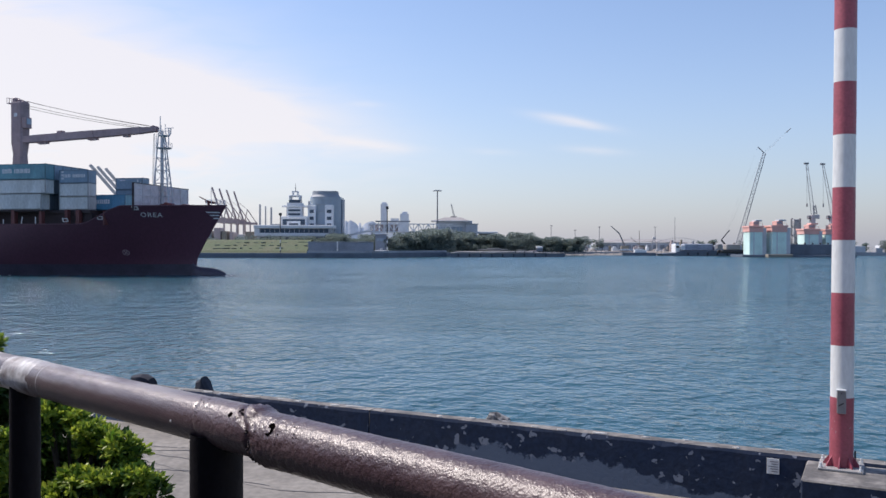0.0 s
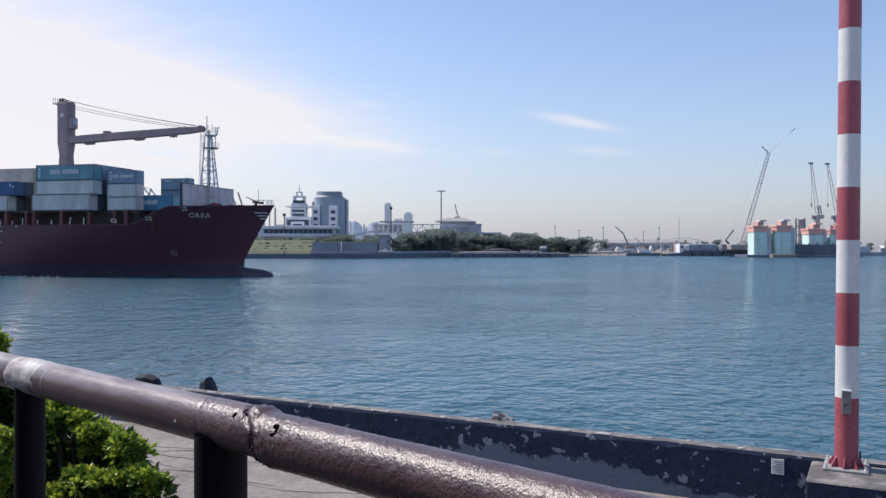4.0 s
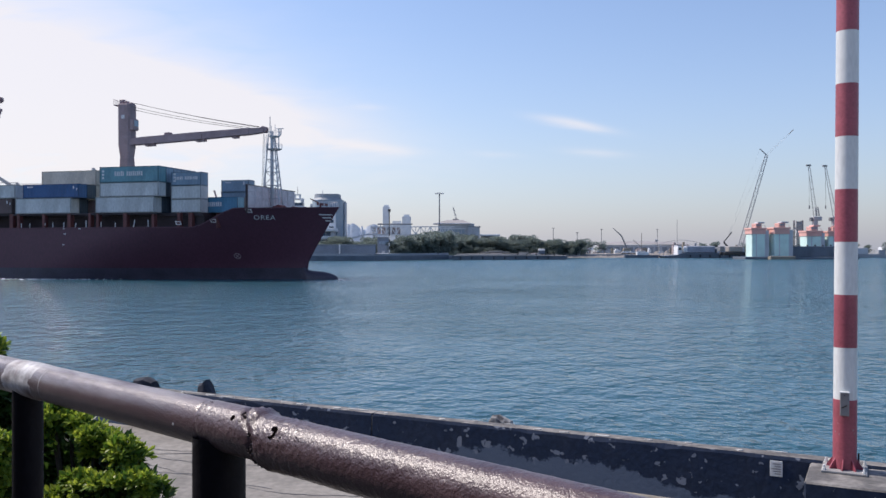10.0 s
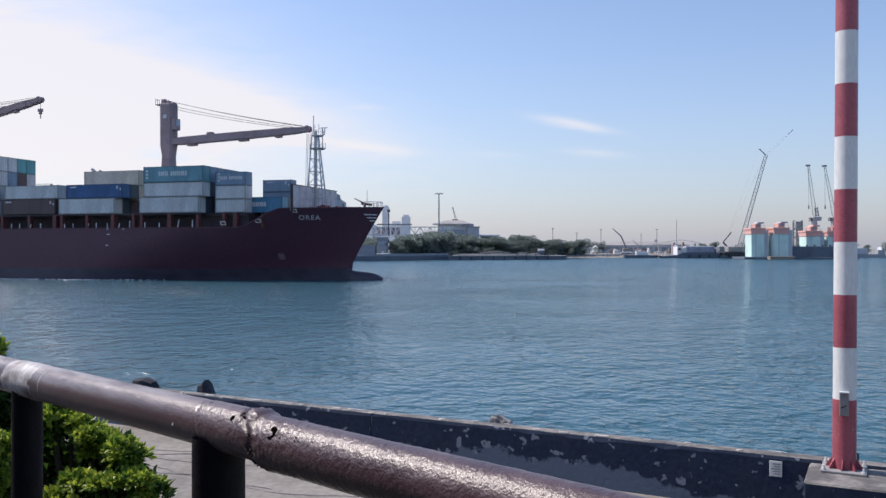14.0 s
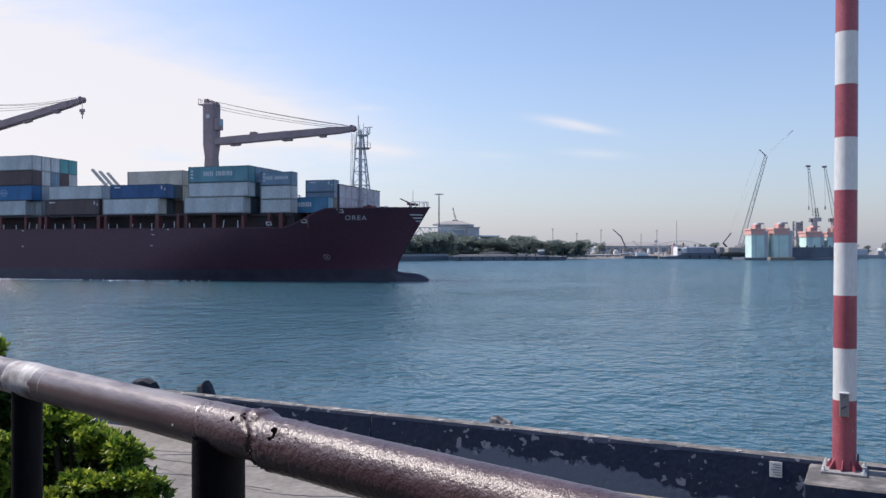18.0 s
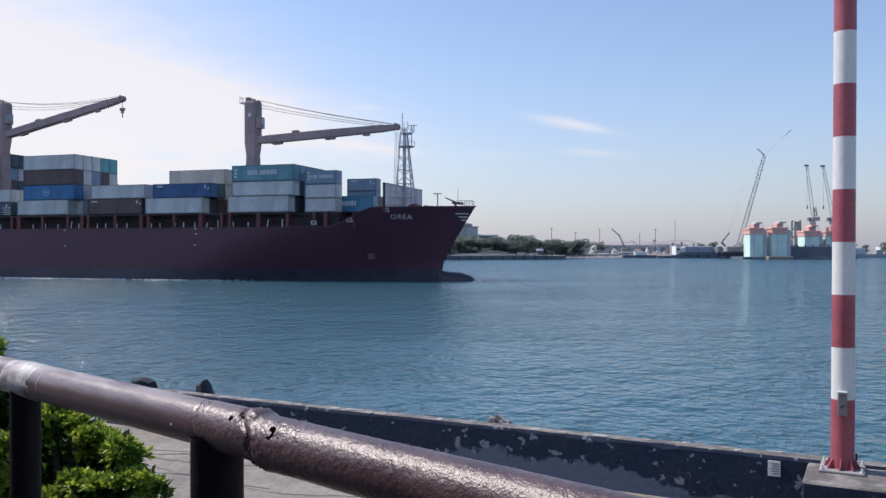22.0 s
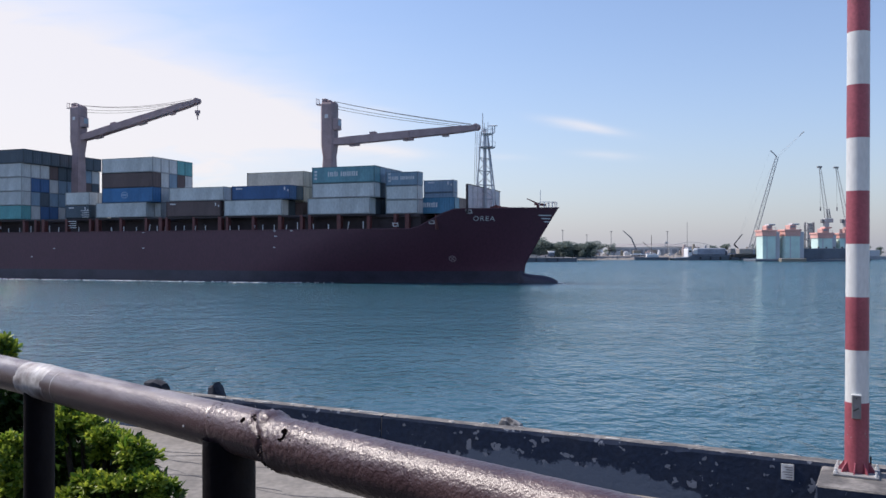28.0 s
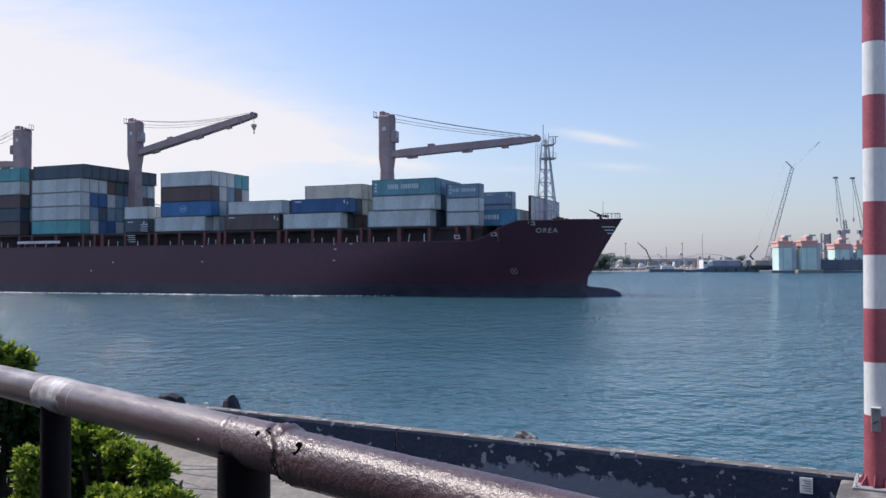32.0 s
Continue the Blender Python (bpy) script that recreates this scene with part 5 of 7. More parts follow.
    for x, z in ((-13.4, 12.35), (-19.7, 10.6), (-25.8, 10.2)):
        hull_patch("fairlead", [((x - 0.5, z - 0.3), (x - 0.3, z - 0.3), (x - 0.3, z + 0.35), (x - 0.5, z + 0.35)), ((x + 0.3, z - 0.3), (x + 0.5, z - 0.3), (x + 0.5, z + 0.35), (x + 0.3, z + 0.35)), ((x - 0.3, z + 0.2), (x + 0.3, z + 0.2), (x + 0.3, z + 0.35), (x - 0.3, z + 0.35)), ((x - 0.3, z - 0.3), (x + 0.3, z - 0.3), (x + 0.3, z - 0.15), (x - 0.3, z - 0.15))], SCREEN, ship)
    # the name on the bow
    fc = bpy.data.curves.new("ship_name", "FONT")
    fc.body, fc.size, fc.resolution_u = "OREA", 1.2, 3
    fc.align_x, fc.shear, fc.space_character = "LEFT", 0.25, 1.15
    tmp = new("ship_name_tmp", fc)
    bpy.context.view_layer.update()
    me = bpy.data.meshes.new_from_object(tmp.evaluated_get(bpy.context.evaluated_depsgraph_get()))
    bpy.data.objects.remove(tmp)
    bm = bmesh.new()
    bm.from_mesh(me)
    bmesh.ops.subdivide_edges(bm, edges=bm.edges[:], cuts=1)
    for v in bm.verts:
        v.co = on_hull(-13.15 + v.co.x, 10.85 + v.co.y * 0.95, 0.04)
    part("ship_name", bm, MARK, ship, "white painted ship's name on the bow")
    # wave screen across the forecastle
    bm = boxes((-13.75, -13.55, -9.3, 10.3, 12.0, 17.0))
    scr = part("wave_screen", bm, SCREEN, ship, "pale steel wave screen with stiffeners across the forecastle")
    for k in range(8):
        y = -9.1 + k * 2.7
        part("stiffener", boxes((-13.55, -13.42, y - 0.05, y + 0.05, 12.0, 16.8)), SCREEN, scr)
    for z in (13.5, 14.8, 15.9):
        part("stringer", boxes((-13.56, -13.4, -9.2, 10.2, z, z + 0.1)), SCREEN, scr)
    part("screen_edge", boxes((-13.8, -13.4, -9.4, -9.28, 12.0, 17.05), (-13.8, -13.4, -9.3, 10.3, 17.0, 17.08)), COAMING, scr)
    # forecastle gear
    for x, y in ((-10.0, -3.2), (-10.0, 3.2)):
        bm = bmesh.new()
        tube(bm, (x, y - 1.1, 12.9), (x, y + 1.1, 12.9), 0.75, seg=16)
        box(bm, x - 0.9, x + 0.9, y - 1.5, y - 1.1, 12.0, 13.4)
        part("windlass", bm, MAROON, ship)
    for x, y in ((-7.5, -2.4), (-6.2, -1.9), (-8.8, -5.0), (-7.5, 2.4)):
        bm = bmesh.new()
        for dx in (-0.35, 0.35):
            tube(bm, (x + dx, y, 12.0), (x + dx, y, 13.3), 0.22, seg=10)
        part("bollard", bm, MAROON, ship)
    bm = bmesh.new()
    tube(bm, (-3.6, 0, 12.0), (-3.6, 0, 14.0), 0.3, 0.22, seg=10)
    gun = part("bow_davit", bm, MAROON, ship, "small davit at the stem head")
    bm = bmesh.new()
    tube(bm, (-3.0, 0, 13.7), (-5.6, 0, 14.9), 0.16, 0.08, seg=8)
    beam(bm, (-2.2, 0, 13.7), (-4.2, 0, 13.95), 0.5, 0.45)
    part("davit_arm", bm, MAROON, gun)
    bm = tubes([((-3.2, 0.2, 13.9), (-3.2, 0.2, 16.4))], 0.05)
    part("jack_staff", bm, MAST, gun)
    pts = []
    for dist in (0.4, 0.9, 1.5, 2.1, 2.8):
        for sd in (-1, 1):
            z = sheer(dist)
            x = stem_x(z) - dist
            pts.append(((x, sd * half_beam(x, z), z), (x, sd * half_beam(x, z), z + 1.0)))
    for sd in (0, 1):
        own = pts[sd::2]
        part("bow_rail", tubes(own + [(p[1], q[1]) for p, q in zip(own[:-1], own[1:])], 0.06), MARK, ship)
    # cranes
    deck_crane(ship, -44.6, 35.0, 26.6, (-14.9, 0, 27.9), 0.3, 9.4, width=2.78)
    col, tip = deck_crane(ship, -105.7, 37.9, 30.2, (-75.0, 0, 36.3), 0.9, 9.4, width=2.9)
    bm = tubes([((-74.9, 0, 36), (-74.9, 0, 34.4))], 0.05)
    hook = part("hook_block", boxes((-75.4, -74.4, -0.3, 0.3, 33.9, 34.5), (-75.15, -74.65, -0.25, 0.25, 33.4, 33.9), (-74.98, -74.8, -0.12, 0.12, 32.5, 33.4), bevel=0.05), CRANE, ship)
    part("hoist_rope", bm, CABLE, hook)
    deck_crane(ship, -139.2, 38.4, 29.5, (-168, 0, 30.2), 0.5, 9.4, ahead=False, width=3.3)
    fore_mast(ship)
    return ship


SHIP = build_ship()

PROTOS = {}


def container(x1, y, z, length, height, colour, text=None):
    """A corrugated steel box, its forward end at x1 and its row's middle at y, standing at z."""
    key = (length, height, colour, text)
    m = Matrix.Translation((x1 - length / 2, y, z))
    if key in PROTOS:
        return aboard(copy_thing(PROTOS[key], m), m)
    ft = "forty-foot" if length > 8 else "twenty-foot"
    ob = thing("shipping_container", f"{colour} corrugated {ft} shipping container stacked on the ship", "container", m, SHIP_GROUP)
    W, L, H = 2.438 / 2, length / 2, height
    bm = bmesh.new()
    n = int(length / 0.3)
    def strip(a, b, normal, steps):
        prev = None
        for k in range(steps * 4 + 1):
            f = k / (steps * 4)
            d = 0.05 if k % 4 in (1, 2) else 0.0
            p = Vector(a).lerp(Vector(b), f) - Vector(normal) * d
            q = (bm.verts.new((p.x, p.y, 0.12)), bm.verts.new((p.x, p.y, H - 0.1)))
            if prev:
                bm.faces.new((prev[0], q[0], q[1], prev[1]))
            prev = q
    i = 0.03
    strip((-L, -W + i, 0), (L, -W + i, 0), (0, -1, 0), n)
    strip((L, W - i, 0), (-L, W - i, 0), (0, 1, 0), n)
    strip((L - i, -W, 0), (L - i, W, 0), (1, 0, 0), 5)
    strip((-L + i, W, 0), (-L + i, -W, 0), (-1, 0, 0), 5)
    box(bm, -L + 0.06, L - 0.06, -W + 0.06, W - 0.06, H - 0.09, H - 0.03)
    box(bm, -L + 0.06, L - 0.06, -W + 0.06, W - 0.06, 0.06, 0.13)
    part("shell", bm, BOX_MAT[colour], ob)
    bm = bmesh.new()
    c = 0.09
    for sx in (-1, 1):
        for sy in (-1, 1):
            x0, x1_ = sorted((sx * L, sx * (L - c * 1.6)))
            y0, y1_ = sorted((sy * W, sy * (W - c * 1.2)))
            box(bm, x0, x1_, y0, y1_, 0, H)
        y0, y1_ = sorted((sx * W, sx * (W - c)))
        box(bm, -L + 0.15, L - 0.15, y0, y1_, 0.06, 0.20)
        box(bm, -L + 0.15, L - 0.15, y0, y1_, H - 0.13, H - 0.04)
        x0, x1_ = sorted((sx * L, sx * (L - c)))
        box(bm, x0, x1_, -W + 0.11, W - 0.11, 0.01, 0.16)
        box(bm, x0, x1_, -W + 0.11, W - 0.11, H - 0.12, H - 0.005)
    part("frame", bm, FRAME_MAT[colour], ob)
    if text == "letters":
        # two words as plain bars
        k0 = -length * 0.24 if length > 8 else -length * 0.36
        step = 0.42 if length > 8 else 0.33
        hgt = 0.85 if length > 8 else 0.6
        for k in range(14):
            if k == 5:
                continue
            x = k0 + k * step
            part("lettering_bar", boxes((x, x + step * (0.55 + 0.14 * (k % 2)), -W - 0.012, -W + 0.02, H * 0.5 - hgt * 0.5 + 0.15, H * 0.5 + hgt * (0.42 + 0.08 * (k % 3 == 0)) + 0.15)), MARK, ob)
        for k in range(3):
            part("code_bar", boxes((-L + 0.5, -L + 0.95, -W - 0.012, -W + 0.02, 0.7 + 0.6 * k, 1.05 + 0.6 * k)), MARK, ob)
    elif text == "emblem":
        bm = bmesh.new()
        for k in range(20):
            a, b = k * math.tau / 20, (k + 1) * math.tau / 20
            bm.faces.new([bm.verts.new((r * 1.25 * math.cos(q) - 0.6, -W - 0.015, H * 0.5 + r * math.sin(q))) for r, q in ((0.66, a), (0.66, b), (0.5, b), (0.5, a))])
        box(bm, -1.1, -0.1, -W - 0.012, -W + 0.02, H * 0.5 - 0.14, H * 0.5 + 0.14)
        part("emblem", bm, EMBLEM, ob, "pale blue ring emblem")
    elif text == "mark":
        for q in ((L - 1.2, L - 0.95, H - 0.95, H - 0.4), (L - 0.5, L - 0.3, H - 1.2, H - 0.8), (-L + 0.9, -L + 2.2, H - 0.62, H - 0.4)):
            part("code_bar", boxes((q[0], q[1], -W - 0.012, -W + 0.02, q[2], q[3])), MARK, ob)
    PROTOS[key] = ob
    return aboard(ob, m)


def stow():
    rng = random.Random(21)
    row = lambda i: -10.98 + 2.46 * i
    pool = ("light grey", "dark slate", "brown", "teal", "pale grey", "navy blue", "steel blue")
    F40, HC, STD = 12.19, 2.9, 2.59
    # first full bay: grey, grey, teal with lettering
    for i in range(5):
        z = 12.15
        for k, (h, c) in enumerate(((HC, "light grey"), (STD, "light grey"), (HC, "teal"))):
            if i and k < 2:
                c = "dark slate" if i < 3 else rng.choice(pool)
            elif i:
                c = "steel blue" if i < 5 else "teal"
            container((-30.4, -29.5, -29.5)[k], row(i), z, F40, h, c, "letters" if i == 0 and k == 2 else None)
            z += h
    # short stack ahead of it
    z = 12.15
    for k, c in enumerate(("light grey", "light grey", "steel blue")):
        container(-22.4, -8.6, z, 6.06, 2.44, c, "letters" if k == 2 else None)
        z += 2.44
    # foremost bay: a long box outboard, a low row, a short stack to port
    container(-16.5, -6.05, 12.15, F40, HC, "sea blue", "letters")
    for i in range(1, 5):
        container(-16.5, -6.05 + 2.46 * i, 12.15, F40, HC, "dark slate")
    for k, c in enumerate(("sea blue", "steel blue", "steel blue")):
        container(-21.8, 8.1, 12.0 + 2.44 * k, 6.06, 2.44, c, "mark" if k == 2 else None)
    # second bay: two low tiers outboard, tan boxes further in
    for i in range(9):
        cs = ["light grey", "navy blue"] if i == 0 else (["dark slate", "dark slate"] if i < 2 else ["brown", "tan", "tan"])
        z = 12.15
        for k, c in enumerate(cs):
            h = (HC, STD)[k] if i < 2 else (STD, HC, HC)[k]
            container((-47.9, -46.2)[k] if i < 2 else -46.2, row(i), z, F40, h, c, "mark" if i == 0 and k == 1 else None)
            z += h
    # third bay
    for i in range(9):
        z = 12.2
        for k, (h, c) in enumerate(((HC, "brown"), (STD, "light grey"))):
            container(-60.9 if k == 0 else -60.2, row(i), z, F40, h, c if i == 0 else rng.choice(pool), "mark" if i == 0 and k == 0 else None)
            z += h
    # fourth bay, four high
    for i in range(5):
        z = 12.25
        for k, c in enumerate(("light grey", "blue", "brown", "light grey")):
            if i:
                c = rng.choice(("navy blue", "steel blue", "pale grey", "brown")) if k < 3 else ("brown", "light grey", "light grey", "sea green", "sea green", "light grey", "teal", "tan", "brown")[i]
                if i in (1,) and k in (1, 2):
                    c = "pale grey"
            x = -77.7 if (k == 0 and i == 0) else -76.2 - (0.9 if i > 4 else 0)
            container(x, row(i), z, F40, HC, c, "emblem" if i == 0 and k == 1 else None)
            z += HC
    # short pair by the second crane
    for i in range(2):
        container(-91.5, row(i), 12.25, 6.06, STD, "dark slate", "mark" if i == 0 else None)
        container(-91.5, row(i), 12.25 + STD, 6.06, STD, "pale grey")
    # fifth bay, five high
    for i in range(9):
        z = 12.25
        for k, c in enumerate(("sea green", "light grey", "light grey", "light grey", "dark slate")):
            if i:
                c = rng.choice(("navy blue", "dark slate", "light grey", "steel blue", "brown")) if k < 4 else "dark slate"
                if (i, k) in ((1, 3), (2, 3), (3, 2), (1, 0)):
                    c = "light grey"
            container(-109.0 + (0.5 if k == 4 else 0), row(i), z, 13.72, HC, c)
            z += HC
    # sixth bay
    for i in range(9):
        z = 12.25
        for k, c in enumerate(("brown", "dark slate", "brown", "light grey", "sea green")):
            container(-126.0, row(i), z, F40, HC, c if i == 0 else rng.choice(pool))
            z += HC


stow()


def wash():
    """Broken white water along the ship's side."""
    rng = np.random.default_rng(9)
    bm = bmesh.new()
    def blob(x, y, rx, ry):
        n = 7
        c = bm.verts.new((x, y, rng.uniform(0.05, 0.16)))
        ring = []
        for k in range(n):
            a = k * math.tau / n + rng.uniform(-0.2, 0.2)
            q = rng.uniform(0.6, 1.2)
            ring.append(bm.verts.new((x + math.cos(a) * rx * q, y + math.sin(a) * ry * q, 0.015)))
        for k in range(n):
            bm.faces.new((c, ring[k], ring[(k + 1) % n]))
    for k in range(620):
        x = -38 - 120 * rng.uniform(0, 1) ** 0.8
        b = half_beam(x, 0.2)
        blob(x, -b - abs(rng.normal(0, 1.0)) - 0.25, rng.uniform(0.12, 0.6) * rng.uniform(0.5, 1.2), rng.uniform(0.08, 0.26))
    for k in range(16):
        blob(0.9 - rng.uniform(0, 1.6), rng.normal(0, 0.25), rng.uniform(0.1, 0.35), rng.uniform(0.05, 0.1))
    ob = part("hull_wash", bm, FOAM)
    tagged(ob, "broken white foam along the moving hull", "foam", kind="stuff")
    aboard(ob, Matrix.Identity(4))


wash()


# ---- the far shore ----
def far_land():
    LAND = 1.8
    # quay line from the west, jetty, then the recessed shore
    edge = ((-900, 376), (-150, 378), (-60, 378), (-31, 378), (2.5, 435), (5, 440), (60, 462), (72, 500), (165, 505), (420, 515), (1500, 560))
    bm = bmesh.new()
    top = [bm.verts.new((x, y, LAND)) for x, y in edge]
    far = [bm.verts.new(p) for p in ((4500, 600, LAND), (4500, 4800, LAND), (-4500, 4800, LAND), (-4500, 372, LAND))]
    bm.faces.new(top + far)
    tagged(part("far_ground", bm, FAR_LAND), "flat harbour land on the far shore", "ground", kind="structure")
    bm = bmesh.new()
    for (x0, y0), (x1, y1) in zip(edge[:-1], edge[1:]):
        v = [bm.verts.new(p) for p in ((x0, y0 - 0.1, -1), (x1, y1 - 0.1, -1), (x1, y1 - 0.1, LAND + 0.25), (x0, y0 - 0.1, LAND + 0.25), (x1, y1 + 1.2, LAND + 0.25), (x0, y0 + 1.2, LAND + 0.25))]
        bm.faces.new(v[:4]), bm.faces.new((v[3], v[2], v[4], v[5]))
    tagged(part("quay_wall", bm, SHORE), "grey concrete quay wall of the far shore", "quay", kind="structure")
    # raised edge of the west quay, its face in shade
    bm = bmesh.new()
    for (x0, y0), (x1, y1) in zip(edge[2:4], edge[3:5]):
        prof = ((-0.25, -1.0), (-0.15, 2.9), (-0.15, 3.2), (1.6, 3.2), (1.6, 1.7))
        rows = [[bm.verts.new((x, y + o, z)) for o, z in prof] for x, y in ((x0, y0), (x1, y1))]
        for k in range(4):
            bm.faces.new((rows[0][k], rows[1][k], rows[1][k + 1], rows[0][k + 1]))
    tagged(part("quay_parapet", bm, SHORE), "pale grey parapet along the far quay", "quay", kind="structure")
    bm = bmesh.new()
    for (x0, y0), (x1, y1) in zip(edge[:-1], edge[1:]):
        if x0 < 2:
            box_row = [[bm.verts.new((x, y - o, z)) for o, z in ((0.3, -1.0), (0.3, 2.1), (0.2, 2.2))] for x, y in ((x0, y0), (x1, y1))]
            for k in range(2):
                bm.faces.new((box_row[0][k], box_row[1][k], box_row[1][k + 1], box_row[0][k + 1]))
    tagged(part("quay_dark_band", bm, NAVY), "dark lower band on the face of the far quay", "quay", kind="structure")
    # low jetty with a corner towards the harbour
    jet = thing("jetty", "long low concrete jetty reaching into the harbour", "jetty")

    def slab(name, plan, z0, z1, material):
        bm = bmesh.new()
        lo, hi = [bm.verts.new((x, y, z0)) for x, y in plan], [bm.verts.new((x, y, z1)) for x, y in plan]
        bm.faces.new(hi)
        for k in range(len(plan)):
            bm.faces.new((lo[k], lo[(k + 1) % len(plan)], hi[(k + 1) % len(plan)], hi[k]))
        part(name, bm, material, jet)
    # dark block under a pale coping: the shaded jetty face put into the colour
    slab("deck", ((4, 404), (28, 410), (52, 416.5), (52, 418), (61, 420.5), (63, 440), (8, 452)), -1, 1.9, NAVY)
    slab("coping", ((3.9, 403.8), (28, 409.8), (52.1, 416.3), (52.1, 440), (8, 452)), 1.9, 2.2, JETTY)
    slab("end_step", ((52.2, 417.8), (61.2, 420.3), (63.2, 440.2), (52.2, 440.2)), 1.9, 2.0, JETTY)
    slab("upper_deck", ((6, 412), (44, 421), (50, 440), (9, 450)), 2.2, 2.7, JETTY)
    for k in range(9):
        x, y = 8 + k * 5.4, 405 + k * 1.42
        part("fender", boxes((x - 0.25, x + 0.25, y - 0.55, y + 0.2, 0.1, 1.7), bevel=0.05), BLACK, jet)
    for k in range(6):
        x, y = 36 + k * 4.6, 412.6 + k * 1.24
        bm = bmesh.new()
        tube(bm, (x, y, 1.9), (x, y, 2.85), 0.22, seg=8)
        tube(bm, (x, y, 2.65), (x, y, 2.9), 0.34, seg=8)
        part("bollard", bm, BLACK, jet)
    for x, w, y, h, m in ((20, 15, 453, 1.9, CAP), (25, 6, 452.5, 2.4, STS_RED), (67, 12, 484, 4.2, GREY_WALL), (41, 4, 456, 1.6, GREY_WALL)):
        z = 1.8
        shed = thing("low_shed", "low tan shed behind the jetty", "shed", None, "jetty sheds")
        part("wall", boxes((x, x + w, y, y + 3, z - 0.1, z + h * 0.7)), m, shed)
        part("roof", boxes((x - 0.5, x + w + 0.5, y - 0.6, y + 3.4, z + h * 0.7, z + h), bevel=0.1), JETTY, shed)
    # grass bank with dark hedges
    bm = bmesh.new()
    rows = [[bm.verts.new((x, y, z)) for y, z in ((382, 1.85), (384, 3.2), (397, 8.0), (403, 8.2), (404, 1.7))] for x in np.linspace(-150, -61, 30)]
    for a, b in zip(rows[:-1], rows[1:]):
        for i in range(4):
            bm.faces.new((a[i], b[i], b[i + 1], a[i + 1]))
    tagged(part("grass_bank", bm, GRASS), "sloping sunlit grass bank above the quay", "grass", kind="structure")
    rng = random.Random(8)
    for i in range(3):
        for k in range(11):
            x = -104 + k * 4.1 + rng.uniform(-0.6, 0.6)
            y = 386.5 + i * 3.6
            z = 3.2 + (y - 384) * 4.8 / 13
            part_ob = part("low_hedge", boxes((x, x + rng.uniform(0.9, 3.6), y + rng.uniform(-0.9, 0.9), y + rng.uniform(1.0, 1.5), z - 0.1, z + rng.uniform(0.2, 0.5)), bevel=0.15), HAZED_TREE_LEAF)
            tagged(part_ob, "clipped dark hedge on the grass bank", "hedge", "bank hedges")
    # grey wall beside the bank
    wall = thing("bank_wall", "tall blue-grey retaining wall beside the grass bank", "wall")
    part("wall", boxes((-60.5, -31, 384, 386, 1.8, 7.0), bevel=0.1), SLATE, wall)
    part("coping", boxes((-60.7, -30.8, 383.8, 386.2, 7.0, 7.35)), SHORE, wall)
    part("pier", boxes((-47.5, -46.9, 383.4, 384, 1.8, 7.4)), WHITE_WALL, wall)


far_land()


def window_band(parent, x0, x1, y, z0, z1, n, material=None, gap=0.25):
    w = (x1 - x0) / n
    for k in range(n):
        part("window", boxes((x0 + k * w + gap / 2, x0 + (k + 1) * w - gap / 2, y - 0.12, y + 0.05, z0, z1)), material or GLASS, parent)


def terminal():
    b = thing("terminal_building", "long low white terminal with dark glass bands", "building")
    part("wall", boxes((-91.5, -55, 420, 436, 1.8, 13.9)), GREY_WALL, b)
    part("roof", boxes((-93, -54, 418.6, 437, 13.9, 15.6), bevel=0.2), WHITE_WALL, b)
    part("parapet", boxes((-92.6, -56, 418.9, 419.9, 10.2, 11.7), bevel=0.1), WHITE_WALL, b)
    part("corner_pier", boxes((-92.6, -90.5, 418.9, 420.0, 11.7, 13.9)), WHITE_WALL, b)
    window_band(b, -90, -56, 420, 11.7, 13.8, 14, DARK_GLASS)
    window_band(b, -90, -56, 420, 4.0, 9.6, 14, DARK_GLASS)
    part("upper_roof", boxes((-88, -66, 438, 446, 1.8, 16.6)), ROOF, b)


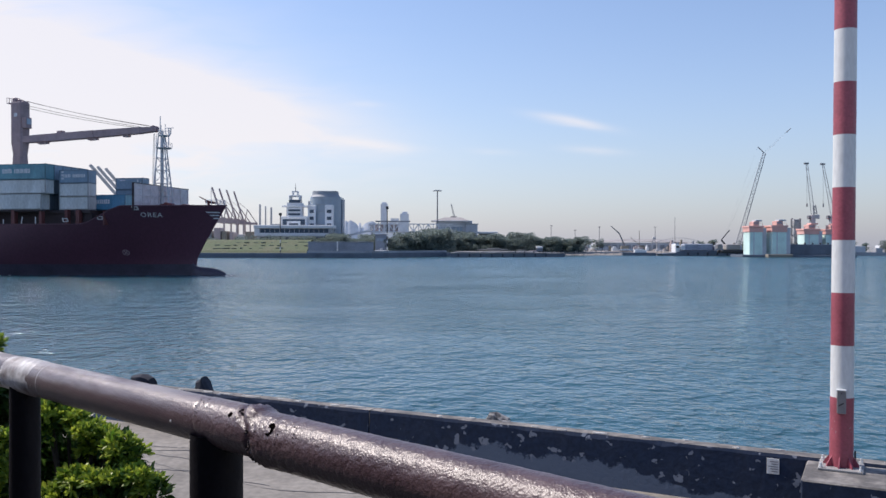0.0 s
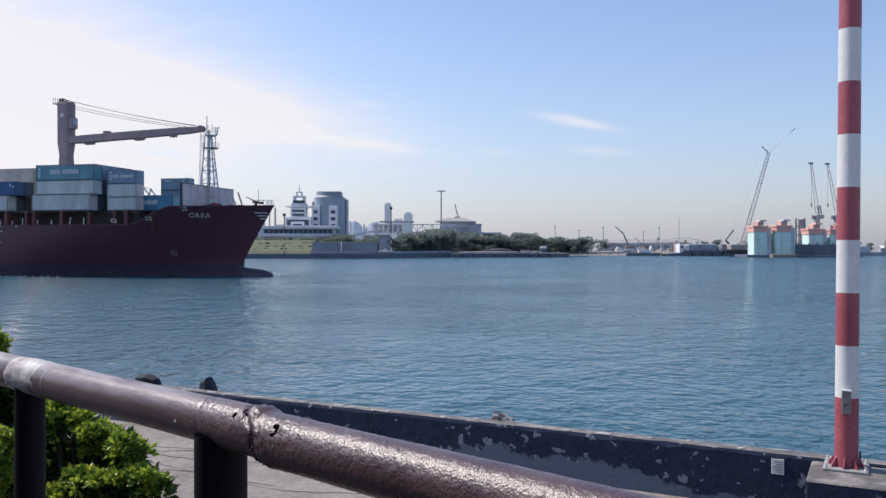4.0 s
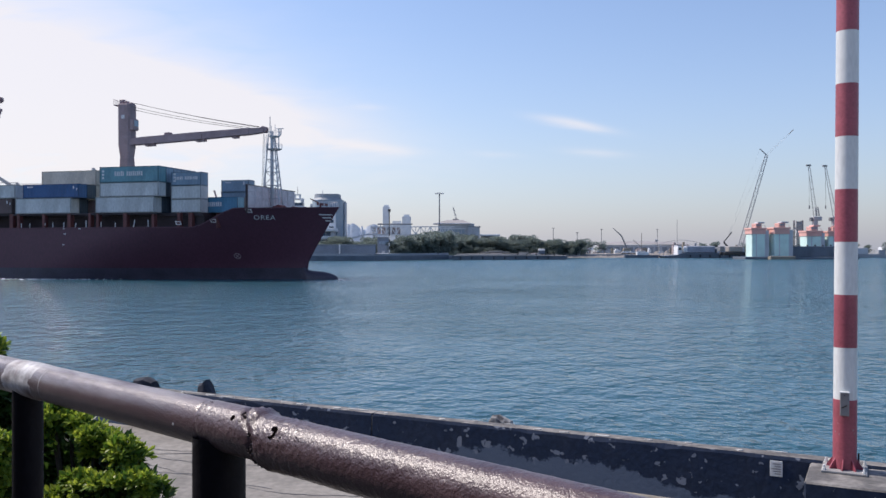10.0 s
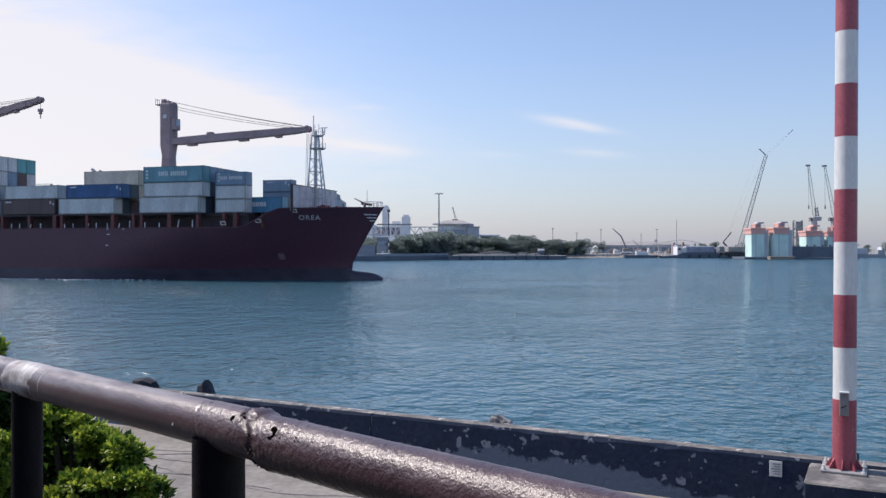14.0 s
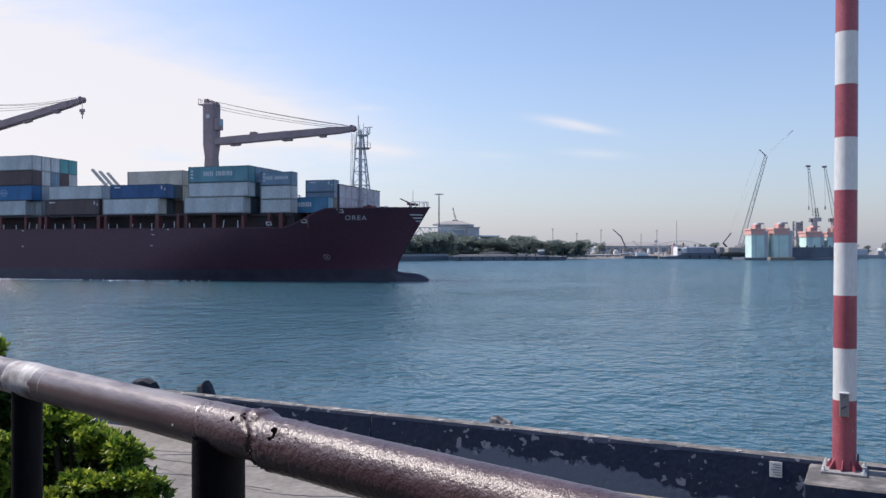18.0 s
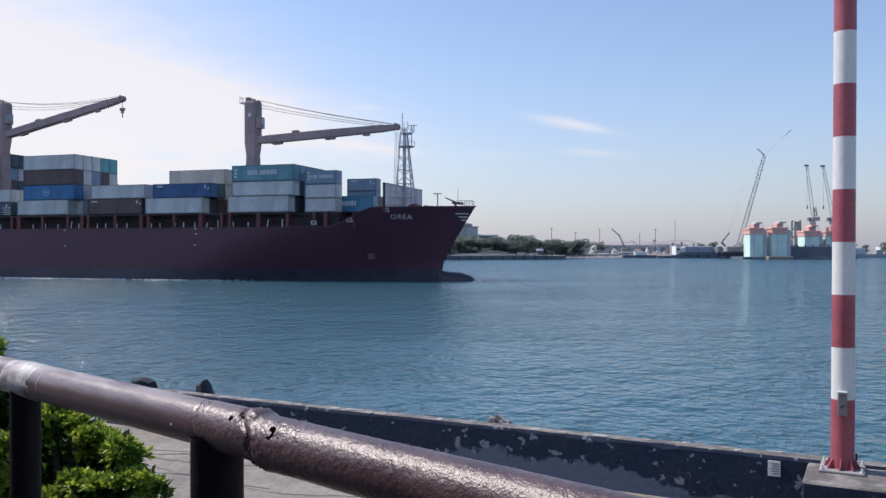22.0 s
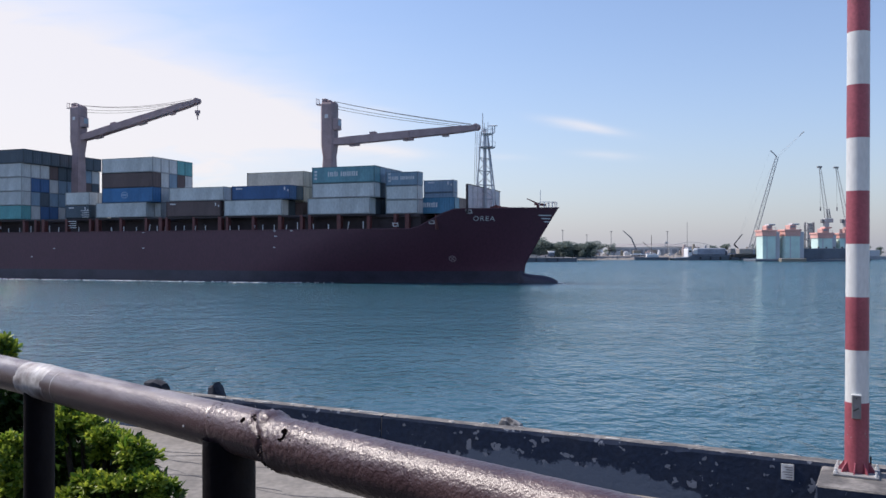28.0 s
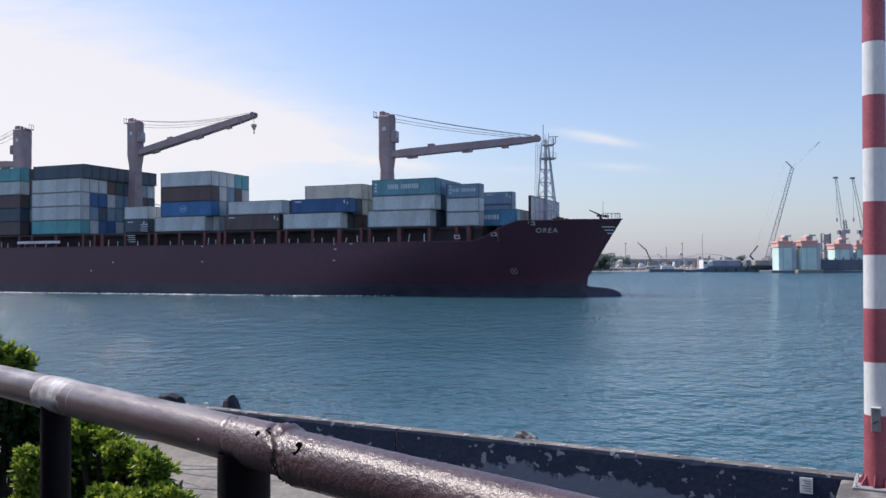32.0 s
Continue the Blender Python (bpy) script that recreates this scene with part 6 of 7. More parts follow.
def control_tower():
    """Stepped white tower with a lantern top."""
    b = thing("stepped_tower", "white stepped tower with dark window bands and open lantern", "tower")
    x, y = -74.5, 432
    part("base", boxes((x - 6.6, x + 6.6, y - 5, y + 6, 1.8, 20.0)), WHITE_WALL, b)
    part("base_cornice", boxes((x - 7.0, x + 7.0, y - 5.4, y + 6, 19.3, 20.2), bevel=0.15), WHITE_WALL, b)
    part("portal", boxes((x - 5.6, x + 5.6, y - 5.3, y - 5.0, 10.0, 18.7)), DARK_GLASS, b)
    part("portal_frame", boxes((x - 3.4, x + 3.4, y - 5.6, y - 5.3, 16.7, 17.8), (x - 3.4, x - 2.3, y - 5.6, y - 5.3, 10, 16.7), (x + 2.3, x + 3.4, y - 5.6, y - 5.3, 10, 16.7)), WHITE_WALL, b)
    part("shaft", boxes((x - 3.7, x + 3.7, y - 3.5, y + 4, 20.0, 27.1)), WHITE_WALL, b)
    for z in (20.8, 22.8, 24.8):
        part("window_band", boxes((x - 3.0, x + 3.0, y - 3.7, y - 3.45, z, z + 0.95)), DARK_GLASS, b)
    part("gallery", boxes((x - 6.2, x + 6.2, y - 4.2, y + 4.2, 25.0, 25.7), bevel=0.1), WHITE_WALL, b)
    part("upper_stage", boxes((x - 2.9, x + 2.9, y - 2.5, y + 3, 27.1, 28.7)), DARK_GLASS, b)
    for sx in (-1, 1):
        for sy in (-1, 1):
            part("lantern_post", boxes((x + sx * 2.4 - 0.45, x + sx * 2.4 + 0.45, y + sy * 2 - 0.4, y + sy * 2 + 0.4, 27.1, 31.0)), WHITE_WALL, b)
            part("finial_post", boxes((x + sx * 1.2 - 0.25, x + sx * 1.2 + 0.25, y + sy * 1.0 - 0.25, y + sy * 1.0 + 0.25, 31.0, 33.0)), WHITE_WALL, b)
    part("lantern_roof", boxes((x - 3.0, x + 3.0, y - 2.6, y + 2.6, 30.3, 31.0), bevel=0.1), WHITE_WALL, b)
    part("cap", boxes((x - 1.5, x + 1.5, y - 1.3, y + 1.3, 32.6, 33.1)), WHITE_WALL, b)
    bm = bmesh.new()
    tube(bm, (x, y, 33.0), (x, y, 37.2), 0.2, 0.06)
    part("mast", bm, GREY_STEEL, b)


def office_block():
    b = thing("office_block", "tall office block with bowed dark glass front and white pylons", "building")
    x, y = -59.9, 436
    bm = bmesh.new()
    n = 14
    lo, hi = [], []
    for k in range(n + 1):
        a = math.pi * (1.08 + 0.84 * k / n)
        px_, py = x + 8.4 * math.cos(a), y + 4 + 9.0 * math.sin(a)
        lo.append(bm.verts.new((px_, py, 1.8))), hi.append(bm.verts.new((px_, py, 30.4)))
    for k in range(n):
        bm.faces.new((lo[k], lo[k + 1], hi[k + 1], hi[k]))
    back = [bm.verts.new(p) for p in ((x + 8.2, y + 12, 1.8), (x - 8.2, y + 12, 1.8), (x + 8.2, y + 12, 30.4), (x - 8.2, y + 12, 30.4))]
    bm.faces.new(hi + [back[2], back[3]])
    bm.faces.new((lo[-1], back[0], back[2], hi[-1])), bm.faces.new((back[1], lo[0], hi[0], back[3]))
    part("glass_front", bm, GLASS, b)
    bm = bmesh.new()
    tube(bm, (x - 0.4, y + 4, 30.4), (x - 0.4, y + 4, 31.6), 7.9, 6.9, seg=32)
    tube(bm, (x - 0.4, y + 4, 31.6), (x - 0.4, y + 4, 33.4), 6.9, 6.7, seg=32)
    part("roof", bm, ROOF, b)
    part("parapet", boxes((x - 6.4, x + 5.6, y + 1, y + 8, 33.4, 33.7), bevel=0.1), ROOF, b)
    for x0, x1, h in ((-8.1, -4.1, 27.0), (0.6, 4.9, 27.3)):
        py = part("pylon", boxes((x + x0, x + x1, y - 5.6, y + 8, 1.8, h * 0.96), bevel=0.15), WHITE_WALL, b)
        for k in range(5):
            z = 8.0 + k * 3.5
            part("window", boxes((x + x0 + 1.0, x + x1 - 1.0, y - 5.75, y - 5.55, z, z + 1.7)), DARK_GLASS, py)
    for k in range(1, 8):
        part("floor_line", boxes((x - 4.0, x + 0.5, y - 5.2, y - 4.9, 5.8 + k * 3.4, 6.1 + k * 3.4)), ROOF, b)
    part("side_wing", boxes((x - 9.2, x - 8.4, y + 2, y + 9, 1.8, 28.5)), GREY_WALL, b)
    part("side_wing", boxes((x + 8.4, x + 9.0, y + 2, y + 9, 1.8, 29.5)), GREY_WALL, b)


def hip_hall():
    b = thing("harbour_hall", "grey hall with low hipped roof behind the trees", "building")
    part("wall", boxes((-3.2, 17.42, 484, 500, 1.8, 19.7)), GREY_WALL, b)
    bm = bmesh.new()
    lo = [bm.verts.new(p) for p in ((-5.6, 482, 19.8), (15.8, 482, 19.8), (15.8, 502, 19.8), (-5.6, 502, 19.8))]
    hi = [bm.verts.new(p) for p in ((2.2, 490, 21.9), (11.0, 490, 21.9), (11.0, 496, 21.9), (2.2, 496, 21.9))]
    for k in range(4):
        bm.faces.new((lo[k], lo[(k + 1) % 4], hi[(k + 1) % 4], hi[k]))
    bm.faces.new(hi)
    part("roof", bm, SHED_ROOF, b)
    part("eave", boxes((-6.0, 16.2, 481.6, 502.4, 19.35, 19.78)), WHITE_WALL, b)
    part("ridge_box", boxes((5.2, 8.6, 491, 494, 21.9, 22.6), bevel=0.1), SHED_ROOF, b)
    part("annex", boxes((13.77, 20.4, 482.2, 484, 1.8, 17.6)), GREY_WALL, b)
    part("annex_roof", boxes((13.6, 20.9, 481.8, 486, 17.6, 18.1)), ROOF, b)
    window_band(b, -1.5, 12, 484, 13.6, 16.4, 7)
    part("sill_band", boxes((-2.0, 12.6, 483.5, 484, 13.1, 13.5)), WHITE_WALL, b)
    part("lintel_band", boxes((-2.0, 12.6, 483.5, 484, 16.5, 16.9)), WHITE_WALL, b)
    d = thing("derrick", "small distant derrick crane behind the harbour hall", "crane")
    part("boom", lattice(bmesh.new(), (9.4, 560, 20.0), (6.2, 560, 33.0), 0.9, 0.5, 8, 0.09), DARK_CRANE, d)
    part("mast", lattice(bmesh.new(), (9.8, 560, 1.8), (9.8, 560, 24.0), 1.4, 1.2, 10, 0.1), DARK_CRANE, d)
    part("cab", boxes((8.9, 11.6, 559, 561, 19.0, 21.4), bevel=0.1), DARK_CRANE, d)
    b = thing("pavilion", "small flat-roofed tan pavilion behind the trees", "building")
    part("wall", boxes((21.5, 29.6, 486, 494, 1.8, 12.5)), CAP, b)
    part("roof", boxes((20.2, 32.2, 485, 495, 12.5, 13.6), bevel=0.2), WHITE_WALL, b)


def truss_bridge():
    b = thing("truss_walkway", "white steel truss walkway with dark roof", "bridge")
    z0, z1, y = 12.93, 16.94, 450
    x0, x1, n = -38.43, 6.0, 17
    part("deck", boxes((x0, x1, y - 1.5, y + 1.5, z0 - 0.5, z0)), WHITE_WALL, b)
    for z in (z0, z1):
        bm = bmesh.new()
        beam(bm, (x0, y - 1.6, z), (x1, y - 1.6, z), 0.5, 0.5)
        part("chord", bm, WHITE_WALL, b)
    w = (x1 - x0) / n
    for k in range(n):
        bm = bmesh.new()
        a, c = (z0, z1) if k % 2 else (z1, z0)
        beam(bm, (x0 + k * w, y - 1.6, a), (x0 + (k + 1) * w, y - 1.6, c), 0.45, 0.45)
        beam(bm, (x0 + k * w, y - 1.6, z0), (x0 + k * w, y - 1.6, z1), 0.35, 0.35)
        part("brace", bm, WHITE_WALL, b)
    for k in range(6):
        part("glazing_panel", boxes((x0 + k * w + 0.4, x0 + (k + 1) * w - 0.4, y + 0.4, y + 0.5, z0 + 0.2, z1 - 0.3)), STS_RED if k % 3 else GREY_WALL, b)
    part("canopy", boxes((-35.09, -16.7, y - 2.2, y + 2.2, 18.05, 18.72), bevel=0.1), ROOF, b)
    for x in (-33.5, -25.5, -18):
        part("canopy_post", boxes((x - 0.2, x + 0.2, y - 1.9, y - 1.5, z1, 18.05)), WHITE_WALL, b)
    for x in (-37, -25, -11):
        part("pier", boxes((x - 0.5, x + 0.5, y - 0.6, y + 0.6, 1.8, z0 - 0.5)), GREY_WALL, b)
    bm = bmesh.new()
    beam(bm, (-56, y, 9.4), (-38.4, y, 13.37), 2.2, 1.0)
    part("ramp", bm, WHITE_WALL, b)
    part("ramp_pier", boxes((-49, -48.4, y - 0.4, y + 0.4, 1.8, 10.6)), WHITE_WALL, b)


def beacon(x, y, top, band=1.6):
    b = thing("beacon_pole", "slim channel beacon pole in black and white bands", "beacon", Matrix.Translation((x, y, 1.8)), "shore beacons")
    z, k = 0.0, 0
    while z < top - 1.8:
        bm = bmesh.new()
        tube(bm, (0, 0, z), (0, 0, min(z + band, top - 1.8)), 0.22, seg=10)
        part("band", bm, BLACK if k % 2 == 0 or z > top * 0.45 else POLE_WHITE, b)
        z, k = z + band, k + 1
    part("beacon_lamp", boxes((-0.6, 0.6, -0.6, 0.6, top - 1.8, top - 0.6), bevel=0.1), BLACK, b)


def high_mast():
    b = thing("high_mast_light", "tall lighting mast with a ring of floodlights", "street lamp", Matrix.Translation((-2.33, 452, 1.8)) @ Matrix.Scale(1.15, 4))
    bm = bmesh.new()
    tube(bm, (0, 0, 0), (0, 0, 29.0), 0.42, 0.25, seg=10)
    part("mast", bm, GREY_STEEL, b)
    bm = bmesh.new()
    tube(bm, (0, 0, 28.6), (0, 0, 29.0), 1.5, seg=12)
    part("head_ring", bm, GREY_STEEL, b)
    for k in range(8):
        a = k * math.tau / 8
        part("floodlight", boxes((1.7 * math.cos(a) - 0.4, 1.7 * math.cos(a) + 0.4, 1.7 * math.sin(a) - 0.4, 1.7 * math.sin(a) + 0.4, 28.45, 28.9), bevel=0.08), LIGHT_GLASS, b)


terminal(), control_tower(), office_block(), hip_hall(), truss_bridge(), high_mast()
beacon(-72.7, 382, 19.0)
beacon(-25.2, 392, 22.5)


def small_hut():
    b = thing("quay_shelter", "low white shelter on the far quay's edge", "shelter")
    part("roof", boxes((-31.2, -24.6, 393, 397, 2.9, 3.3), bevel=0.12), WHITE_WALL, b)
    for x in (-30.6, -28, -25.4):
        part("post", boxes((x - 0.15, x + 0.15, 394.8, 395.1, 1.7, 2.9)), GREY_WALL, b)
    part("bench", boxes((-30, -26, 395.3, 396.4, 1.7, 2.2), bevel=0.05), GREY_WALL, b)
    b = thing("pump_house", "tall plain blue-grey pump house beside the beacon", "building")
    part("wall", boxes((-31.4, -25.8, 401, 406, 1.8, 10.6), bevel=0.08), SLATE, b)
    part("roof", boxes((-31.7, -25.5, 400.7, 406.3, 10.6, 11.0)), SHORE, b)
    part("door", boxes((-29.4, -27.9, 400.9, 401.02, 1.8, 4.4)), GREY_WALL, b)
    window_band(b, -30.8, -26.4, 401, 7.6, 9.0, 3)


small_hut()


def make_trees():
    rng = np.random.default_rng(31)
    protos = []
    for v in range(5):
        t = thing("tree", "dense dark green broadleaf tree on the far shore", "tree", None, "shore trees")
        n = 16
        c = [(rng.uniform(-3.6, 3.6), rng.uniform(-2.6, 2.6), rng.uniform(1.4, 8.4)) for _ in range(n)] + [(0, 0, 7.6)]
        r = [(rng.uniform(1.0, 2.1),) * 2 + (rng.uniform(0.8, 1.5),) for _ in range(n + 1)]
        vv, ff = leaves(rng, c, r, 2600, 0.62, 0.9)
        raw("crown", vv, ff, HAZED_TREE_LEAF, t)
        bm = bmesh.new()
        tube(bm, (0, 0, -0.2), (0.1, 0, 4.2), 0.34, 0.2, seg=8)
        for p in c:
            tube(bm, (0.1, 0, 3.4), p, 0.13, 0.05, seg=5)
        part("trunk", bm, BARK, t)
        protos.append(t)
    used = set()
    pr = random.Random(2)
    def put(x, y, s):
        k = pr.randrange(5)
        m = Matrix.Translation((x, y, 1.8)) @ Matrix.Rotation(pr.uniform(0, 6.28), 4, "Z")
        if k in used:
            protos[k].scale = (1, 1, 1)
            ob = copy_thing(protos[k], m)
        else:
            used.add(k)
            ob = protos[k]
            ob.matrix_basis = m
        ob.scale = (s * pr.uniform(0.95, 1.2), s * pr.uniform(0.95, 1.2), s)
    x = -52.0
    while x < 80:
        # the wood is tallest about the walkway's end and lower to the east
        h = 0.8 if x < -22 else 1.08 if x < 5 else 0.86 if x < 24 else 0.9 - 0.004 * (x - 24)
        h *= 1 + 0.2 * noise.noise(Vector((x * 0.16, 3, 0)))
        base = 412 if x < -24 else 387 + (x + 31) * 1.7 if x < 3 else 463 + 0.25 * (x - 3)
        put(x, base + pr.uniform(-2, 3) + 2, h * base / 405 * pr.uniform(0.68, 1.1))
        put(x + 1.3, base + 9 + pr.uniform(-2, 2), h * base / 405 * pr.choice((0.75, 0.9, 1.0, 1.05, 1.22)))
        if pr.random() < 0.6:
            put(x + 0.6, base - 2 + pr.uniform(-1, 1), h * 0.6 * pr.uniform(0.7, 1.1))
        x += pr.uniform(2.4, 3.8)
    for k in range(26):
        put(-146 + k * 3.9 + pr.uniform(-1, 1), 409 + pr.uniform(-2, 3), pr.uniform(0.6, 0.88))
    for x in (88, 96, 150, 158, 166, 186, 193, 241, 252, 262, 272):
        put(x, 520 + pr.uniform(-4, 10), 0.8 * pr.uniform(0.7, 1.1))
    # undergrowth at the trees' feet
    c = [(float(x), (386 + (x + 31) * 1.7 if x < 3 else 461 + 0.25 * (x - 3)) + math.sin(x), 2.8) for x in np.arange(-24, 66, 1.4)]
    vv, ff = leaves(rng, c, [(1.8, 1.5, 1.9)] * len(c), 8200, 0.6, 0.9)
    tagged(raw("undergrowth", vv, ff, HAZED_TREE_LEAF), "dense dark green undergrowth below the trees", "bushes", kind="stuff")


make_trees()


def gantry_crane(x, y, s, paint, boom_angle, lean=-1):
    """Ship-to-shore gantry crane with its boom raised."""
    b = thing("gantry_crane", "distant container gantry crane with raised boom", "crane", Matrix.Translation((x, y, 1.8)) @ pose(0, 0, 0, 0, 0, 12), "gantry cranes")
    for sx in (-8, 8):
        for sy in (-7, 7):
            part("leg", boxes((sx * s - 0.8 * s, sx * s + 0.8 * s, sy * s - 0.8 * s, sy * s + 0.8 * s, 0, 34 * s)), paint, b)
    part("portal_beam", boxes((-9 * s, 9 * s, -8 * s, -6.6 * s, 14 * s, 16 * s), (-9 * s, 9 * s, 6.6 * s, 8 * s, 14 * s, 16 * s)), paint, b)
    part("main_girder", boxes((-22 * s, 9 * s, -2.5 * s, 2.5 * s, 33 * s, 36 * s)), paint, b)
    part("machinery_house", boxes((-16 * s, -6 * s, -3 * s, 3 * s, 36 * s, 40 * s)), paint, b)
    a = radians(boom_angle)
    hinge = Vector((lean * 9 * s, 0, 35 * s))
    tip = hinge + Vector((lean * math.cos(a), 0, math.sin(a))) * 46 * s
    for j in (-2, 2):
        bm = bmesh.new()
        beam(bm, hinge + Vector((0, j * s, 0)), tip + Vector((0, j * s, 0)), 1.2 * s, 2.2 * s)
        part("boom_girder", bm, paint, b)
    bm = bmesh.new()
    for k in range(9):
        p = hinge.lerp(tip, k / 8)
        beam(bm, p + Vector((0, -2 * s, 0)), p + Vector((0, 2 * s, 0)), 0.8 * s, 0.8 * s)
    part("boom_cross_beam", bm, paint, b)
    apex = Vector((lean * 5 * s, 0, 54 * s))
    for p in ((lean * 9 * s, 0, 35 * s), (-lean * 8 * s, 0, 35 * s)):
        bm = bmesh.new()
        beam(bm, p, apex, 1.2 * s, 1.2 * s)
        part("apex_leg", bm, paint, b)
    part("stay", tubes([(apex, hinge.lerp(tip, 0.7))], 0.3 * s, 4), paint, b)


for gx, gy, gs, gp, ga in ((-228.2, 640, 0.9, STS, 50), (-228.7, 655, 0.9, STS, 50), (-228.6, 670, 0.9, STS, 50), (-322, 650, 1.0, STS, 34), (-300, 660, 1.0, STS, 34),
                           (-224.2, 900, 0.82, STS_RED, 72), (-220.6, 915, 0.815, STS_RED, 72), (-216.7, 930, 0.81, STS_RED, 72), (-212.6, 945, 0.8, STS_RED, 72)):
    gantry_crane(gx, gy, gs, gp, ga)


def distance():
    for x, w, top, y in ((-194, 1.6, 49, 905), (-188, 1.2, 47, 905), (-182, 1.6, 46, 905), (-164.5, 2.2, 45, 905), (-161, 2.2, 45, 905)):
        bm = bmesh.new()
        tube(bm, (x, y, 1.8), (x, y, top), w * 0.8, w * 0.6, seg=12)
        tagged(part("chimney", bm, STS), "slim distant chimney in the haze", "chimney", "distant chimneys")
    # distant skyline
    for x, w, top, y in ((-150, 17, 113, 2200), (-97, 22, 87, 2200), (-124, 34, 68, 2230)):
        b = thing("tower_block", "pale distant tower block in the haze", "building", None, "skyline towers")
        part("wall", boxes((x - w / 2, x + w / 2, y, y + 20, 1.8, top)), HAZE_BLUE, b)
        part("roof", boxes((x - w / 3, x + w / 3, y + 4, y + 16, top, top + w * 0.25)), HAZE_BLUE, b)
    rng = random.Random(17)
    bm = bmesh.new()
    prev = None
    for k in range(201):
        x = -420 + k * 2.0
        z = 16 + sum(h * max(0.0, 1 - abs((x + c) / w) ** 2.4) ** 0.7 for c, w, h in ((330, 60, 40), (258, 28, 60), (203, 36, 58))) + 5 * noise.noise(Vector((x * 0.05, 0, 0)))
        q = (bm.verts.new((x, 2400, 1.8)), bm.verts.new((x, 2430, z)), bm.verts.new((x, 2600, 1.8)))
        if prev:
            bm.faces.new((prev[0], q[0], q[1], prev[1])), bm.faces.new((prev[1], q[1], q[2], prev[2]))
        prev = q
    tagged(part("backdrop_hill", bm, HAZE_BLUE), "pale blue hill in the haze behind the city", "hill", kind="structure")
    # red-brown container yard and low sheds behind the grass bank
    for k in range(16):
        x = -210 + k * 7.5
        ob = part("yard_stack", boxes((x, x + 6.8, 700, 712, 1.8, rng.uniform(7, 14)), bevel=0.1), rng.choice((STS_RED, MAROON, STS)))
        tagged(ob, "distant stack of containers in the yard", "container", "yard stacks")
    for k in range(9):
        x = -126 + k * 4.1
        ob = part("quay_shed", boxes((x, x + rng.uniform(1.8, 3.8), 438, 446, 1.8, rng.uniform(10, 15)), bevel=0.15), rng.choice((STS_RED, STS, CAP, GREY_STEEL)))
        tagged(ob, "small brown-grey quay structure behind the bank", "shed", "quay sheds")


distance()


# ---- right-hand shore: docks, cranes, barges ----
def dock_tower(x, y, w, z0, z1, zr, boxed=True):
    b = thing("floating_dock_tower", "mint-green dock tower with coral red top", "dock tower", None, "dock towers")
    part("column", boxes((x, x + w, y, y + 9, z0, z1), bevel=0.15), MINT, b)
    # grey block: the tower's shaded right side put into the colour
    part("shaded_side", boxes((x + w, x + w + 2.2, y + 0.5, y + 8.5, z0, zr - 1.2)), GREY_WALL, b)
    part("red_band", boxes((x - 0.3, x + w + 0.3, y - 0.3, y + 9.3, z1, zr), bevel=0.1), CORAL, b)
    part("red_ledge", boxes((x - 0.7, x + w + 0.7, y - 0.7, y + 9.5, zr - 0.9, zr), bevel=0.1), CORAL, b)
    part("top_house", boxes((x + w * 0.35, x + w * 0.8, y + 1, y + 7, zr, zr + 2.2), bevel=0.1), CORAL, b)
    part("bridge_wing", boxes((x + w * 0.5, x + w * 1.0, y + 0.5, y + 6, zr + 2.2, zr + 3.0), bevel=0.1), GREY_WALL if boxed else CORAL, b)
    part("window", boxes((x + w * 0.4, x + w * 0.75, y + 0.85, y + 1.0, zr + 0.9, zr + 1.7)), GLASS, b)
    for k in range(4):
        bm = tubes([((x + w * k / 3, y, zr), (x + w * k / 3, y, zr + 1.2))], 0.1, 5)
        part("rail_post", bm, CORAL, b)
    bm = bmesh.new()
    beam(bm, (x, y, zr + 1.2), (x + w, y, zr + 1.2), 0.12, 0.12)
    part("rail_bar", bm, CORAL, b)
    part("fender_strip", boxes((x + w * 0.3, x + w * 0.36, y - 0.15, y, z0, z1)), GREY_WALL, b)


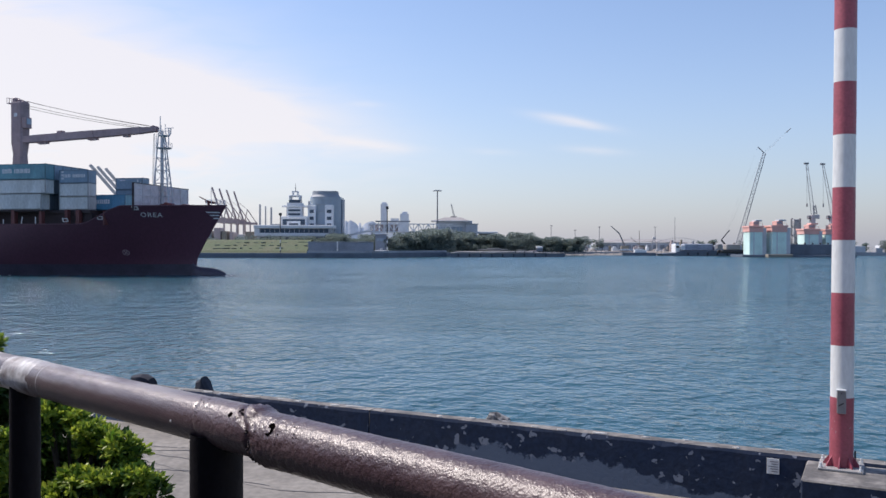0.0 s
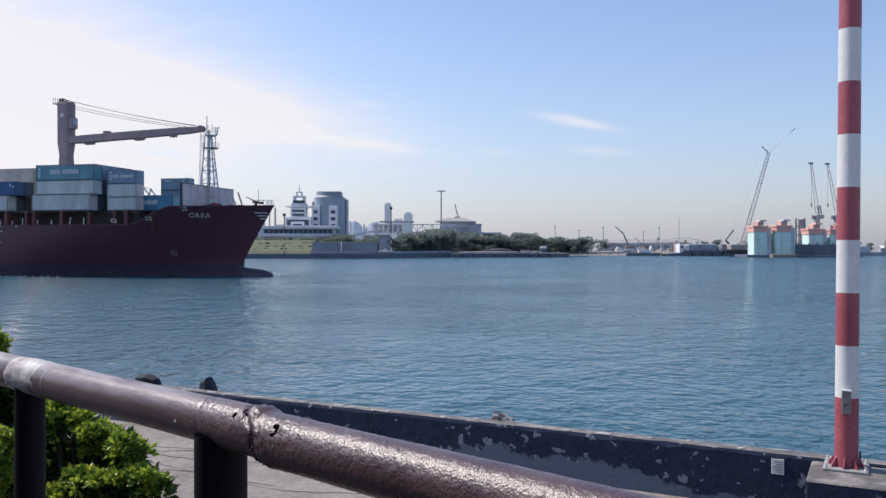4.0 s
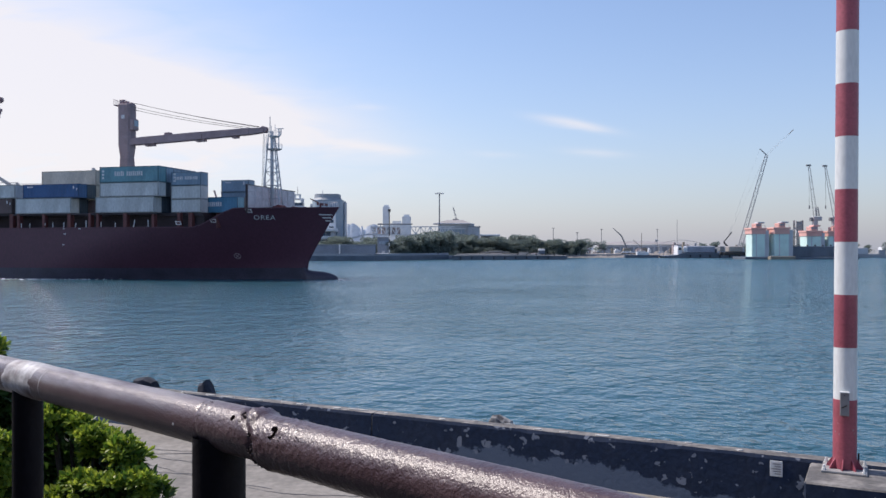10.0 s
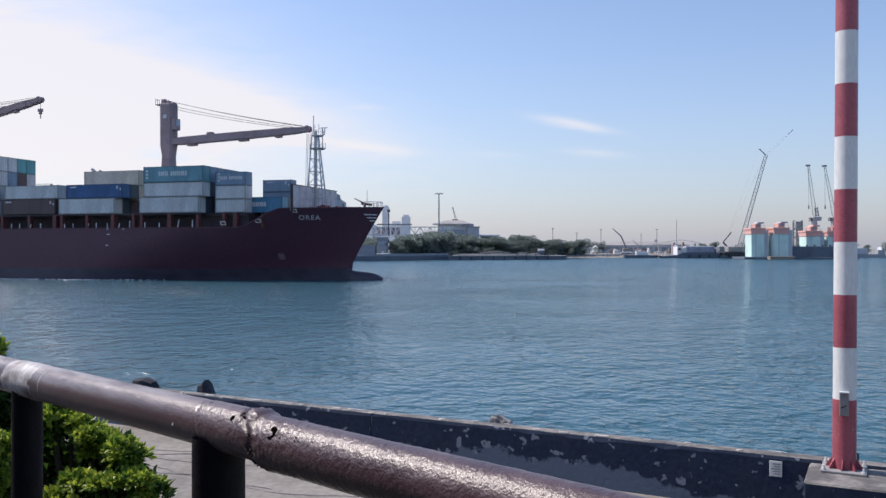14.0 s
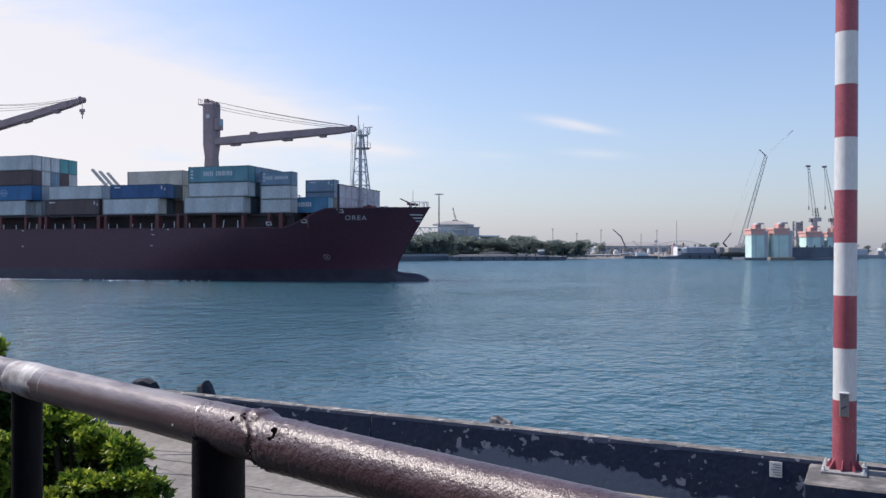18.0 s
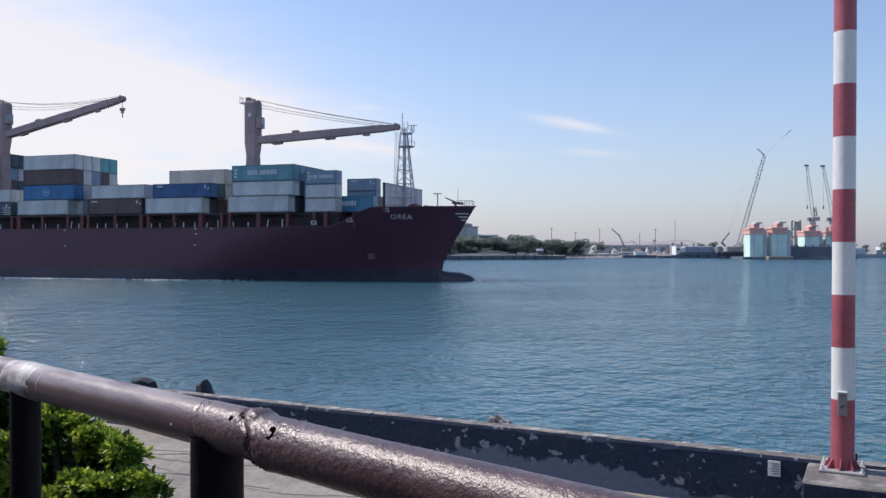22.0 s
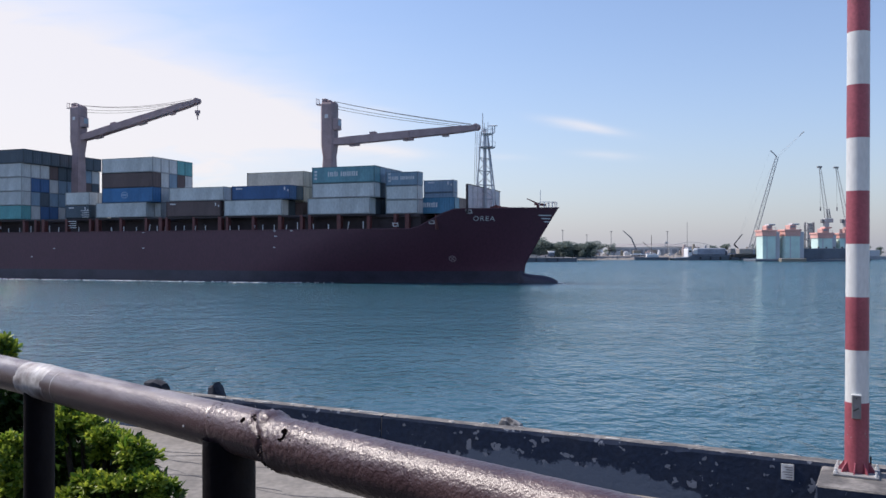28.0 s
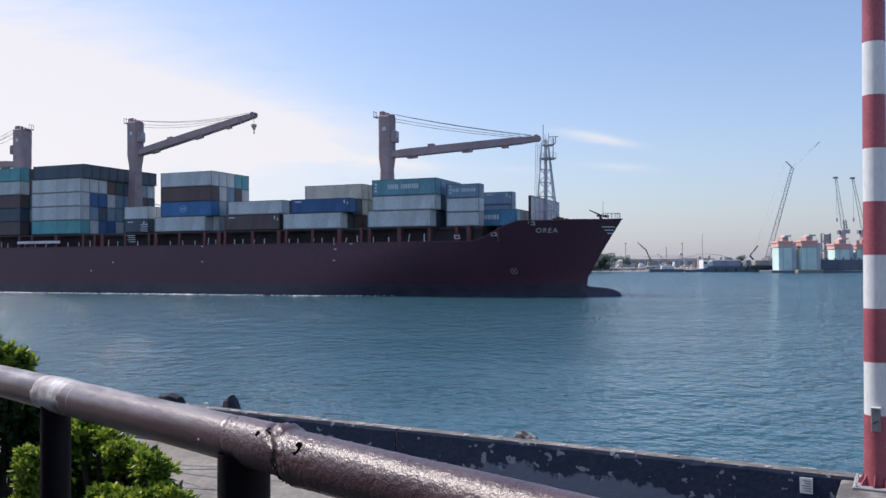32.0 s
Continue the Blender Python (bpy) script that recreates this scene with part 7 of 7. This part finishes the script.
def docks():
    pon = thing("dock_pontoon", "low dark floating dock pontoon", "pontoon")
    part("hull", boxes((152, 210, 428, 446, -1, 1.2), bevel=0.2), NAVY, pon)
    part("wall", boxes((176, 206, 434, 444, 1.2, 6.6), bevel=0.2), NAVY, pon)
    for k in range(7):
        part("bollard", boxes((178 + k * 4, 178.6 + k * 4, 434.2, 434.8, 6.6, 7.4)), BLACK, pon)
    part("apron", boxes((163.5, 176, 424, 428, -0.5, 1.6), bevel=0.2), CAP, pon)
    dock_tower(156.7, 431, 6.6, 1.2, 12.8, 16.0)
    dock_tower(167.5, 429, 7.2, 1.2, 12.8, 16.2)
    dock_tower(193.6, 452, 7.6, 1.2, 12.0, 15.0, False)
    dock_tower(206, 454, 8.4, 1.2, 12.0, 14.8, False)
    barge = thing("barge", "long grey moored barge with dark hull and white deckhouse", "barge")
    bm = bmesh.new()
    prof = ((125.5, 1.2), (133, 1.6), (136, 2.8), (172, 3.0), (174, 2.6))
    lo = [[bm.verts.new((x + (1.5 if k == 0 else 0), y, -0.6)) for k, (x, _) in enumerate(prof)] for y in (483, 496)]
    hi = [[bm.verts.new((x, y, z)) for x, z in prof] for y in (483, 496)]
    for k in range(4):
        bm.faces.new((lo[0][k], lo[0][k + 1], hi[0][k + 1], hi[0][k])), bm.faces.new((hi[1][k], hi[1][k + 1], lo[1][k + 1], lo[1][k]))
        bm.faces.new((hi[0][k], hi[0][k + 1], hi[1][k + 1], hi[1][k]))
    bm.faces.new((lo[0][0], hi[0][0], hi[1][0], lo[1][0])), bm.faces.new((lo[0][4], lo[1][4], hi[1][4], hi[0][4]))
    part("hull", bm, NAVY, barge)
    part("deckhouse", boxes((133.9, 136.4, 485, 494, 1.6, 6.6), bevel=0.2), WHITE_WALL, barge)
    part("store_box", boxes((136.9, 139.2, 484.2, 486, 3.4, 6.0), bevel=0.15), WHITE_WALL, barge)
    part("wheelhouse", boxes((134.2, 136.2, 486, 493, 6.6, 7.4), bevel=0.15), BARGE_GREY, barge)
    part("window", boxes((134.4, 135.9, 484.8, 485, 4.6, 5.6)), BLACK, barge)
    part("hopper", boxes((139.4, 156, 486.5, 494, 2.8, 6.9), bevel=0.5), BARGE_GREY, barge)
    part("hopper", boxes((156.6, 172, 484.5, 494, 2.8, 6.0), bevel=0.4), BARGE_GREY, barge)
    for k in range(6):
        part("fender", boxes((140 + k * 5.6, 140.9 + k * 5.6, 482.5, 483, 0.3, 1.9), bevel=0.1), BLACK, barge)
    part("mast", tubes([((134.6, 489, 7.0), (134.6, 489, 22))], 0.12, 6), GREY_STEEL, barge)
    tug = thing("work_boat", "small white work boat moored by the shore", "boat", Matrix.Translation((9.5, 47, 0)))
    bm = bmesh.new()
    pts = ((96, 0.2), (98, 0), (113, 0), (115.5, 1.0))
    for (x0, _), (x1, _) in zip(pts[:-1], pts[1:]):
        box(bm, x0, x1, 446, 450, -0.4, 1.6)
    part("hull", bm, NAVY, tug)
    part("cabin", boxes((103, 110, 446.6, 449.4, 1.6, 3.4), bevel=0.15), WHITE_WALL, tug)
    part("mast", tubes([((106, 448, 3.4), (106, 448, 14.5)), ((106, 448, 6), (101, 448, 10.5))], 0.16, 6), CAP, tug)


docks()


def lattice_crane():
    b = thing("crawler_crane", "tall lattice crawler crane with a luffing jib", "crane")
    y = 455
    base = Vector((159, y, 6.0))
    tip = Vector((173.2, y, 55.6))
    bm = lattice(bmesh.new(), base, tip, 2.2, 1.4, 26, 0.14)
    part("boom", bm, DARK_CRANE, b)
    bm = lattice(bmesh.new(), tip, (187.6, y, 69.2), 1.0, 0.5, 14, 0.016)
    jib = part("jib", bm, STS, b)
    bm = bmesh.new()
    beam(bm, (185.0, y, 66.7), (187.6, y, 69.2), 0.18, 0.2, 0.22, 0.3)
    part("jib_head", bm, GREY_STEEL, jib)
    bm = bmesh.new()
    beam(bm, tip, tip + Vector((-3.6, 0, 3.4)), 0.4, 0.4)
    part("jib_mast", bm, DARK_CRANE, b)
    part("stay", tubes([(tip + Vector((-3.6, 0, 3.4)), (151.5, y, 9.5)), (tip + Vector((-0.5, 0, 0)), (151.5, y, 9.5))], 0.03, 4), STS, b)
    part("car_body", boxes((152, 159.5, y - 3, y + 3, 3.6, 6.6), bevel=0.3), SHED_ROOF, b)
    part("counterweight", boxes((147.5, 150, y - 2.5, y + 2.5, 4.0, 6.6), bevel=0.2), GREY_STEEL, b)
    for s in (-1, 1):
        part("track", boxes((149, 161, y + s * 3 - 0.8, y + s * 3 + 0.8, 1.8, 3.6), bevel=0.4), BLACK, b)
    for k, (x, zt, x2) in enumerate(((199, 50.3, 202.2), (207.9, 50, 212.8))):
        c = thing("portal_crane", "pale harbour slewing crane with steep lattice boom", "crane", None, "portal cranes")
        yy = 462
        part("tower", boxes((x2 - 1.2, x2 + 1.2, yy - 1.2, yy + 1.2, 1.8, 21)), STS, c)
        for s in (-1, 1):
            bm = bmesh.new()
            beam(bm, (x2 + s * 4, yy, 1.8), (x2 + s * 1.0, yy, 12), 1.0, 1.0)
            part("portal_leg", bm, STS, c)
        part("slewing_house", boxes((x2 - 1.2, x2 + 3.4, yy - 1.5, yy + 1.5, 20.6, 22.8), bevel=0.2), STS, c)
        part("cab", boxes((x2 - 2.6, x2 - 1.4, yy - 1.2, yy + 1.2, 20.4, 22.4), bevel=0.1), GREY_STEEL, c)
        bm = lattice(bmesh.new(), (x2 + 0.4, yy, 23), (x, yy, zt), 1.9, 0.9, 14, 0.07)
        part("boom", bm, DARK_CRANE, c)
        bm = lattice(bmesh.new(), (x2 + 1.6, yy, 23), (x2 + 1.0, yy, 28), 1.6, 1.2, 3, 0.2)
        part("mast_head", bm, DARK_CRANE, c)
        part("boom_head", boxes((x - 1.5, x + 0.9, yy - 0.7, yy + 0.7, zt, zt + 0.9), bevel=0.1), GREY_STEEL, c)
        part("hook_block", boxes((x - 0.1, x + 0.5, yy - 0.3, yy + 0.3, 27, 29.0), bevel=0.1), GREY_STEEL, c)
        part("hoist_rope", tubes([((x, yy, zt), (x + 0.2, yy, 29))], 0.06, 4), CABLE, c)
    sc = thing("lattice_tower", "grey scaffolded tower beside the docks", "tower")
    bm = lattice(bmesh.new(), (196.5, 470, 1.8), (196.5, 470, 21), 4.4, 4.4, 8, 0.28)
    part("frame", bm, GREY_STEEL, sc)
    part("cladding", boxes((194.9, 198.1, 468.6, 471.4, 1.8, 20.4)), STS, sc)
    dg = thing("excavator_crane", "small yellowish mobile crane on the shore", "crane", Matrix.Translation((4, 0, 0)))
    bm = bmesh.new()
    beam(bm, (106, 508, 5), (102.5, 508, 13), 0.7, 0.8, 0.5, 0.6), beam(bm, (102.5, 508, 13), (97.5, 508, 17.5), 0.6, 0.7, 0.35, 0.4)
    part("boom", bm, GREY_STEEL, dg)
    part("body", boxes((103.5, 108, 506.5, 509.5, 2.8, 5.6), bevel=0.2), CAP, dg)
    part("track", boxes((103, 108.5, 506.2, 509.8, 1.8, 2.8), bevel=0.3), BLACK, dg)
    g2 = thing("excavator", "small excavator with raised arm on the barge quay", "excavator", Matrix.Translation((10, 4, 0)))
    bm = bmesh.new()
    beam(bm, (150, 470, 5), (146.5, 470, 9), 0.6, 0.8), beam(bm, (146.5, 470, 9), (151, 470, 14.5), 0.5, 0.5)
    part("arm", bm, BLACK, g2)
    part("body", boxes((149, 152.5, 468.5, 471.5, 2.6, 5.2), bevel=0.2), GREY_STEEL, g2)
    part("track", boxes((148.6, 153, 468.2, 471.8, 1.8, 2.6), bevel=0.3), BLACK, g2)


lattice_crane()


def shore_clutter():
    rng = random.Random(12)
    shed = thing("long_shed", "long low brown-roofed shed on the far shore", "shed")
    part("wall", boxes((96, 152, 525, 545, 1.8, 7.6)), GREY_WALL, shed)
    bm = bmesh.new()
    n = 12
    rows = [[bm.verts.new((95 + 58 * k / n, y, z + 0.9 * math.sin(math.pi * k / n))) for y, z in ((524, 7.4), (535, 9.0), (546, 7.4))] for k in range(n + 1)]
    for a, b in zip(rows[:-1], rows[1:]):
        bm.faces.new((a[0], b[0], b[1], a[1])), bm.faces.new((a[1], b[1], b[2], a[2]))
    part("roof", bm, SHED_ROOF, shed)
    for k in range(13):
        part("bay_door", boxes((97.5 + k * 4.2, 100.4 + k * 4.2, 524.8, 525, 1.8, 6.2)), ROOF, shed)
    # rough stone bank along the recessed shore
    rows = []
    for k in range(140):
        x = 66 + k * 0.8
        rows.append([(x, 503 + o + rng.uniform(-0.3, 0.3), z + rng.uniform(-0.3, 0.3)) for o, z in ((-5, -0.3), (-2.5, 1.0), (0, 2.3), (4, 2.6))])
    verts = [p for r in rows for p in r]
    faces = [(k * 4 + i, k * 4 + 4 + i, k * 4 + 5 + i, k * 4 + 1 + i) for k in range(139) for i in range(3)]
    tagged(raw("stone_bank", verts, faces, RUBBLE), "rough grey-brown stone bank at the water's edge", "bank", kind="structure")
    # heaps of dock materials, brown and grey, with light crates between
    for k in range(58):
        x = rng.uniform(74, 176)
        y = rng.uniform(508, 522)
        w, h = rng.uniform(1.2, 6), rng.uniform(0.8, 3.2) * (1.9 if x > 138 else 1.0)
        m = rng.choice((WHITE_WALL, GREY_WALL, SHORE, RUBBLE, CAP, SHED_ROOF, RUBBLE, STS_RED))
        if k % 3:
            ob = part("quayside_stack", boxes((x, x + w, y, y + 3, 1.8, 1.8 + h), (x + w * 0.2, x + w * 0.7, y + 0.4, y + 2.4, 1.8 + h, 1.8 + h * 1.35), bevel=0.12), m)
            tagged(ob, "stack of dock materials on the far quay", "stack", "quayside stacks")
        else:
            bm = bmesh.new()
            for _ in range(26):
                q = Vector((rng.gauss(0, 1), rng.gauss(0, 1), rng.gauss(0, 1))).normalized()
                bm.verts.new((q.x * w * 0.7, q.y * 2.0, max(-0.05, q.z) * h))
            bmesh.ops.convex_hull(bm, input=bm.verts)
            ob = part("rubble_heap", bm, RUBBLE)
            ob.matrix_basis = Matrix.Translation((x, y, 1.8))
            tagged(ob, "heap of brown rubble on the far quay", "heap", "rubble heaps")
    for k in range(14):
        x = rng.uniform(215, 300)
        w, h = rng.uniform(4, 12), rng.uniform(2, 7)
        ob = part("quayside_shed", boxes((x, x + w, 510, 516, 1.8, 1.8 + h), bevel=0.15), rng.choice((WHITE_WALL, GREY_WALL, SHORE, GREY_WALL, CAP)))
        tagged(ob, "low harbour shed on the far quay", "shed", "quayside sheds")
    for x, y, h in ((94.5, 508, 15), (62, 480, 15), (80, 508, 13), (129, 512, 15)):
        bm = tubes([((x, y, 1.8), (x, y, 1.8 + h))], 0.16, 6)
        ob = thing("lamp_post", "slim dark lamp post on the far quay", "street lamp", None, "quay lamp posts")
        part("post", bm, GREY_STEEL, ob)
        part("lamp_head", boxes((x - 0.7, x + 0.7, y - 0.3, y + 0.3, 1.8 + h, 2.1 + h), bevel=0.05), GREY_STEEL, ob)
    for k in range(9):
        x, y = rng.uniform(107, 124), rng.uniform(503.6, 506.5)
        car = thing("parked_car", "small white car parked on the far quay", "car", Matrix.Translation((x, y, 2.35)), "parked cars")
        part("body", boxes((-2.1, 2.1, -0.85, 0.85, 0.35, 1.0), bevel=0.15), WHITE_WALL, car)
        part("cabin", boxes((-1.1, 1.2, -0.75, 0.75, 1.0, 1.5), bevel=0.2), GLASS, car)
        for sx in (-1.3, 1.3):
            bm = bmesh.new()
            tube(bm, (sx, -0.9, 0.33), (sx, 0.9, 0.33), 0.33, seg=10)
            part("wheel", bm, BLACK, car)
    truck = thing("small_truck", "small dark truck with a white roof on the jetty", "truck", Matrix.Translation((51.5, 446, 1.8)))
    part("cab", boxes((-1.7, 1.7, -1.1, 1.1, 0.6, 2.5), bevel=0.15), NAVY, truck)
    part("roof", boxes((-1.7, 1.7, -1.1, 1.1, 2.5, 3.5), bevel=0.25), WHITE_WALL, truck)
    part("bed", boxes((-5.5, -1.7, -1.1, 1.1, 0.6, 1.3), bevel=0.1), STS_RED, truck)
    for sx in (-4.5, 0.2):
        bm = bmesh.new()
        tube(bm, (sx, -1.1, 0.5), (sx, 1.1, 0.5), 0.5, seg=10)
        part("wheel", bm, BLACK, truck)
    for k in range(26):
        x = rng.uniform(-1100, 1400)
        w, h = rng.uniform(20, 70), rng.uniform(4, 9)
        if -330 < x < 60:
            continue
        y = rng.uniform(1100, 1500)
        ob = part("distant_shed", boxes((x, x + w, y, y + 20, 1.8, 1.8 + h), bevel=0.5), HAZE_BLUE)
        tagged(ob, "pale distant harbour building in the haze", "building", "distant buildings")


shore_clutter()


def arch_bridge():
    """A light steel arch over the barge quay, and a leaning conveyor beside it."""
    b = thing("arch_bridge", "slender pale steel arch footbridge on the far quay", "bridge")
    y, x0, x1, n = 519.0, 132.0, 158.5, 14
    rise = lambda f: 8.0 + 2.6 * math.sin(math.pi * f) ** 0.8
    at = lambda f, z: Vector((x0 + (x1 - x0) * f, y, z))
    for k in range(n):
        f, g = k / n, (k + 1) / n
        bm = bmesh.new()
        tube(bm, at(f, rise(f)), at(g, rise(g)), 0.13, seg=6)
        part("arch_rib", bm, STS, b)
        bm = bmesh.new()
        tube(bm, at(f, 7.9), at(g, 7.9), 0.1, seg=6)
        part("deck_beam", bm, STS, b)
        if k:
            bm = bmesh.new()
            tube(bm, at(f, 7.9), at(f, rise(f)), 0.06, seg=5)
            part("hanger", bm, STS, b)
    for f in (0, 1):
        part("pier", boxes((at(f, 0).x - 0.35, at(f, 0).x + 0.35, y - 0.35, y + 0.35, 1.8, 8.0)), STS, b)
    c = thing("conveyor", "pale leaning lattice conveyor on the far quay", "conveyor")
    bm = lattice(bmesh.new(), (124.2, 507.0, 2.0), (127.0, 507.0, 10.2), 1.3, 0.8, 7, 0.1)
    part("truss", bm, STS, c)
    part("hopper", boxes((126.2, 128.0, 506.2, 507.8, 9.6, 10.9), bevel=0.15), STS, c)
    part("foot", boxes((123.2, 125.4, 505.8, 508.2, 1.8, 2.4), bevel=0.08), GREY_STEEL, c)


arch_bridge()


# ---- what moves ----
def motions():
    times = [0, 4, 8, 12, 16, 20, 24, 28, 32]
    poses = [ship_pose(t) for t in times]
    for ob, m in MOVERS:
        walk(ob, [(t, p @ m) for t, p in zip(times, poses)])
    # the ripples drift slowly with the breeze
    walk(WATER_OB, [(t, pose(0.16 * t, -0.22 * t, 0)) for t in (0, 8, 16, 24, 32)])


motions()
